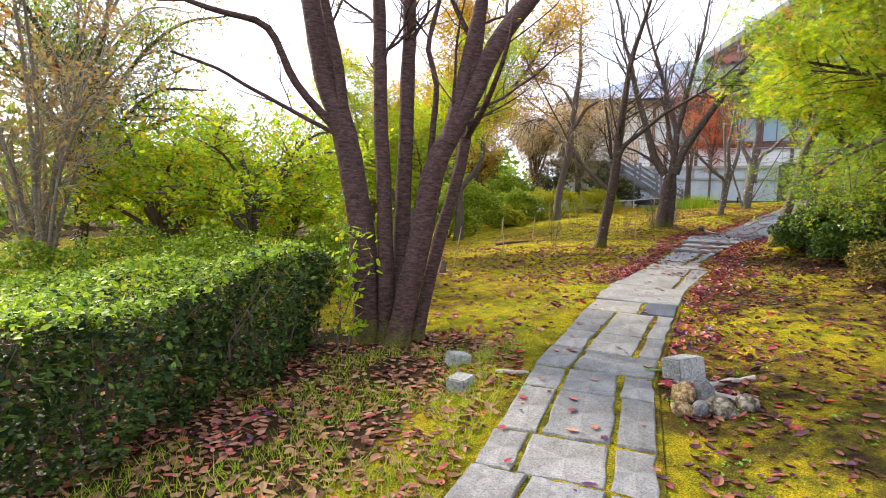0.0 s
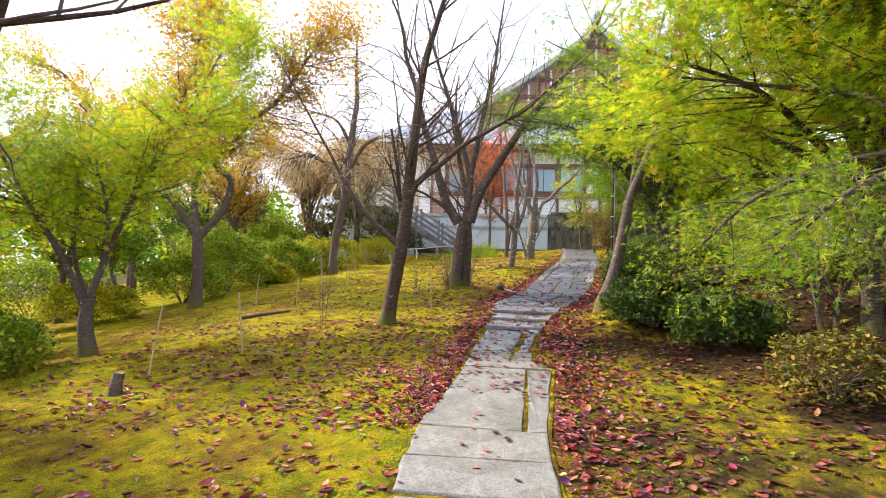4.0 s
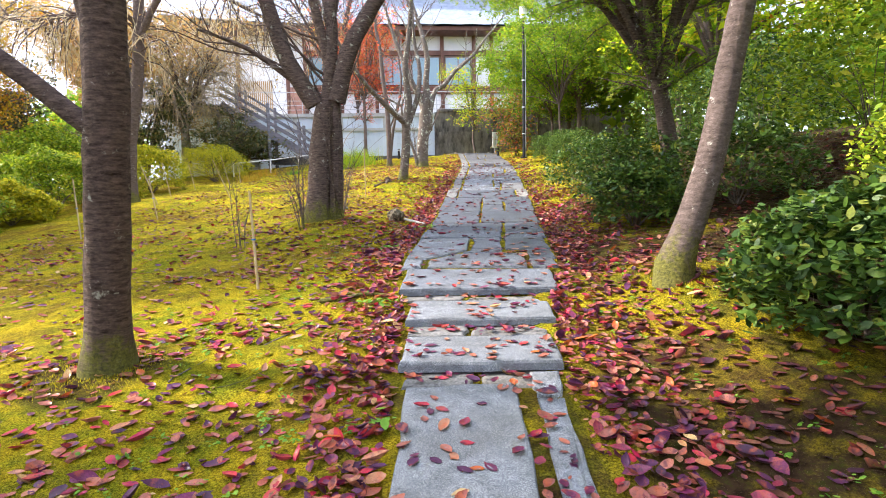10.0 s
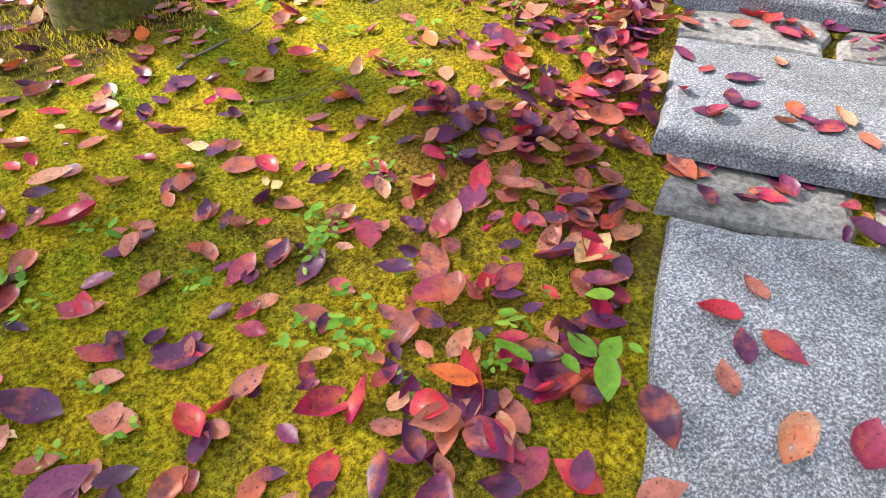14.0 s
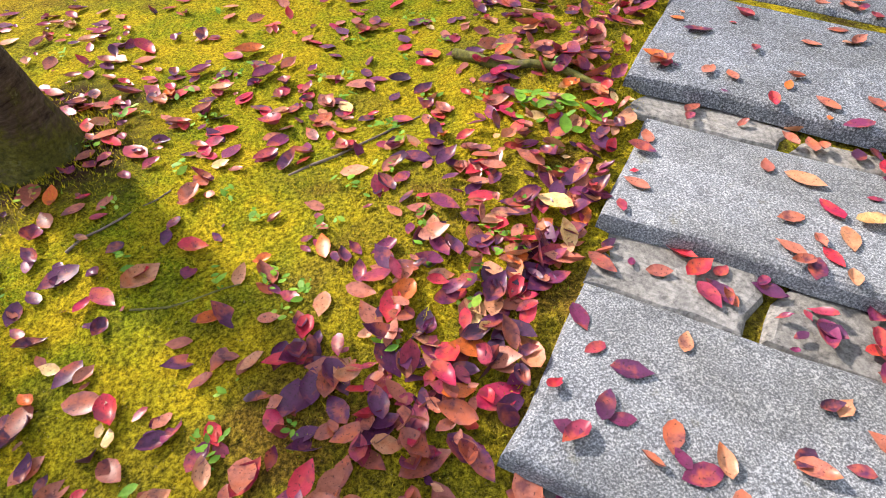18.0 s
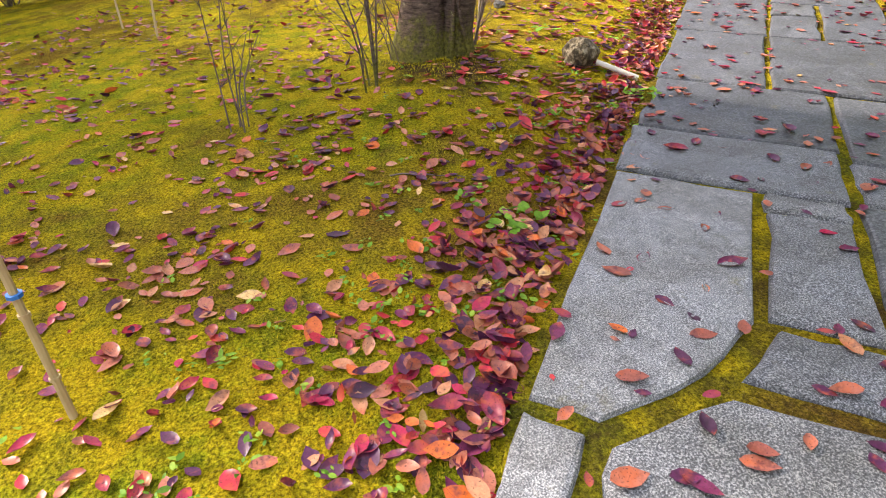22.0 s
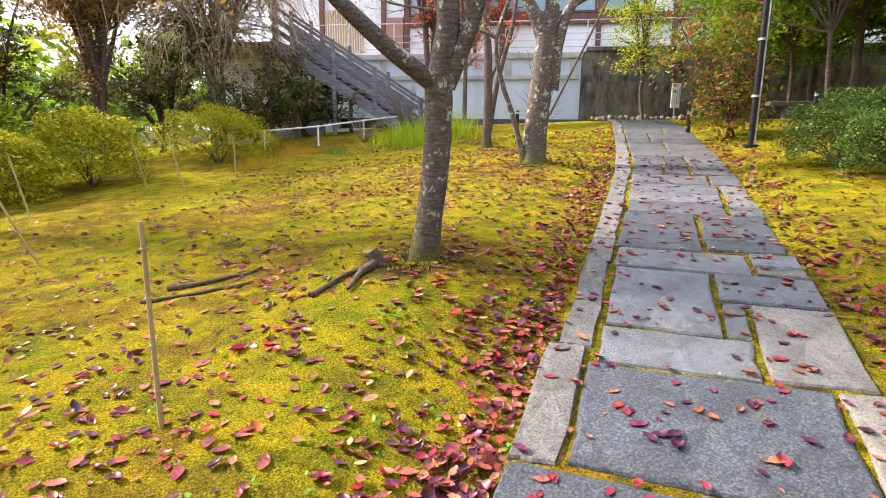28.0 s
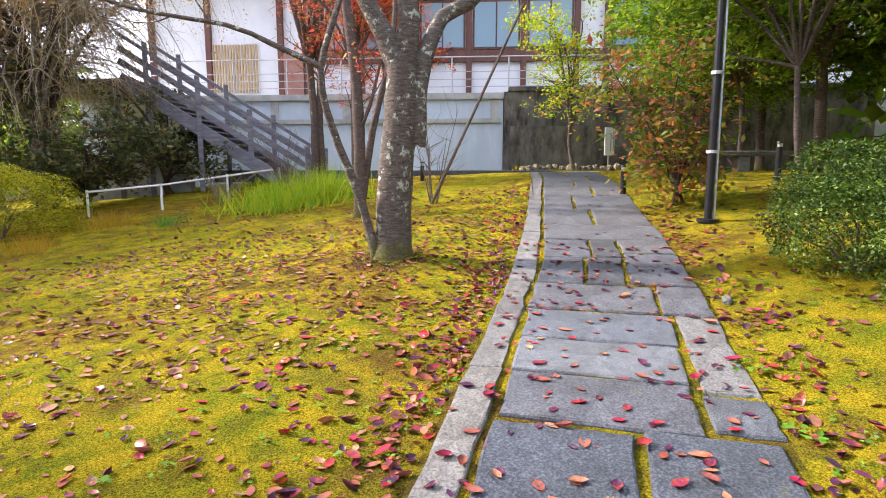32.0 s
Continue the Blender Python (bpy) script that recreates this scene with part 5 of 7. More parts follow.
MAPLES = [
    # label, place, height, spread, seed, leaves, limbs, stems, trunk radius, leaf size, leaves per twig, twigs, far, lean
    ("green maple with layered sprays hanging over the path", (8.8, 9.3), 5.6, 3.7, 61, MAPLE, 17, 1, 0.12, 0.115, 42, 13, False, (-0.5, -0.3)),
    ("dark green maple with flat layered foliage", (12.6, 16.6), 6.0, 3.9, 62, MAPLE_DARK, 15, 2, 0.11, 0.115, 26, 11, False, (-0.8, 0.4)),
    ("yellow-green maple in the shade behind the shrubs", (14.8, 13.0), 7.0, 4.0, 63, MAPLE, 12, 1, 0.12, 0.12, 34, 10, True, (0, 0)),
    ("tall green maple on the bank", (11.5, 5.5), 7.5, 4.2, 64, MAPLE, 12, 1, 0.13, 0.12, 34, 10, True, (-1.0, 1.0)),
    ("slim green maple by the lamp post", (21.9, 28.1), 6.5, 3.2, 65, MAPLE_DARK, 12, 1, 0.055, 0.10, 34, 10, True, (-0.3, 0)),
    ("green maple on the shady bank", (24.6, 29.6), 7.5, 3.8, 66, MAPLE_DARK, 12, 1, 0.12, 0.11, 34, 10, True, (-0.5, 0)),
    ("green maple with a dark trunk before the stained wall", (23.9, 36.7), 5.0, 1.0, 67, MAPLE, 8, 1, 0.07, 0.10, 18, 8, True, (-0.6, 0)),
    ("green maple on the far bank", (27.5, 33.0), 7.0, 4.0, 68, MAPLE_DARK, 12, 1, 0.13, 0.12, 34, 10, True, (0, 0)),
    ("yellow-green maple far along the bank", (20.0, 20.0), 7.0, 3.6, 69, MAPLE, 12, 1, 0.12, 0.13, 32, 10, True, (0, 0)),
    ("low green maple beyond the hedge", (-4.8, 18.0), 4.2, 2.6, 70, MAPLE, 11, 2, 0.09, 0.12, 30, 10, True, (0, 0)),
    ("bright green maple with branches close over the shrubs", (8.9, 6.6), 5.4, 3.4, 77, MAPLE, 17, 1, 0.10, 0.12, 38, 12, False, (-1.0, 0.3)),
    ("layered green maple beyond the hedge", (-4.3, 12.8), 4.4, 2.6, 78, MAPLE, 11, 1, 0.10, 0.10, 30, 10, True, (0, 0)),
    ("layered yellow-green maple beyond the hedge", (-7.4, 15.2), 5.6, 3.2, 79, MAPLE, 11, 1, 0.11, 0.12, 30, 10, True, (0, 0)),
    ("dark green maple drooping over the end of the path", (24.6, 31.4), 6.0, 3.0, 88, MAPLE_DARK, 12, 1, 0.07, 0.11, 32, 11, True, (-0.6, 0)),
    ("dark green maple before the stained wall", (25.4, 33.2), 5.6, 2.4, 89, MAPLE_DARK, 11, 1, 0.06, 0.11, 30, 11, True, (0.3, 0)),
    ("dark green maple in the deep shade beyond the azaleas", (25.5, 26.6), 7.0, 3.8, 91, MAPLE_DARK, 13, 1, 0.12, 0.13, 36, 11, True, (-0.4, 0)),
    ("dark green maple in the deep shade beyond the azaleas", (28.6, 29.6), 8.0, 4.2, 92, MAPLE_DARK, 13, 1, 0.13, 0.14, 36, 11, True, (0, 0)),
    ("dark green maple in the deep shade beyond the azaleas", (23.4, 23.6), 6.6, 3.4, 93, MAPLE_DARK, 12, 1, 0.11, 0.13, 34, 11, True, (0, 0)),
    ("green maple among the far trees", (-3.0, 24.0), 5.0, 3.2, 71, MAPLE_DARK, 11, 1, 0.11, 0.13, 30, 10, True, (0, 0)),
    ("green broadleaf tree beyond the hedge", (-9.5, 21.0), 6.0, 3.6, 72, MAPLE_DARK, 11, 2, 0.11, 0.14, 30, 10, True, (0, 0)),
]
for label, place, h, sp, seed, mat, cnt, st, rad, size, per, tw, far, lean in MAPLES:
    maple(label, place, h, sp, seed, mat, cnt, st, rad, size, per, tw, far, lean, bark=BARK if not far else BARK_GREY)
maple("low green maple bough spreading beside the path", (8.4, 9.6), 2.7, 1.6, 76, MAPLE, 9, 2, 0.04, 0.08, 22, 9, False, (-0.3, 0), fork=0.2, tl=0.6)
tree("maple_tree", "leaning green maple with a low bough hanging beside the path", [(0.075, 0.06, [(8.0, 6.3, float(ground_z(8.0, 6.3)) - 0.05), (7.6, 6.5, 2.3), (7.0, 6.75, 3.0)]),
    (0.045, 0.012, [(7.0, 6.75, 2.98), (6.1, 7.0, 3.15), (5.2, 7.2, 2.85), (4.5, 7.3, 2.35)]),
    (0.035, 0.012, [(7.1, 6.7, 2.95), (6.4, 7.6, 3.3), (5.7, 8.3, 3.0), (5.3, 8.7, 2.5)]),
    (0.035, 0.012, [(7.0, 6.75, 2.98), (7.0, 7.7, 3.2), (6.9, 8.6, 3.0), (6.8, 9.3, 2.6)])],
     BARK, 94, 9, 0.8, 5, 0.42, leaf_mat=MAPLE_DARK, per=24, leaf_size=0.075, up=-0.02, droop=0.2, flat=0.6, tilt=0.85, tv=STAR_V, tf=STAR_F, jitter=0.09, start=0.35)
maple("small maple turning orange and pink beside the lamp post", (19.75, 28.6), 2.9, 0.75, 73, AUTUMN, 9, 2, 0.03, 0.10, 20, 9, True, fork=0.12, flat=0.8, tl=0.6)
maple("bare red maple before the hall with a few scarlet leaves", (16.6, 36.2), 6.2, 2.2, 74, RED, 10, 2, 0.07, 0.11, 18, 8, False, fork=0.5, flat=0.9, bark=BARK_GREY, low=0.4)
maple("red maple behind the railing with scarlet leaves", (20.4, 44.4), 8.6, 2.8, 75, RED, 11, 1, 0.10, 0.14, 22, 9, True, fork=0.4, flat=0.9, bark=BARK_GREY)

# fan of pale stems beyond the hedge
for label, (x, y), h, sp, seed, n, rad, mat, per, bark in (
        ("many-stemmed pale tree with thin rusty foliage", (-8.3, 11.8), 9.5, 4.0, 81, 12, 0.08, RUST, 3, BARK_PALE),
        ("dark-trunked tree with green and rust foliage", (-10.0, 15.5), 10.5, 4.6, 82, 12, 0.16, MAPLE_DARK, 9, BARK),
        ("thin tree with orange and yellow leaves", (-1.8, 29.0), 9.0, 4.2, 83, 11, 0.14, YELLOW, 26, BARK_GREY),
        ("golden-leaved tree behind the shrubs", (2.0, 36.5), 7.5, 3.2, 87, 10, 0.12, YELLOW, 16, BARK_GREY),
        ("rust-leaved tree behind the shrubs", (6.2, 39.0), 7.5, 3.4, 90, 11, 0.12, RUST, 24, BARK_GREY),
        ("bare rust-coloured tree before the hall", (9.5, 41.0), 8.5, 4.5, 84, 10, 0.15, RUST, 6, BARK_GREY),
        ("tall bare tree with fine pinkish twigs before the hall", (16.3, 38.4), 11.0, 4.2, 86, 12, 0.12, RED, 1.2, BARK_GREY),
        ("weeping tree with straw-coloured hanging twigs by the stairs", (9.3, 40.3), 6.8, 3.8, 85, 9, 0.16, RUST, 3, BARK_PALE)):
    rr = np.random.default_rng(seed)
    weep = "weeping" in label
    limbs = spread_limbs((x, y, float(ground_z(x, y))), h, sp, rr, n, 4 if "many" in label else 2, rad, 0.12 if "many" in label else 0.3)
    tree("weeping_cherry" if weep else "broadleaf_tree", label, limbs, bark, seed, 15 if weep else 8, 2.4 if weep else 1.5, 5 if weep else 6, 1.5 if weep else 0.8, leaf_mat=mat, per=per, leaf_size=0.075 if weep else 0.12,
         up=-0.05 if weep else 0.2, droop=0.6 if weep else 0.0, tilt=1.2, tv=DIAMOND_V, tf=DIAMOND_F, jitter=0.15, sides=8, twig_mat=STRAW if weep or bark is BARK_PALE else None)


# ---- shrubs ----
def shrub(label, x, y, rx, ry, h, n, mat, seed, size=0.06, name="shrub", loose=0.12, group="", low=-0.5, stems=True):
    """A rounded shrub: leaves in an uneven shell over a network of stems."""
    r = np.random.default_rng(seed)
    z = float(ground_z(x, y))
    top = thing(name, label, "shrub", (x, y, z), group)
    d = r.normal(0, 1, (n, 3))
    d /= np.linalg.norm(d, axis=1)[:, None]
    d[:, 2] = np.where(d[:, 2] < low, -d[:, 2], d[:, 2])
    lump = 1 + 0.16 * np.sin(d[:, 0] * 6 + seed) * np.sin(d[:, 1] * 5 + 2 * seed) + 0.10 * np.sin(d[:, 2] * 9 + d[:, 0] * 8)
    depth = 1 - np.abs(r.normal(0, loose, n)) - 0.3 * (r.random(n) < 0.4) * r.random(n)
    p = d * (lump * depth)[:, None] * np.array([rx, ry, h * 0.62]) + np.array([0, 0, h * 0.42])
    p[:, 2] = np.maximum(p[:, 2], 0.03)
    far_off = y > 14 and not "azalea" in label
    v, f = scatter(DIAMOND_V if far_off else SIX_V, DIAMOND_F if far_off else SIX_F, p, turned(n, 0.8, size * (1.3 if far_off else 1.0), 0.25, r))
    tagged(raw("foliage", v, f, mat, top), kind="stuff")
    if stems:
        lines = []
        for _ in range(16):
            e = r.normal(0, 1, 3)
            e /= np.linalg.norm(e)
            e = np.array([e[0] * rx * 0.85, e[1] * ry * 0.85, abs(e[2]) * h * 0.6 + h * 0.35])
            lines.append((np.array([(0, 0, -0.05), e * np.array([0.3, 0.3, 0.5]), e]) + r.normal(0, 0.03, (3, 3)) * np.array([[1], [1], [0]]), np.array([0.014, 0.010, 0.005])))
        v, f = tubes(lines, 4)
        tagged(raw("stem_work", v, f, TWIG, top, True), kind="stuff")
    return top


SHRUBS = [
    ("round glossy green shrub beside the slender tree", 7.95, 12.2, 0.74, 0.74, 0.84, 4200, SHRUB, 0.07),
    ("dark green shrub on the shady earth", 7.7, 10.55, 0.74, 0.7, 0.74, 3400, SHRUB, 0.065),
    ("low brownish shrub with yellowing tips", 6.6, 8.3, 0.62, 0.6, 0.62, 2400, SHRUB_BROWN, 0.05),
    ("dull yellow-green shrub under the maple", 10.1, 15.5, 0.6, 0.6, 0.8, 2600, SHRUB, 0.06),
    ("green shrub under the maple", 11.6, 16.9, 0.9, 0.9, 1.1, 2800, SHRUB, 0.06),
    ("green shrub under the maple", 13.2, 18.9, 1.0, 0.9, 1.0, 2600, SHRUB, 0.065),
    ("dark shrub on the bank", 10.4, 8.0, 1.1, 1.0, 0.9, 2600, SHRUB, 0.07),
    ("clipped round azalea beside the path", 18.05, 24.0, 0.86, 0.8, 0.86, 9500, AZALEA, 0.032),
    ("clipped round azalea beside the path", 18.3, 25.1, 0.82, 0.8, 0.92, 9500, AZALEA, 0.032),
    ("clipped azalea behind the lamp post", 20.9, 26.5, 1.2, 1.0, 0.85, 3200, SHRUB, 0.055),
    ("round clipped shrub of yellow-green leaves at the lawn's end", 9.5, 35.4, 1.5, 1.35, 1.4, 7500, SHRUB_YELLOW, 0.04),
    ("bright yellow-green shrub at the lawn's end", 6.9, 33.6, 1.25, 1.1, 1.6, 4200, SHRUB_YELLOW, 0.07),
    ("bright yellow-green shrub at the lawn's end", 5.4, 31.9, 1.3, 1.1, 1.6, 4200, SHRUB_YELLOW, 0.07),
    ("green shrub along the lawn's far edge", 4.0, 30.3, 1.4, 1.1, 1.7, 4200, SHRUB_FRESH, 0.08),
    ("yellow-green shrub along the lawn's far edge", 3.1, 28.5, 1.0, 0.9, 1.0, 3600, SHRUB_YELLOW, 0.08),
    ("green shrub along the lawn's far edge", 1.6, 27.4, 1.5, 1.2, 1.9, 4200, SHRUB_FRESH, 0.08),
    ("fresh green shrub along the lawn's far edge", 0.2, 24.9, 1.4, 1.1, 1.5, 4000, SHRUB_FRESH, 0.08),
    ("yellow-green shrub along the lawn's far edge", -1.9, 22.2, 1.3, 1.0, 1.1, 3400, SHRUB_YELLOW, 0.08),
    ("green shrub beyond the small maple", -3.4, 19.2, 1.2, 1.0, 0.9, 2600, SHRUB, 0.08),
    ("fresh green shrub beyond the hedge", -3.6, 9.6, 1.3, 1.1, 1.5, 3000, SHRUB_FRESH, 0.08),
    ("fresh green shrub beyond the hedge", -5.6, 10.6, 1.4, 1.2, 1.7, 3000, SHRUB_FRESH, 0.08),
    ("fresh green shrub beyond the hedge", -7.8, 11.0, 1.5, 1.2, 1.8, 3000, SHRUB_FRESH, 0.09),
    ("fresh green shrub beyond the hedge", -2.6, 12.6, 1.2, 1.0, 1.2, 2600, SHRUB_FRESH, 0.08),
    ("fresh green shrub at the lawn's lower edge", -2.4, 15.8, 1.1, 1.0, 1.1, 2600, SHRUB_FRESH, 0.08),
    ("fresh green shrub at the lawn's lower edge", -7.0, 17.6, 1.8, 1.2, 1.7, 2600, SHRUB_FRESH, 0.10),
    ("low yellowing shrub on the brown bank", 11.3, 12.6, 0.9, 0.9, 1.1, 2600, SHRUB_FRESH, 0.07),
    ("low dark shrub on the brown bank", 11.6, 15.0, 1.0, 0.9, 1.1, 2600, SHRUB, 0.07),
    ("leafy green shrub at the top of the bank", 12.9, 11.4, 1.8, 1.6, 2.4, 3000, SHRUB_FRESH, 0.09),
    ("leafy green shrub at the top of the bank", 12.2, 8.6, 1.8, 1.6, 2.2, 3000, SHRUB, 0.09),
    ("leafy green shrub at the top of the bank", 14.9, 14.6, 1.9, 1.6, 2.4, 3000, SHRUB_FRESH, 0.09),
    ("leafy green shrub at the top of the bank", 17.4, 17.6, 1.9, 1.6, 2.2, 3000, SHRUB, 0.09),
    ("leafy green shrub at the top of the bank", 20.4, 21.2, 1.9, 1.6, 2.2, 3000, SHRUB, 0.09),
    ("tall leafy shrub at the edge of the garden", 4.0, 34.6, 1.8, 1.4, 2.6, 3600, SHRUB_FRESH, 0.10),
    ("tall leafy shrub at the edge of the garden", 1.2, 30.6, 1.8, 1.4, 2.6, 3400, SHRUB_FRESH, 0.10),
    ("tall leafy shrub at the edge of the garden", -4.5, 27.0, 2.0, 1.6, 2.0, 3200, SHRUB_FRESH, 0.10),
]
for i, (label, x, y, rx, ry, h, n, mat, size) in enumerate(SHRUBS):
    shrub(label, x, y, rx, ry, h, int(n * (2.3 if n > 3300 or mat is SHRUB_YELLOW else 1.8)), mat, 100 + i, size * 0.95)

# dark layered conifers by the stairs
for i, (x, y, h, sp) in enumerate(((7.6, 40.5, 4.2, 2.0), (12.4, 41.2, 3.2, 1.8), (3.0, 41.0, 6.5, 2.6), (10.6, 38.6, 2.2, 1.7), (0.5, 40.0, 7.5, 3.0), (-3.5, 38.0, 7.5, 3.0))):
    maple("dark conifer with drooping layered branches by the wooden stairs", (x, y), h, sp, 120 + i, CONIFER, 10, 1, 0.10, 0.13, 24, 9, True, fork=0.12, name="conifer", flat=0.35)


# ---- hedge ----
def hedge():
    r = np.random.default_rng(131)
    a, b = np.array([-1.35, 7.1]), np.array([-3.6, 1.0])
    d = (b - a) / np.linalg.norm(b - a)
    left = np.array([d[1], -d[0]]) * (1 if (np.array([d[1], -d[0]]) @ np.array([-1, 0])) > 0 else -1)
    n = 44000
    u, w, h = r.uniform(0, 6.5, n), np.zeros(n), np.zeros(n)
    face = r.random(n)
    front = face < 0.5
    tops = ~front
    w = np.where(front, np.abs(r.normal(0, 0.10, n)), r.uniform(0, 6.0, n))
    top_h = 1.2 + 0.10 * np.sin(u * 2.1) + 0.08 * np.sin(w * 3 + u) - 0.04 * np.clip(w - 3, 0, 9) + 0.05 * np.sin(u * 11 + w * 4) * np.sin(w * 9)
    h = np.where(front, r.uniform(0.04, 1, n) * top_h, top_h - np.abs(r.normal(0, 0.09, n)))
    bulge = 0.20 * np.sin(u * 2.3 + 1.0) * np.sin(h * 4 + u) + 0.45 * np.clip(h - 0.85, 0, 1) + 0.12 * np.sin(u * 7 + h * 6) + 0.08 * np.sin(u * 17 + 2 * h) * np.sin(h * 13)
    w = w + np.where(front, bulge, 0)
    e = a[None] + u[:, None] * d[None] + w[:, None] * left[None]
    base_z = ground_z(e[:, 0], e[:, 1])
    p = np.stack([e[:, 0], e[:, 1], base_z + h], -1)
    end = r.random(6000)
    q = a[None] + r.uniform(0, 5.5, 6000)[:, None] * left[None] + (np.abs(r.normal(0, 0.12, 6000)))[:, None] * d[None]
    qz = ground_z(q[:, 0], q[:, 1]) + end * 1.2
    top = thing("hedge", "thick clipped hedge of small green leaves, coloured shaded in front and sunlit on top", "hedge", (float(a[0]), float(a[1]), float(ground_z(*a))))
    o = np.array(top.location)
    p = np.vstack([p, np.column_stack([q, qz])]) - o
    # leaves on and near the top get the lit colour, all others the shaded one
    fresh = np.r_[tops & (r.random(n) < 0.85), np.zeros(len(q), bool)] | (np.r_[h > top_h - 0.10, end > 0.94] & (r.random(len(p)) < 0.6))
    for name, mat, pick in (("foliage", HEDGE, ~fresh), ("sunlit_top_leaves", HEDGE_TOP, fresh)):
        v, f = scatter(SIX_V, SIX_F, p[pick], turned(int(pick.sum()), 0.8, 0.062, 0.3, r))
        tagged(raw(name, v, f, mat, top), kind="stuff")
    lines = []
    for _ in range(150):
        c = a + d * r.uniform(0, 6.3) + left * r.uniform(0.15, 1.4)
        z0 = float(ground_z(*c))
        k = np.array([(c[0], c[1], z0 - 0.05), (c[0] + r.normal(0, 0.1), c[1] + r.normal(0, 0.1), z0 + 0.5), (c[0] + r.normal(0, 0.22), c[1] + r.normal(0, 0.22), z0 + 1.1)]) - o
        lines.append((k, np.array([0.016, 0.011, 0.005])))
    v, f = tubes(lines, 4)
    tagged(raw("stem_work", v, f, TWIG, top, True), kind="stuff")


hedge()

# ---- distant woods ----
r = np.random.default_rng(140)
cl = []
for k in range(260):
    a = r.uniform(-0.75, 1.9)          # spread from ahead to far left
    d = r.uniform(38, 75)
    cl.append((9 - math.sin(a) * d, 15 + math.cos(a) * d, r.uniform(1.5, 6.5), r.uniform(2.0, 4.2)))
for k in range(90):
    a = r.uniform(-2.6, -0.75)
    d = r.uniform(20, 45)
    cl.append((12 - math.sin(a) * d, 16 + math.cos(a) * d, r.uniform(1.5, 6.0), r.uniform(2.0, 4.0)))
cl = np.array(cl)
wx = (cl[:, :2] - WALL_AT) @ WALL_N
ws = (cl[:, :2] - WALL_AT) @ WALL_D
cl = cl[~((wx < 8) & (ws > -24) & (ws < 26) & (cl[:, 1] > 30))]
k = np.repeat(np.arange(len(cl)), 260)
d = r.normal(0, 1, (len(k), 3))
d /= np.linalg.norm(d, axis=1)[:, None]
p = np.column_stack([cl[k, :2], ground_z(cl[k, 0], cl[k, 1]) + cl[k, 2]]) + d * (cl[k, 3] * r.uniform(0.6, 1.05, len(k)))[:, None] * np.array([1, 1, 0.8])
v, f = scatter(DIAMOND_V, DIAMOND_F, p, turned(len(p), 0.9, 0.75, 0.4, r))
tagged(raw("distant_woods", v, f, MAPLE_DARK), "far woods of green trees round the garden", "woods", kind="stuff")


# ---- wall, terrace and stairs ----
def at_wall(s, o, z):
    """World point s metres along the wall to the right, o metres before it, at height z."""
    q = WALL_AT + WALL_D * s + WALL_N * o
    return Vector((q[0], q[1], z))


def wall_box(s0, s1, o0, o1, z0, z1, bevel=0.0):
    """A box along the wall's own directions, as a bmesh."""
    bm = bmesh.new()
    vs = [bm.verts.new(at_wall(s, o, z)) for z in (z0, z1) for s, o in ((s0, o0), (s1, o0), (s1, o1), (s0, o1))]
    for q in ((0, 1, 2, 3), (7, 6, 5, 4), (0, 4, 5, 1), (1, 5, 6, 2), (2, 6, 7, 3), (3, 7, 4, 0)):
        bm.faces.new([vs[i] for i in q])
    bmesh.ops.recalc_face_normals(bm, faces=bm.faces)
    if bevel:
        bmesh.ops.bevel(bm, geom=bm.edges[:], offset=bevel, segments=2, affect="EDGES")
    return bm


def beam(a, b, w, h, bevel=0.008):
    """A squared timber from a to b."""
    a, b = Vector(a), Vector(b)
    bm = bmesh.new()
    bmesh.ops.create_cube(bm, size=1.0)
    L = (b - a).length
    q = (b - a).to_track_quat("Y", "Z").to_matrix().to_4x4()
    bmesh.ops.transform(bm, matrix=Matrix.Translation((a + b) / 2) @ q @ Matrix.Diagonal((w, L, h, 1)), verts=bm.verts)
    if bevel:
        bmesh.ops.bevel(bm, geom=bm.edges[:], offset=bevel, segments=1, affect="EDGES")
    return bm


def rod(a, b, r0, r1=None, sides=8):
    a, b = Vector(a), Vector(b)
    bm = bmesh.new()
    bmesh.ops.create_cone(bm, cap_ends=True, segments=sides, radius1=r0, radius2=r0 if r1 is None else r1, depth=(b - a).length)
    bmesh.ops.transform(bm, matrix=Matrix.Translation((a + b) / 2) @ (b - a).to_track_quat("Z", "Y").to_matrix().to_4x4(), verts=bm.verts)
    return bm


wall = thing("wall_retaining", "pale blue-white painted concrete retaining wall with a grey coping and ledge", "wall", kind="structure")
part("panel", wall_box(-15.5, -0.12, -0.4, 0.0, 2.4, 6.38), CONCRETE, wall)
part("coping", wall_box(-15.5, 0.02, -0.5, 0.12, 6.38, 6.60, 0.02), COPING, wall, "weathered grey concrete coping")
part("ledge", wall_box(-15.5, -0.2, -0.1, 0.10, 5.58, 5.74, 0.015), COPING, wall, "grey concrete ledge")
for s in (-0.42, -3.0, -5.6, -8.2, -10.8):
    part("pilaster", wall_box(s - 0.14, s + 0.14, -0.1, 0.05, 5.745, 6.375), COPING, wall)
dark = thing("wall_stained", "dark stained concrete wall beside the path's end", "wall", kind="structure")
part("panel", wall_box(-0.1, 12, -0.5, 0.12, 2.8, 6.62), DARKWALL, dark)
part("coping", wall_box(0.05, 12, -0.55, 0.2, 6.625, 6.78, 0.02), DARKWALL, dark)
part("footing", wall_box(0.1, 3.0, 0.125, 0.45, 2.8, 5.45, 0.03), DARKWALL, dark, "rough stone block facing")
terrace = part("terrace", wall_box(-15.4, 16, -40, -0.52, 3.0, 6.52), COPING, None)
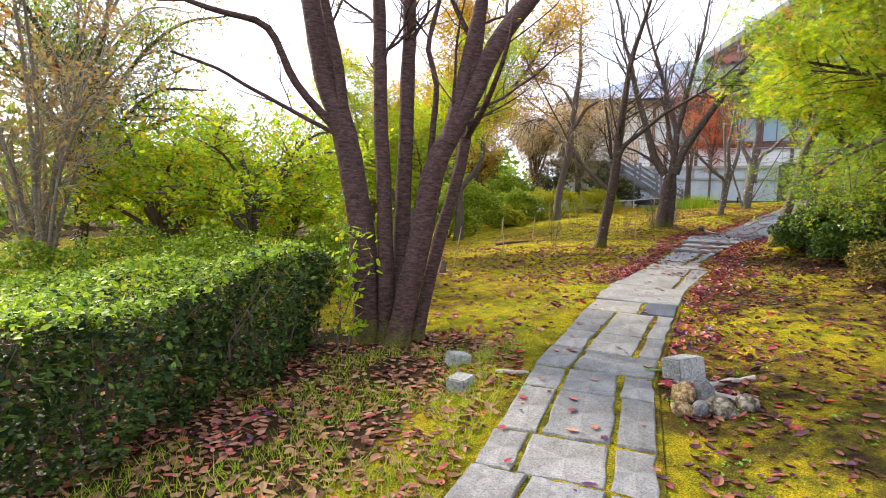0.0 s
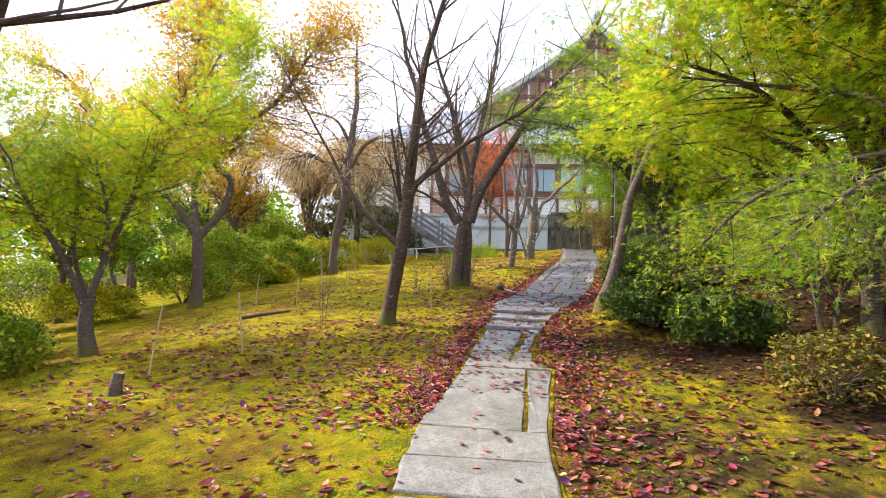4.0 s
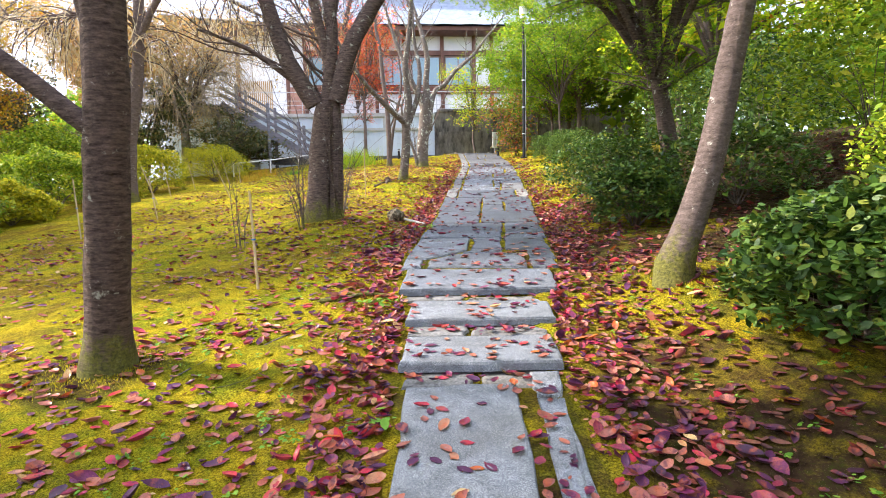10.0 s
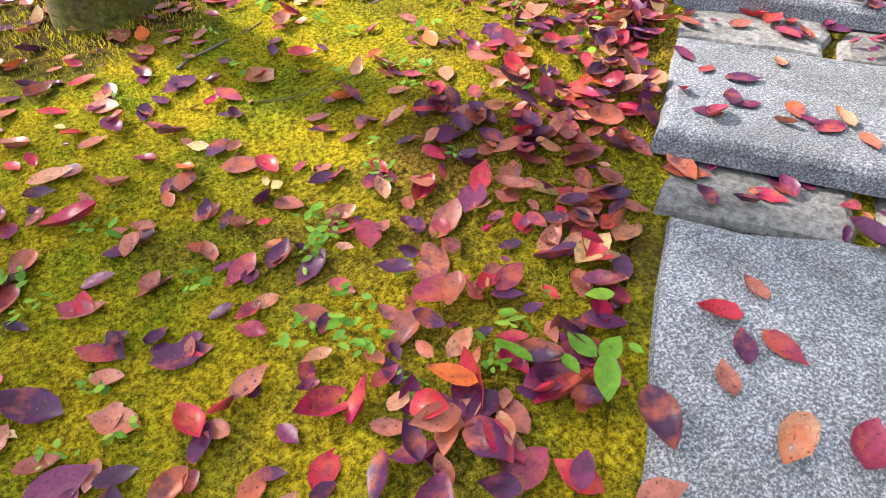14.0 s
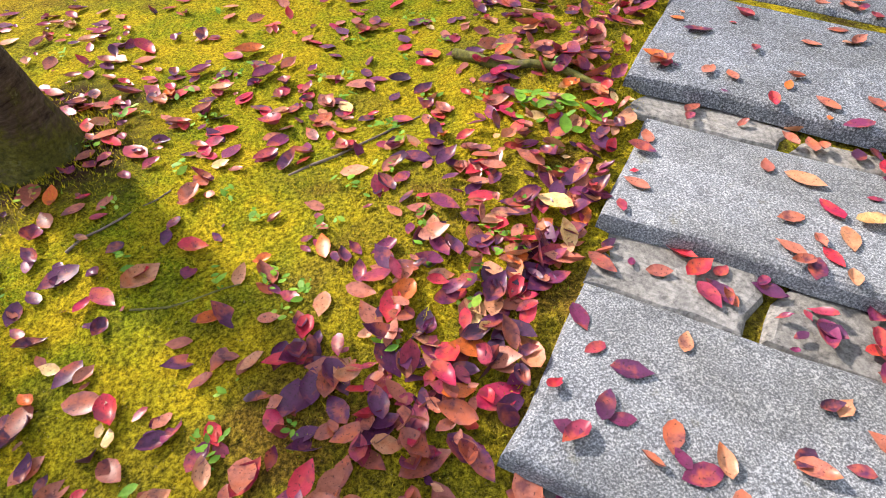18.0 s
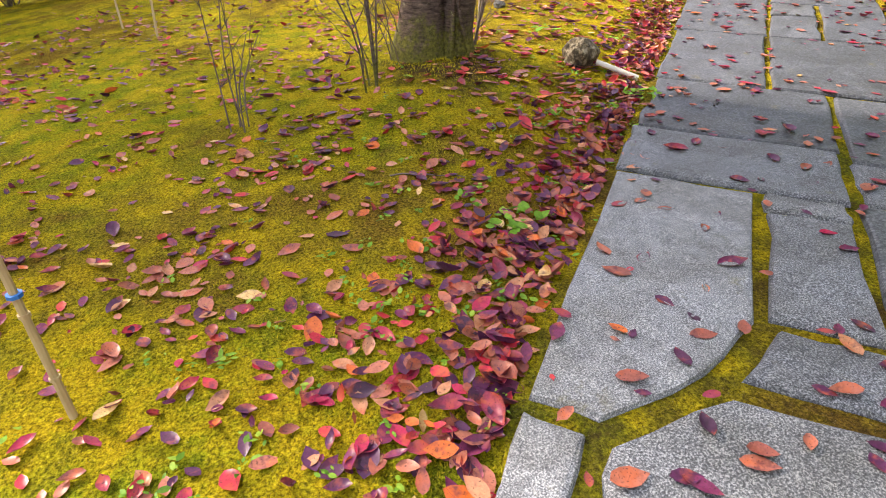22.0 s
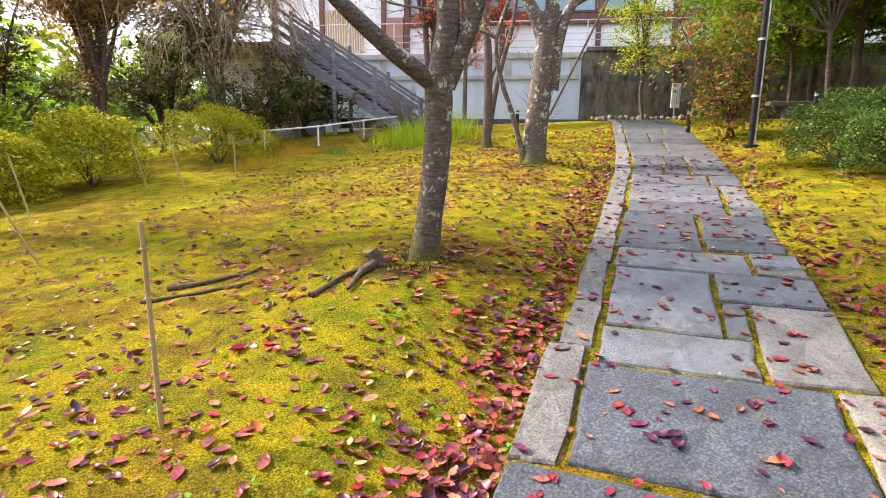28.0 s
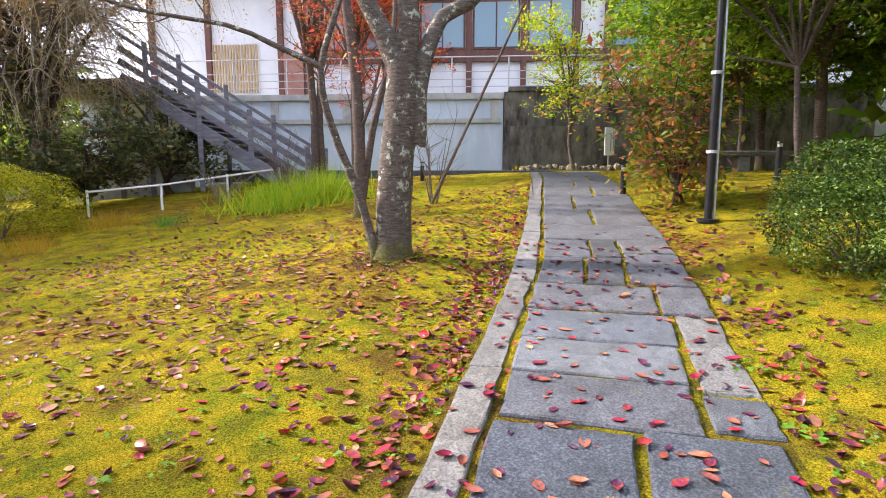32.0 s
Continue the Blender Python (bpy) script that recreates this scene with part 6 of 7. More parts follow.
tagged(terrace, "paved terrace behind the retaining wall", "terrace", kind="structure")

rail = thing("railing", "thin grey metal railing of three bars on the wall", "railing")
for s in np.arange(-14.0, 11, 1.96):
    part("post", rod(at_wall(s + 0.34, -0.2, 6.55), at_wall(s + 0.34, -0.2, 7.86), 0.028), METAL, rail)
for z in (7.85, 7.36, 7.10, 6.85):
    part("bar", rod(at_wall(-14, -0.2, z), at_wall(11.9, -0.2, z), 0.022 if z > 7.8 else 0.014), METAL, rail)

stairs = thing("wooden_stairs", "weathered grey timber staircase with plank rails beside the wall", "stairs")
for o, extra in ((4.1, 0.0), (2.3, 0.0)):
    part("stringer", beam(at_wall(-6.2, o, 3.45), at_wall(-11.2, o, 6.60), 0.09, 0.36), GREYWOOD, stairs)
    for up in (0.42, 0.78):
        part("rail_plank", beam(at_wall(-6.0, o, 3.45 + up), at_wall(-11.2, o, 6.68 + up), 0.05, 0.17), GREYWOOD, stairs)
    part("handrail", beam(at_wall(-5.7, o, 4.42), at_wall(-11.2, o, 7.86), 0.11, 0.10), GREYWOOD, stairs)
    for s in (-5.75, -7.4, -8.9, -10.4):
        z = 3.5 + (-5.75 - s) * 0.63
        part("post", beam(at_wall(s, o, min(z, 3.2) if s < -8 else z - 0.35), at_wall(s, o, z + 1.15), 0.14, 0.14), GREYWOOD, stairs)
for i in range(17):
    s, z = -6.35 - i * 0.29, 3.62 + i * 0.183
    part("tread", beam(at_wall(s, 2.34, z), at_wall(s, 4.06, z), 0.27, 0.05, 0.004), GREYWOOD, stairs)
deck = thing("wooden_deck", "raised timber landing at the head of the stairs", "deck")
part("boards", wall_box(-15.5, -11.2, 0.15, 4.2, 6.48, 6.58), GREYWOOD, deck)
for s, o in ((-15.3, 4.0), (-11.4, 4.0), (-15.3, 1.5), (-11.4, 1.5)):
    part("post", beam(at_wall(s, o, 2.4), at_wall(s, o, 6.48), 0.15, 0.15), GREYWOOD, deck)
under = part("concrete_base", wall_box(-13.5, -9.6, 3.2, 3.5, 2.4, 4.4, 0.02), COPING, None)
tagged(under, "low pale concrete block wall in the shade under the stairs", "wall", kind="structure")

# ---- the hall on the terrace ----
hall = thing("hall", "white-plastered hall with red-brown timber frame, broad windows and blue-grey tiled roofs", "building")
part("wall", wall_box(-14.5, 14, -12, -3.15, 6.52, 12.0), PLASTER, hall)
for s in (-14.4, -12.0, -9.0, -7.9, -5.7, -3.5, -1.42, 0.71, 2.75, 3.9, 6.2, 8.6, 11.0, 13.8):
    part("pillar", wall_box(s - 0.11, s + 0.11, -3.147, -2.95, 6.52, 11.9, 0.01), REDWOOD, hall)
for z0, z1 in ((8.18, 8.62), (10.55, 10.85), (6.53, 6.72)):
    part("beam", wall_box(-7.78, 13.9, -3.148, -2.98, z0, z1, 0.01), REDWOOD, hall)
for s0, s1 in ((-7.75, -5.85), (-5.55, -3.65), (-3.35, -1.57), (-1.27, 0.56), (0.86, 2.6), (4.05, 6.05), (6.35, 8.45), (8.75, 10.85)):
    w = part("window", wall_box(s0, s1, -3.145, -3.06, 8.66, 10.5), REDWOOD, hall)
    part("pane", wall_box(s0 + 0.07, (s0 + s1) / 2 - 0.03, -3.07, -3.03, 8.74, 10.42), GLASS, w)
    part("pane", wall_box((s0 + s1) / 2 + 0.03, s1 - 0.07, -3.07, -3.03, 8.74, 10.42), GLASS, w)
part("terracotta_panel", wall_box(-8.87, -8.05, -3.146, -2.92, 6.53, 8.6, 0.01), BRICKRED, hall, "terracotta-coloured panel")
lat = part("lattice_screen", wall_box(-11.9, -9.95, -3.14, -3.08, 7.1, 9.0), PLASTER, hall)
for s in np.arange(-11.85, -9.95, 0.12):
    part("slat", wall_box(s, s + 0.06, -3.07, -3.03, 7.1, 9.0), LATTICE, lat)


def roof(name, s0, s1, o0, o1, z0, z1, ridge_half, rise=0.0, sag=0.35):
    """A hipped roof with curved slopes and tile courses."""
    bm = bmesh.new()
    rows, cols = 14, 40
    sm, om = (s0 + s1) / 2, (o0 + o1) / 2
    grid = []
    for side in range(4):
        g = []
        for i in range(rows + 1):
            t = i / rows
            h = z0 + (z1 - z0) * (t ** (1 + sag))
            e = 1 - t
            hs, ho = (s1 - s0) / 2 * e + ridge_half * t, (o0 - o1) / 2 * e
            row = []
            for j in range(cols + 1):
                k = j / cols * 2 - 1
                lift = rise * abs(k) ** 4 * e
                tile = 0.035 * (j % 2) + 0.02 * (i % 2)
                s, o = ((sm + k * hs, om + ho), (sm + hs, om - k * ho), (sm - k * hs, om - ho), (sm - hs, om + k * ho))[side]
                row.append(bm.verts.new(at_wall(s, o, h + lift + tile)))
            g.append(row)
        grid.append(g)
        for i in range(rows):
            for j in range(cols):
                bm.faces.new((g[i][j], g[i][j + 1], g[i + 1][j + 1], g[i + 1][j]))
    bmesh.ops.recalc_face_normals(bm, faces=bm.faces)
    return part(name, bm, TILE, hall, "blue-grey tiled hipped roof")


roof("lower_roof", -16, 16, -1.3, -14, 12.0, 16.4, 8.0, 0.5, 0.15)
part("eave", wall_box(-15.7, 15.7, -13.7, -1.6, 11.75, 11.97), REDWOOD, hall)


def gable_curve(k):
    """Across and up on the gable's slope, k from -1 at one eave to 1 at the other."""
    return 3.7 + 9.6 * k, 22.9 - 6.9 * abs(k) ** 0.82


bm = bmesh.new()
front = [bm.verts.new(at_wall(gable_curve(k)[0] * 0.96 + 0.15, -6.0, gable_curve(k)[1] - 0.35)) for k in np.linspace(-1, 1, 25)]
bm.faces.new(front)
part("gable_wall", bm, BRICKRED, hall, "red-brown gable face")
for z0 in (16.9, 18.3, 19.7, 21.0):
    half = 9.2 * ((22.5 - z0) / 6.9) ** (1 / 0.82)
    part("gable_beam", wall_box(3.7 - half, 3.7 + half, -6.0, -5.85, z0, z0 + 0.28), REDWOOD, hall)
for s in np.arange(-4.3, 12, 0.9):
    top = 22.3 - 6.9 * (abs(s - 3.7) / 9.6) ** 0.82
    part("gable_strut", wall_box(s - 0.07, s + 0.07, -5.995, -5.9, 16.3, top), REDWOOD if round(s * 10) % 2 else PLASTER, hall)
for side in (-1, 1):
    bm, vb = bmesh.new(), bmesh.new()
    rows = []
    for i, k in enumerate(np.linspace(0, 1, 17)):
        s, z = gable_curve(side * k)
        rows.append([bm.verts.new(at_wall(s, o, z + 0.05 * (j % 2))) for j, o in enumerate(np.linspace(-4.9, -15.0, 41))])
    for i in range(16):
        for j in range(40):
            bm.faces.new((rows[i][j], rows[i + 1][j], rows[i + 1][j + 1], rows[i][j + 1]))
    bmesh.ops.recalc_face_normals(bm, faces=bm.faces)
    part("upper_roof", bm, TILE, hall, "blue-grey tiled gable roof")
    strips = []
    for k in np.linspace(0, 1, 17):
        s, z = gable_curve(side * k)
        strips.append([vb.verts.new(at_wall(s, o, z - d)) for o, d in ((-4.88, 0.0), (-4.88, 0.5), (-5.1, 0.5))])
    for a0, a1 in zip(strips[:-1], strips[1:]):
        for j in (0, 1):
            vb.faces.new((a0[j], a0[j + 1], a1[j + 1], a1[j]))
    bmesh.ops.recalc_face_normals(vb, faces=vb.faces)
    part("verge_board", vb, COPING, hall, "pale verge board along the gable")
part("ridge", wall_box(3.4, 4.0, -15.0, -4.8, 22.75, 23.4, 0.05), TILE, hall)


# ---- lamp post, bollards, sign ----
def ground_at(x, y):
    return float(ground_z(x, y))


def lamp_post(x, y):
    z = ground_at(x, y)
    top = thing("lamp_post", "tall thin black lamp post with a pale conduit beside the path", "lamp post", (x, y, z))
    part("pole", rod((0, 0, -0.1), (0.02, 0.03, 5.2), 0.052, 0.042, 12), BLACK, top)
    part("conduit", rod((0.075, -0.03, 0.02), (0.09, 0.0, 4.6), 0.016, None, 8), METAL, top, "pale metal conduit")
    part("base_plate", rod((0, 0, 0.0), (0, 0, 0.04), 0.14, None, 16), BLACK, top)
    for h in (0.9, 1.9, 2.9):
        part("strap", rod((0.01, 0.01, h), (0.01, 0.01, h + 0.04), 0.075, None, 12), METAL, top)
    part("lantern", rod((0.02, 0.03, 5.2), (0.02, 0.03, 5.6), 0.12, 0.16, 12), WHITE, top)
    return top


lamp_post(19.1, 27.45)


def bollard(x, y, h=0.55):
    z = ground_at(x, y)
    top = thing("bollard_light", "short black cylindrical bollard light beside the path", "bollard", (x, y, z), "path bollards")
    part("post", rod((0, 0, -0.05), (0, 0, h - 0.1), 0.055, None, 14), BLACK, top)
    part("lens", rod((0, 0, h - 0.1), (0, 0, h - 0.04), 0.045, None, 14), METAL, top)
    part("cap", rod((0, 0, h - 0.04), (0, 0, h), 0.06, 0.05, 14), BLACK, top)


bollard(20.1, 30.2)
bollard(18.6, 36.2, 0.5)
bollard(22.6, 29.0, 0.7)

sign = thing("notice_board", "small white upright notice board with columns of grey writing", "sign", tuple(at_wall(3.32, 1.0, 3.95)))
sp = at_wall(3.32, 1.0, 3.95)
part("board", beam(at_wall(3.32, 1.0, 4.45) - sp, at_wall(3.32, 1.0, 5.34) - sp, 0.40, 0.03, 0.004), WHITE, sign)
part("stake", beam(at_wall(3.32, 0.96, 3.7) - sp, at_wall(3.32, 0.96, 4.6) - sp, 0.06, 0.04, 0.004), GREYWOOD, sign)
for k in range(4):
    q = -0.13 + 0.085 * k
    part("text_column", beam(at_wall(3.32 + q, 1.022, 4.58) - sp, at_wall(3.32 + q, 1.022, 5.22 - 0.05 * (k % 3)) - sp, 0.028, 0.006, 0), TILE, sign, "column of small grey characters")


# ---- stones ----
def stone(label, x, y, sx, sy, sz, seed, mat=ROCK, name="stone", turn=0.0, block=False, up=0.0, group=""):
    r = np.random.default_rng(seed)
    bm = bmesh.new()
    if block:
        bmesh.ops.create_cube(bm, size=1.0)
        bmesh.ops.bevel(bm, geom=bm.edges[:], offset=0.06, segments=2, affect="EDGES")
        amp = 0.02
    else:
        bmesh.ops.create_icosphere(bm, subdivisions=3, radius=0.5)
        amp = 0.16
    for v in bm.verts:
        d = v.co.normalized()
        k = noise.noise(d * 1.6 + Vector((seed, 0, 0))) * 2 + noise.noise(d * 4 + Vector((0, seed, 0)))
        v.co *= 1 + amp * k
        if not block:
            v.co = Vector([math.copysign(abs(c) ** 0.8, c) * 0.9 for c in v.co])
    bmesh.ops.transform(bm, matrix=Matrix.Diagonal((sx, sy, sz, 1)), verts=bm.verts)
    me = bpy.data.meshes.new(name)
    bm.to_mesh(me)
    bm.free()
    ob = put(new(name, me), mat)
    ob.location = (x, y, ground_at(x, y) + sz * 0.32 + up)
    ob.rotation_euler = (r.normal(0, 0.12), r.normal(0, 0.12), turn)
    return tagged(ob, label, "stone", group)


stone("pale broken concrete block on the dry leaves", 0.22, 5.78, 0.22, 0.17, 0.14, 1, GRANITE_PALE, "concrete_block", 0.5, True)
stone("pale broken concrete block tilted on the dry leaves", 0.22, 5.0, 0.24, 0.18, 0.13, 2, GRANITE_PALE, "concrete_block", 1.1, True)
for i, (label, x, y, a, b, c, mat, square) in enumerate((
        ("grey square-cut stone block at the path's edge", 2.27, 5.17, 0.34, 0.26, 0.25, GRANITE_PALE, True),
        ("ochre rounded rock beside the path", 2.04, 4.64, 0.21, 0.19, 0.20, ROCK_OCHRE, False),
        ("whitish upright rock among tan ones", 2.21, 4.64, 0.18, 0.16, 0.22, PALE, False),
        ("large tan angular rock beside the path", 2.23, 4.36, 0.24, 0.20, 0.15, ROCK, False),
        ("ochre rounded rock beside the path", 1.94, 4.40, 0.18, 0.15, 0.12, ROCK_OCHRE, False),
        ("small pale rock among tan ones", 2.08, 4.39, 0.14, 0.13, 0.14, PALE, False),
        ("tan rounded rock half sunk in leaves", 2.44, 4.39, 0.18, 0.16, 0.13, ROCK, False))):
    stone(label, x, y, a * 0.9, b * 0.9, c, 10 + i, mat, "rock", 0.35 + i * 0.7, square, group="rocks beside the path")
stone("mossy grey boulder on the lawn beside a plastic pipe", 8.57, 18.98, 0.25, 0.22, 0.24, 30, ROCK_DARK, "boulder", 0.4)
stone("small pale stone on the moss", 8.6, 21.0, 0.12, 0.1, 0.08, 32, PALE, "stone", 0.2)
stone("small white stone on the moss", 17.0, 25.4, 0.12, 0.08, 0.07, 33, PALE, "stone", 0.9)
for i in range(16):
    q = at_wall(0.5 + i * 0.21, 1.6 + 0.1 * math.sin(i), 0)
    stone("tan stone edging the bed before the wall", q.x, q.y, 0.22, 0.2, 0.18 + 0.04 * (i % 3), 40 + i, ROCK, "edging_stone", i, group="bed edging")
moss_bed = part("planting_bed", wall_box(0.2, 4.6, 0.5, 1.6, 3.6, 4.12, 0.1), MOSS, None)
tagged(moss_bed, "raised mossy planting bed at the foot of the stained wall", "bed", kind="structure")
strip = part("cross_path", wall_box(-9.0, 3.0, 1.7, 3.2, 3.6, 3.965), SLATE, None)
tagged(strip, "grey stone path running along the foot of the wall", "pavement", kind="structure")

# white ribbed pipe and sticks
pipe = thing("drain_pipe", "broken length of white corrugated plastic pipe by the boulder", "pipe", (8.66, 18.87, ground_at(8.66, 18.87) + 0.03))
a, b = Vector((0, 0, 0.05)), Vector((0.26, -0.20, ground_at(8.92, 18.67) - ground_at(8.66, 18.87) + 0.005))
part("pipe", rod(a, b, 0.018, None, 14), PLASTIC, pipe)
for k in range(22):
    q = a.lerp(b, (k + 0.5) / 22)
    part("rib", rod(q, q + (b - a).normalized() * 0.006, 0.021, None, 14), PLASTIC, pipe)
for label, x, y, L, t, rr_, mat in (("pale cut branch lying on the leaves", 2.61, 4.96, 0.40, -0.04, 0.03, PALE_WOOD), ("short pale stick among the rocks", 2.40, 4.63, 0.21, -1.00, 0.03, PALE_WOOD), ("pale stick lying against the path edge", 0.71, 5.27, 0.31, -0.05, 0.022, PALE_WOOD),
                                    ("weathered grey root lying on the moss beside the step", 6.0, 15.1, 0.66, -0.78, 0.022, BARK_GREY), ("thin dead twig on the moss", 5.35, 14.9, 0.5, 0.35, 0.006, TWIG), ("thin dead twig on the moss", 4.85, 14.35, 0.3, 0.1, 0.004, BARK_PALE), ("thin dead twig on the moss", 4.6, 14.7, 0.35, 0.7, 0.005, TWIG), ("thin dead twig on the moss", 7.0, 17.5, 0.4, -0.3, 0.005, TWIG), ("fallen rotten log on the moss", 9.75, 24.5, 0.8, 0.15, 0.026, LOGWOOD), ("weathered root on the moss", 10.75, 23.5, 0.7, 0.6, 0.026, LOGWOOD),
                                    ("curved dead branch on the lawn", 9.62, 24.2, 0.9, -0.1, 0.02, LOGWOOD), ("dark fallen branch on the lawn", 2.3, 18.6, 1.1, 0.15, 0.05, LOGWOOD)):
    z = ground_at(x, y)
    rr2 = np.random.default_rng(int(x * 100))
    n = 7
    pts = np.array([(L * (k / (n - 1) - 0.5), rr2.normal(0, L * 0.03), rr2.normal(0, 0.004)) for k in range(n)])
    c, s_ = math.cos(t), math.sin(t)
    pts = np.column_stack([pts[:, 0] * c - pts[:, 1] * s_, pts[:, 0] * s_ + pts[:, 1] * c, pts[:, 2]])
    pts[:, 2] += ground_z(x + pts[:, 0], y + pts[:, 1]) - z + rr_ * 0.7
    p, rd = smooth_line(pts, np.linspace(rr_, rr_ * (0.85 if mat is PALE_WOOD else 0.5), n), 0.05)
    v, f = tubes([(p, rd)], 7, 0.08, rr2)
    ob = raw("fallen_branch", v, f, mat, None, True)
    ob.location = (x, y, z)
    tagged(ob, label, "branch")

# stumps
for label, x, y, h, rd, ln in (("weathered cut stump on the lawn", 0.02, 12.85, 0.26, 0.075, 0.08), ("hollow old stump beside the lichen-spotted cherry", 11.08, 23.72, 0.10, 0.075, -0.1)):
    z = ground_at(x, y)
    p, q = smooth_line([(0, 0, -0.1), (ln * 0.3, 0, h * 0.5), (ln * 0.6, 0.02, h)], [rd * 1.5, rd, rd * 0.9], 0.05)
    v, f = tubes([(p, q)] + [(np.array([(0, 0, 0.02), (-0.2, -0.25, 0.0), (-0.35, -0.5, -0.06)]), np.array([rd * 0.6, rd * 0.4, rd * 0.15]))] * (ln < 0), 10, 0.08)
    top = thing("tree_stump", label, "stump", (x, y, z))
    raw("stump", v, f, LOGWOOD, top, True)
    part("cut_face", rod((p[-1][0], p[-1][1], h - 0.01), (p[-1][0], p[-1][1], h + 0.004), q[-1] * 0.97, None, 10), BARK_PALE, top)


# ---- bamboo stakes ----
def stake(x, y, h, lean=(0.0, 0.0), tie=True, sapling=False, rad=0.014):
    z = ground_at(x, y)
    top = thing("bamboo_stake", "thin dry bamboo stake in the lawn" + (" with a blue tie" if tie else ""), "stake", (x, y, z), "bamboo stakes")
    a, b = Vector((0, 0, -0.1)), Vector((lean[0], lean[1], h))
    part("cane", rod(a, b, rad, rad * 0.8, 8), BAMBOO, top)
    k = 0.25
    while k < 0.95:
        q = a.lerp(b, k)
        part("node", rod(q, q + (b - a).normalized() * 0.012, rad * 1.25, None, 8), BAMBOO, top)
        k += 0.22 / h
    if tie:
        q = a.lerp(b, 0.55)
        part("tie", rod(q, q + Vector((0, 0, 0.012)), rad * 1.6, None, 8), BLUE, top, "blue plastic tie")


for x, y, h, lx, ly, tie in ((5.55, 16.36, 0.95, -0.03, 0.02, True), (9.57, 22.03, 1.05, 0.0, 0.0, False), (8.15, 32.4, 0.9, -0.2, 0.0, False), (4.35, 23.2, 1.1, -0.05, 0.1, True), (4.9, 22.3, 0.8, 0.05, 0.0, False),
                             (2.2, 21.4, 0.9, 0.08, 0.0, False), (3.0, 19.0, 0.8, 0.05, 0.05, False), (9.0, 31.0, 1.1, -0.25, 0.1, False), (6.9, 29.5, 1.0, -0.2, 0.0, False), (1.6, 14.4, 0.95, -0.1, 0.0, False), (0.3, 13.8, 1.0, 0.15, 0.0, True), (9.9, 33.2, 0.8, 0.0, 0.1, False), (6.28, 27.65, 1.0, -0.35, 0.0, False), (7.88, 26.39, 1.05, -0.45, 0.0, False), (5.81, 24.47, 0.9, -0.1, 0.1, True)):
    stake(x, y, h, (lx, ly), tie)

# low white rail by the stairs
fence = thing("low_rail", "low white wooden rail on short posts before the stairs", "fence")
FP = [(10.75, 37.4), (12.3, 37.0), (13.8, 37.5), (15.2, 38.2)]
for x, y in FP:
    z = ground_at(x, y)
    part("post", rod((x, y, z - 0.1), (x, y, z + 0.62), 0.028, None, 8), WHITE, fence)
for (x0, y0), (x1, y1) in zip(FP[:-1], FP[1:]):
    part("bar", rod((x0, y0, ground_at(x0, y0) + 0.58), (x1, y1, ground_at(x1, y1) + 0.58), 0.024, None, 8), WHITE, fence)


# ---- tufts, shoots and saplings ----
def tuft(label, x, y, n, spread, h, mat, seed, width=0.012, lean=0.45, name="grass_clump"):
    r = np.random.default_rng(seed)
    ob = blades(name, x + r.normal(0, spread, n), y + r.normal(0, spread, n), h, width, mat, label, seed, lean, 2, kind="", category="grass")
    return ob


r = np.random.default_rng(150)
a = r.uniform(0, 2 * math.pi, 2400)
d = 0.16 + np.abs(r.normal(0, 0.13, 2400))
which = r.integers(0, 5, 2400)
cx, cy = np.array([4.15, 7.45, 11.43, 14.92, 7.85])[which], np.array([15.15, 19.3, 23.72, 28.22, 13.42])[which]
blades("moss", cx + np.cos(a) * d, cy + np.sin(a) * d, 0.024, 0.007, MOSSTUFT, "thick moss round the feet of the trees", 149, 0.4, 4, category="moss")
tuft("tall clump of bright green blades before the stairs", 15.5, 35.0, 420, 0.45, 0.75, GRASS_TALL, 151, 0.03)
tuft("tall clump of bright green blades before the stairs", 14.5, 34.6, 320, 0.4, 0.6, GRASS_TALL, 152, 0.03)
tuft("low yellow-brown plant on the lawn", 11.4, 35.2, 160, 0.25, 0.4, YELLOW, 153)
tuft("low yellow-brown plant on the lawn", 10.4, 33.5, 140, 0.22, 0.35, YELLOW, 154)
tuft("low green plant with spreading leaves in the moss", 12.5, 34.4, 90, 0.12, 0.25, WEED, 155)


def shoots(label, x, y, n, h, spread, seed, rad=0.008, mat=TWIG, name="tree_shoots", per=0.0, leaf_mat=None, lean=(0.0, 0.0)):
    r = np.random.default_rng(seed)
    z = ground_at(x, y)
    top = thing(name, label, "shoots", (x, y, z))
    lines = []
    for _ in range(n):
        a = r.uniform(0, 2 * math.pi)
        tip = np.array([lean[0] + math.cos(a) * spread * r.uniform(0.3, 1), lean[1] + math.sin(a) * spread * r.uniform(0.3, 1), h * r.uniform(0.55, 1.1)])
        b = np.array([math.cos(a) * 0.06, math.sin(a) * 0.06, -0.03])
        lines.append(smooth_line([b, b * 0.6 + tip * np.array([0.35, 0.35, 0.5]) + r.normal(0, 0.03, 3), tip], [rad, rad * 0.8, rad * 0.35], 0.15))
    fine = []
    for p, rd in lines:
        fine += sprouts(p, rd, 6, h * 0.36, r, 0.3, 0.25, 0.6, 4)
    for line in lines:
        v, f = tubes([line], 6)
        raw("stem", v, f, mat, top, True)
    v, f = tubes(fine, 4)
    tagged(raw("twigwork", v, f, mat, top, True), kind="stuff")
    if per:
        v, f = leaves_on(fine, per, 0.07, r)
        tagged(raw("leafage", v, f, leaf_mat, top), kind="stuff")


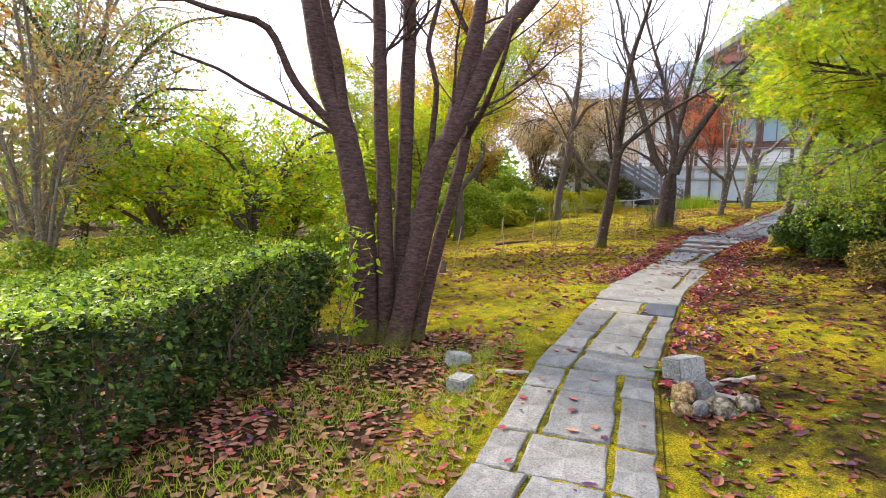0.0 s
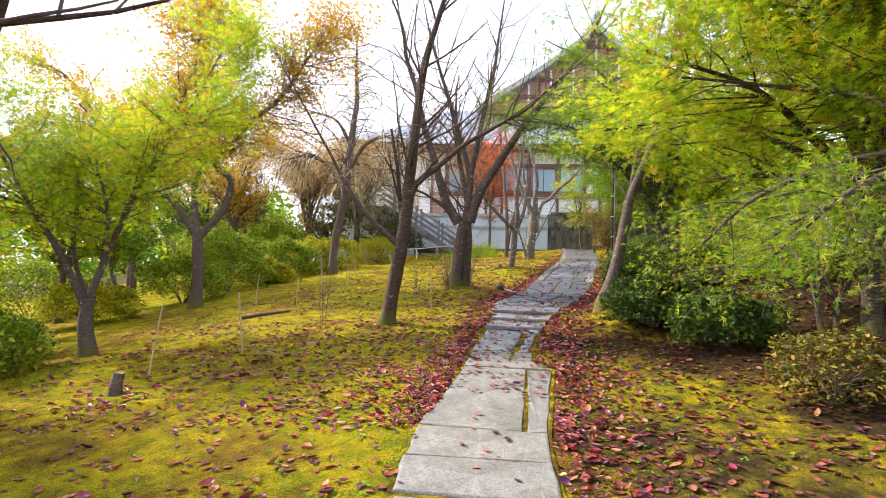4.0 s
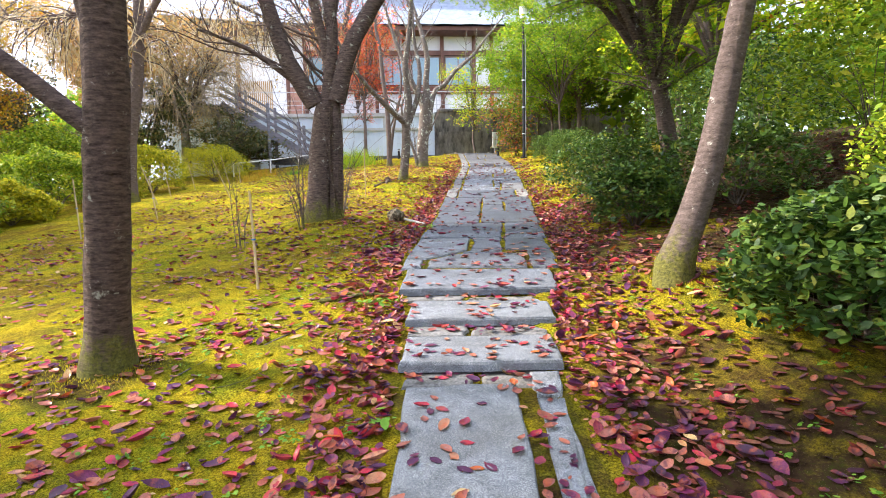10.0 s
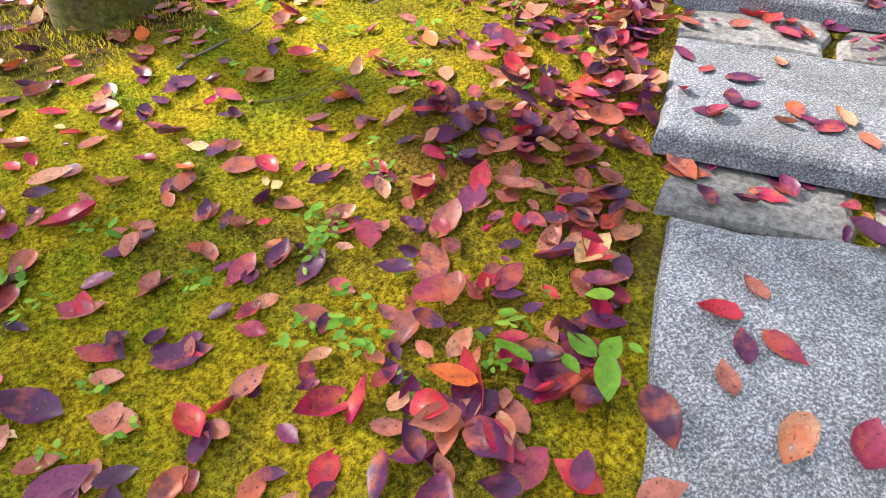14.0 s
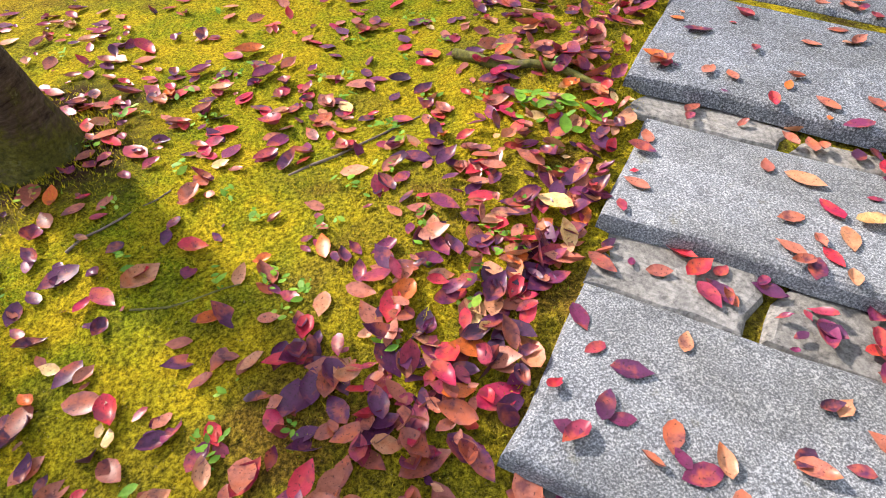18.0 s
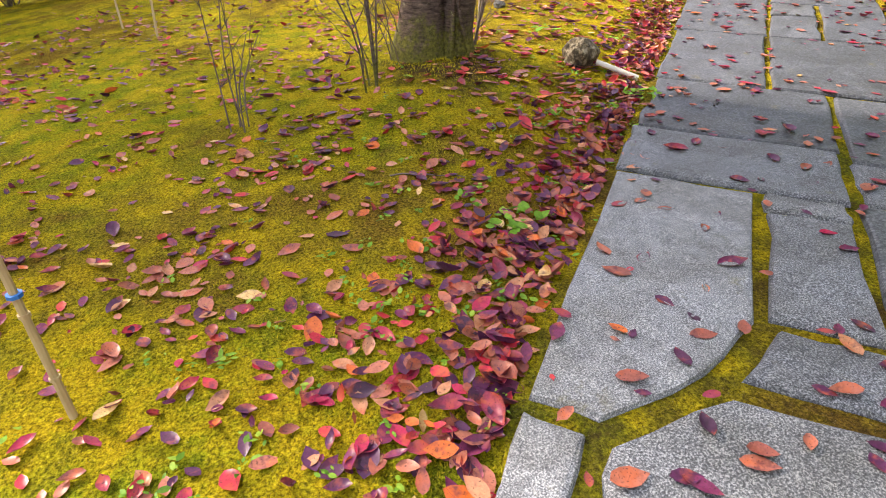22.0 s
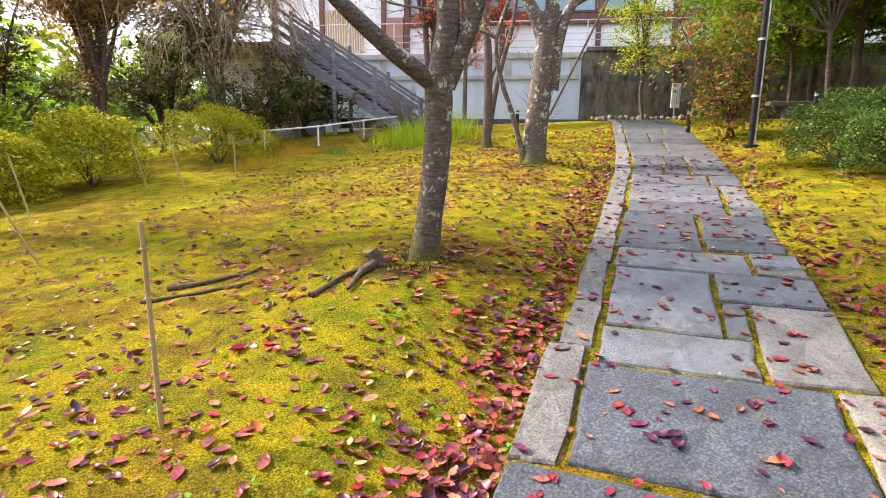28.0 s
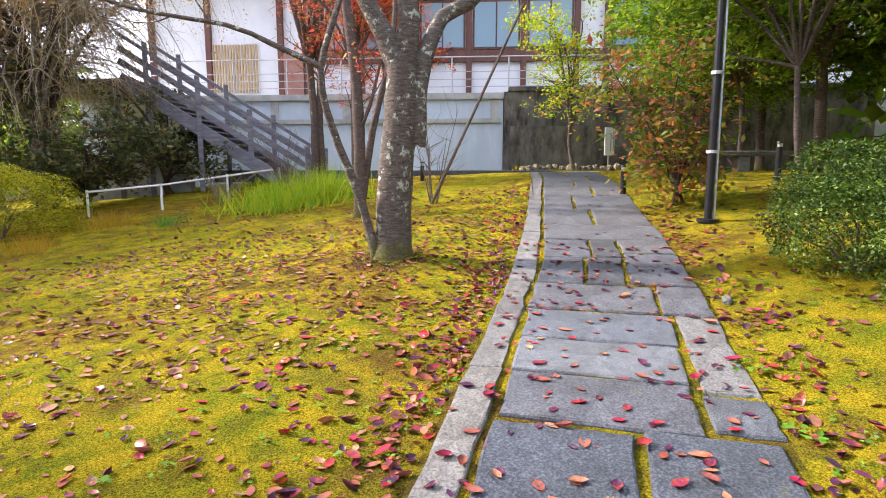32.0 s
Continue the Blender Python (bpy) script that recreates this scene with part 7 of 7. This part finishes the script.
shoots("thin bare shoots fanning out from the foot of the cherry", 7.82, 19.32, 7, 1.15, 0.30, 161, 0.006, TWIG, lean=(0.42, 0.25))
shoots("thin bare shoots beside the foot of the cherry", 7.2, 19.3, 5, 0.9, 0.35, 166, 0.005, TWIG, lean=(-0.35, -0.1))
shoots("bare young twiggy shoots in the lawn", 6.88, 18.75, 6, 1.25, 0.42, 162, 0.008, BARK_GREY, lean=(-0.25, 0.1))
shoots("bare twiggy shrub before the stairs", 15.2, 37.6, 26, 1.5, 0.9, 163)
shoots("tangle of bare pale branches on the rail", 13.6, 36.6, 12, 1.0, 1.2, 164, 0.012, BARK_PALE)
shoots("slim sapling tied to a leaning pole", 17.15, 32.1, 6, 2.0, 0.5, 165, 0.012)
shoots("thin bare sapling on the lawn", 3.2, 16.2, 4, 1.4, 0.3, 167, 0.006)
shoots("bare pink-brown shoots at the lawn's edge", 6.0, 18.6, 5, 0.9, 0.3, 168, 0.006)
long_shoot = thing("tree_shoot", "long bare shoot arching out from the foot of the cherry", "shoot", (7.85, 19.4, ground_at(7.85, 19.4)))
p, q = smooth_line(np.array([(7.85, 19.4, 1.9), (8.05, 19.9, 2.42), (8.35, 20.5, 2.92), (8.70, 21.05, 3.26), (9.0, 21.32, 3.46), (9.24, 21.46, 3.58)]) - np.array(long_shoot.location), [0.010, 0.009, 0.008, 0.006, 0.005, 0.003], 0.1)
v, f = tubes([(p, q)], 6, 0.05)
raw("stem", v, f, BARK_PALE, long_shoot, True)
v, f = tubes(sprouts(p, q, 10, 0.2, np.random.default_rng(170), 0.1, 0.3, 0.6, 4), 4)
tagged(raw("twigwork", v, f, BARK_PALE, long_shoot, True), kind="stuff")
pole = thing("leaning_pole", "grey pole leaning beside a sapling", "pole", (17.0, 32.0, ground_at(17.0, 32.0)))
part("pole", rod((0, 0, -0.1), (1.5, -0.85, 3.6), 0.03, 0.022, 8), BARK_GREY, pole)


# climbing vine on the old cherry
vr = np.random.default_rng(171)
vine = thing("vine", "yellow-green vine climbing up and hanging beside the old cherry trunk", "vine", (-1.1, 6.55, ground_at(-1.1, 6.55)))
lines = []
for k in range(5):
    q = [np.array([vr.normal(0, 0.05), vr.normal(0, 0.05), -0.03])]
    for i in range(9):
        q.append(q[-1] + np.array([vr.normal(0, 0.045), vr.normal(0.01, 0.045), 0.17]))
    lines.append((np.array(q), np.linspace(0.007, 0.003, 10)))
v, f = tubes(lines, 5)
tagged(raw("stem_work", v, f, TWIG, vine, True), kind="stuff")
v, f = leaves_on(lines, 30, 0.10, vr, 1.0, 0.06)
tagged(raw("foliage", v, f, MAPLE, vine), kind="stuff")


# small leafy weeds in the moss
def weed_plant(x, y, n, size, seed):
    r = np.random.default_rng(seed)
    z = ground_at(x, y)
    a, d = r.uniform(0, 2 * np.pi, n), np.sqrt(r.random(n)) * size * 2.2
    pos = np.stack([d * np.cos(a), d * np.sin(a), 0.025 + 0.5 * size * r.random(n)], -1)
    v, f = scatter(LEAF_A, LEAF_F, pos, turned(n, 0.35, size, 0.3, r))
    ob = raw("weed_plant", v, f, WEED)
    ob.location = (x, y, z)
    tagged(ob, "small bright green leafy weed growing in the moss", "weed", kind="stuff")


for k, (x, y, n, size) in enumerate(((5.99, 14.87, 16, 0.04), (6.09, 14.76, 14, 0.05), (7.26, 16.92, 16, 0.07), (7.12, 17.19, 10, 0.04), (8.76, 18.34, 18, 0.06), (7.98, 18.07, 16, 0.04), (8.40, 18.16, 16, 0.045), (8.52, 19.69, 12, 0.07),
                                     (5.20, 13.33, 9, 0.06), (4.83, 13.52, 12, 0.026), (4.97, 13.92, 12, 0.022), (4.72, 13.51, 12, 0.022), (4.53, 15.27, 10, 0.03), (10.93, 22.70, 14, 0.06), (15.60, 23.77, 16, 0.05), (4.80, 13.78, 16, 0.026),
                                     (5.15, 14.29, 12, 0.024), (5.74, 14.29, 14, 0.026), (4.85, 13.45, 14, 0.024), (9.2, 19.6, 12, 0.035), (16.0, 24.4, 14, 0.05), (2.05, 5.35, 14, 0.04), (1.95, 4.6, 16, 0.04), (0.75, 4.9, 14, 0.045))):
    weed_plant(x, y, n, size, 300 + k)

# low pale stone bench in the shade beyond the lamp post
bench = thing("stone_bench", "long low pale stone bench on two blocks under the maples", "bench", (25.3, 30.8, ground_at(25.3, 30.8)))
part("bench_seat", beam((-1.3, 0.75, 0.42), (1.3, -0.75, 0.42), 0.4, 0.12, 0.02), WARM, bench)
for k in (-0.8, 0.8):
    part("bench_block", beam((k - 0.12, -k * 0.577 + 0.07, 0.17), (k + 0.12, -k * 0.577 - 0.07, 0.17), 0.34, 0.38, 0.02), WARM, bench)
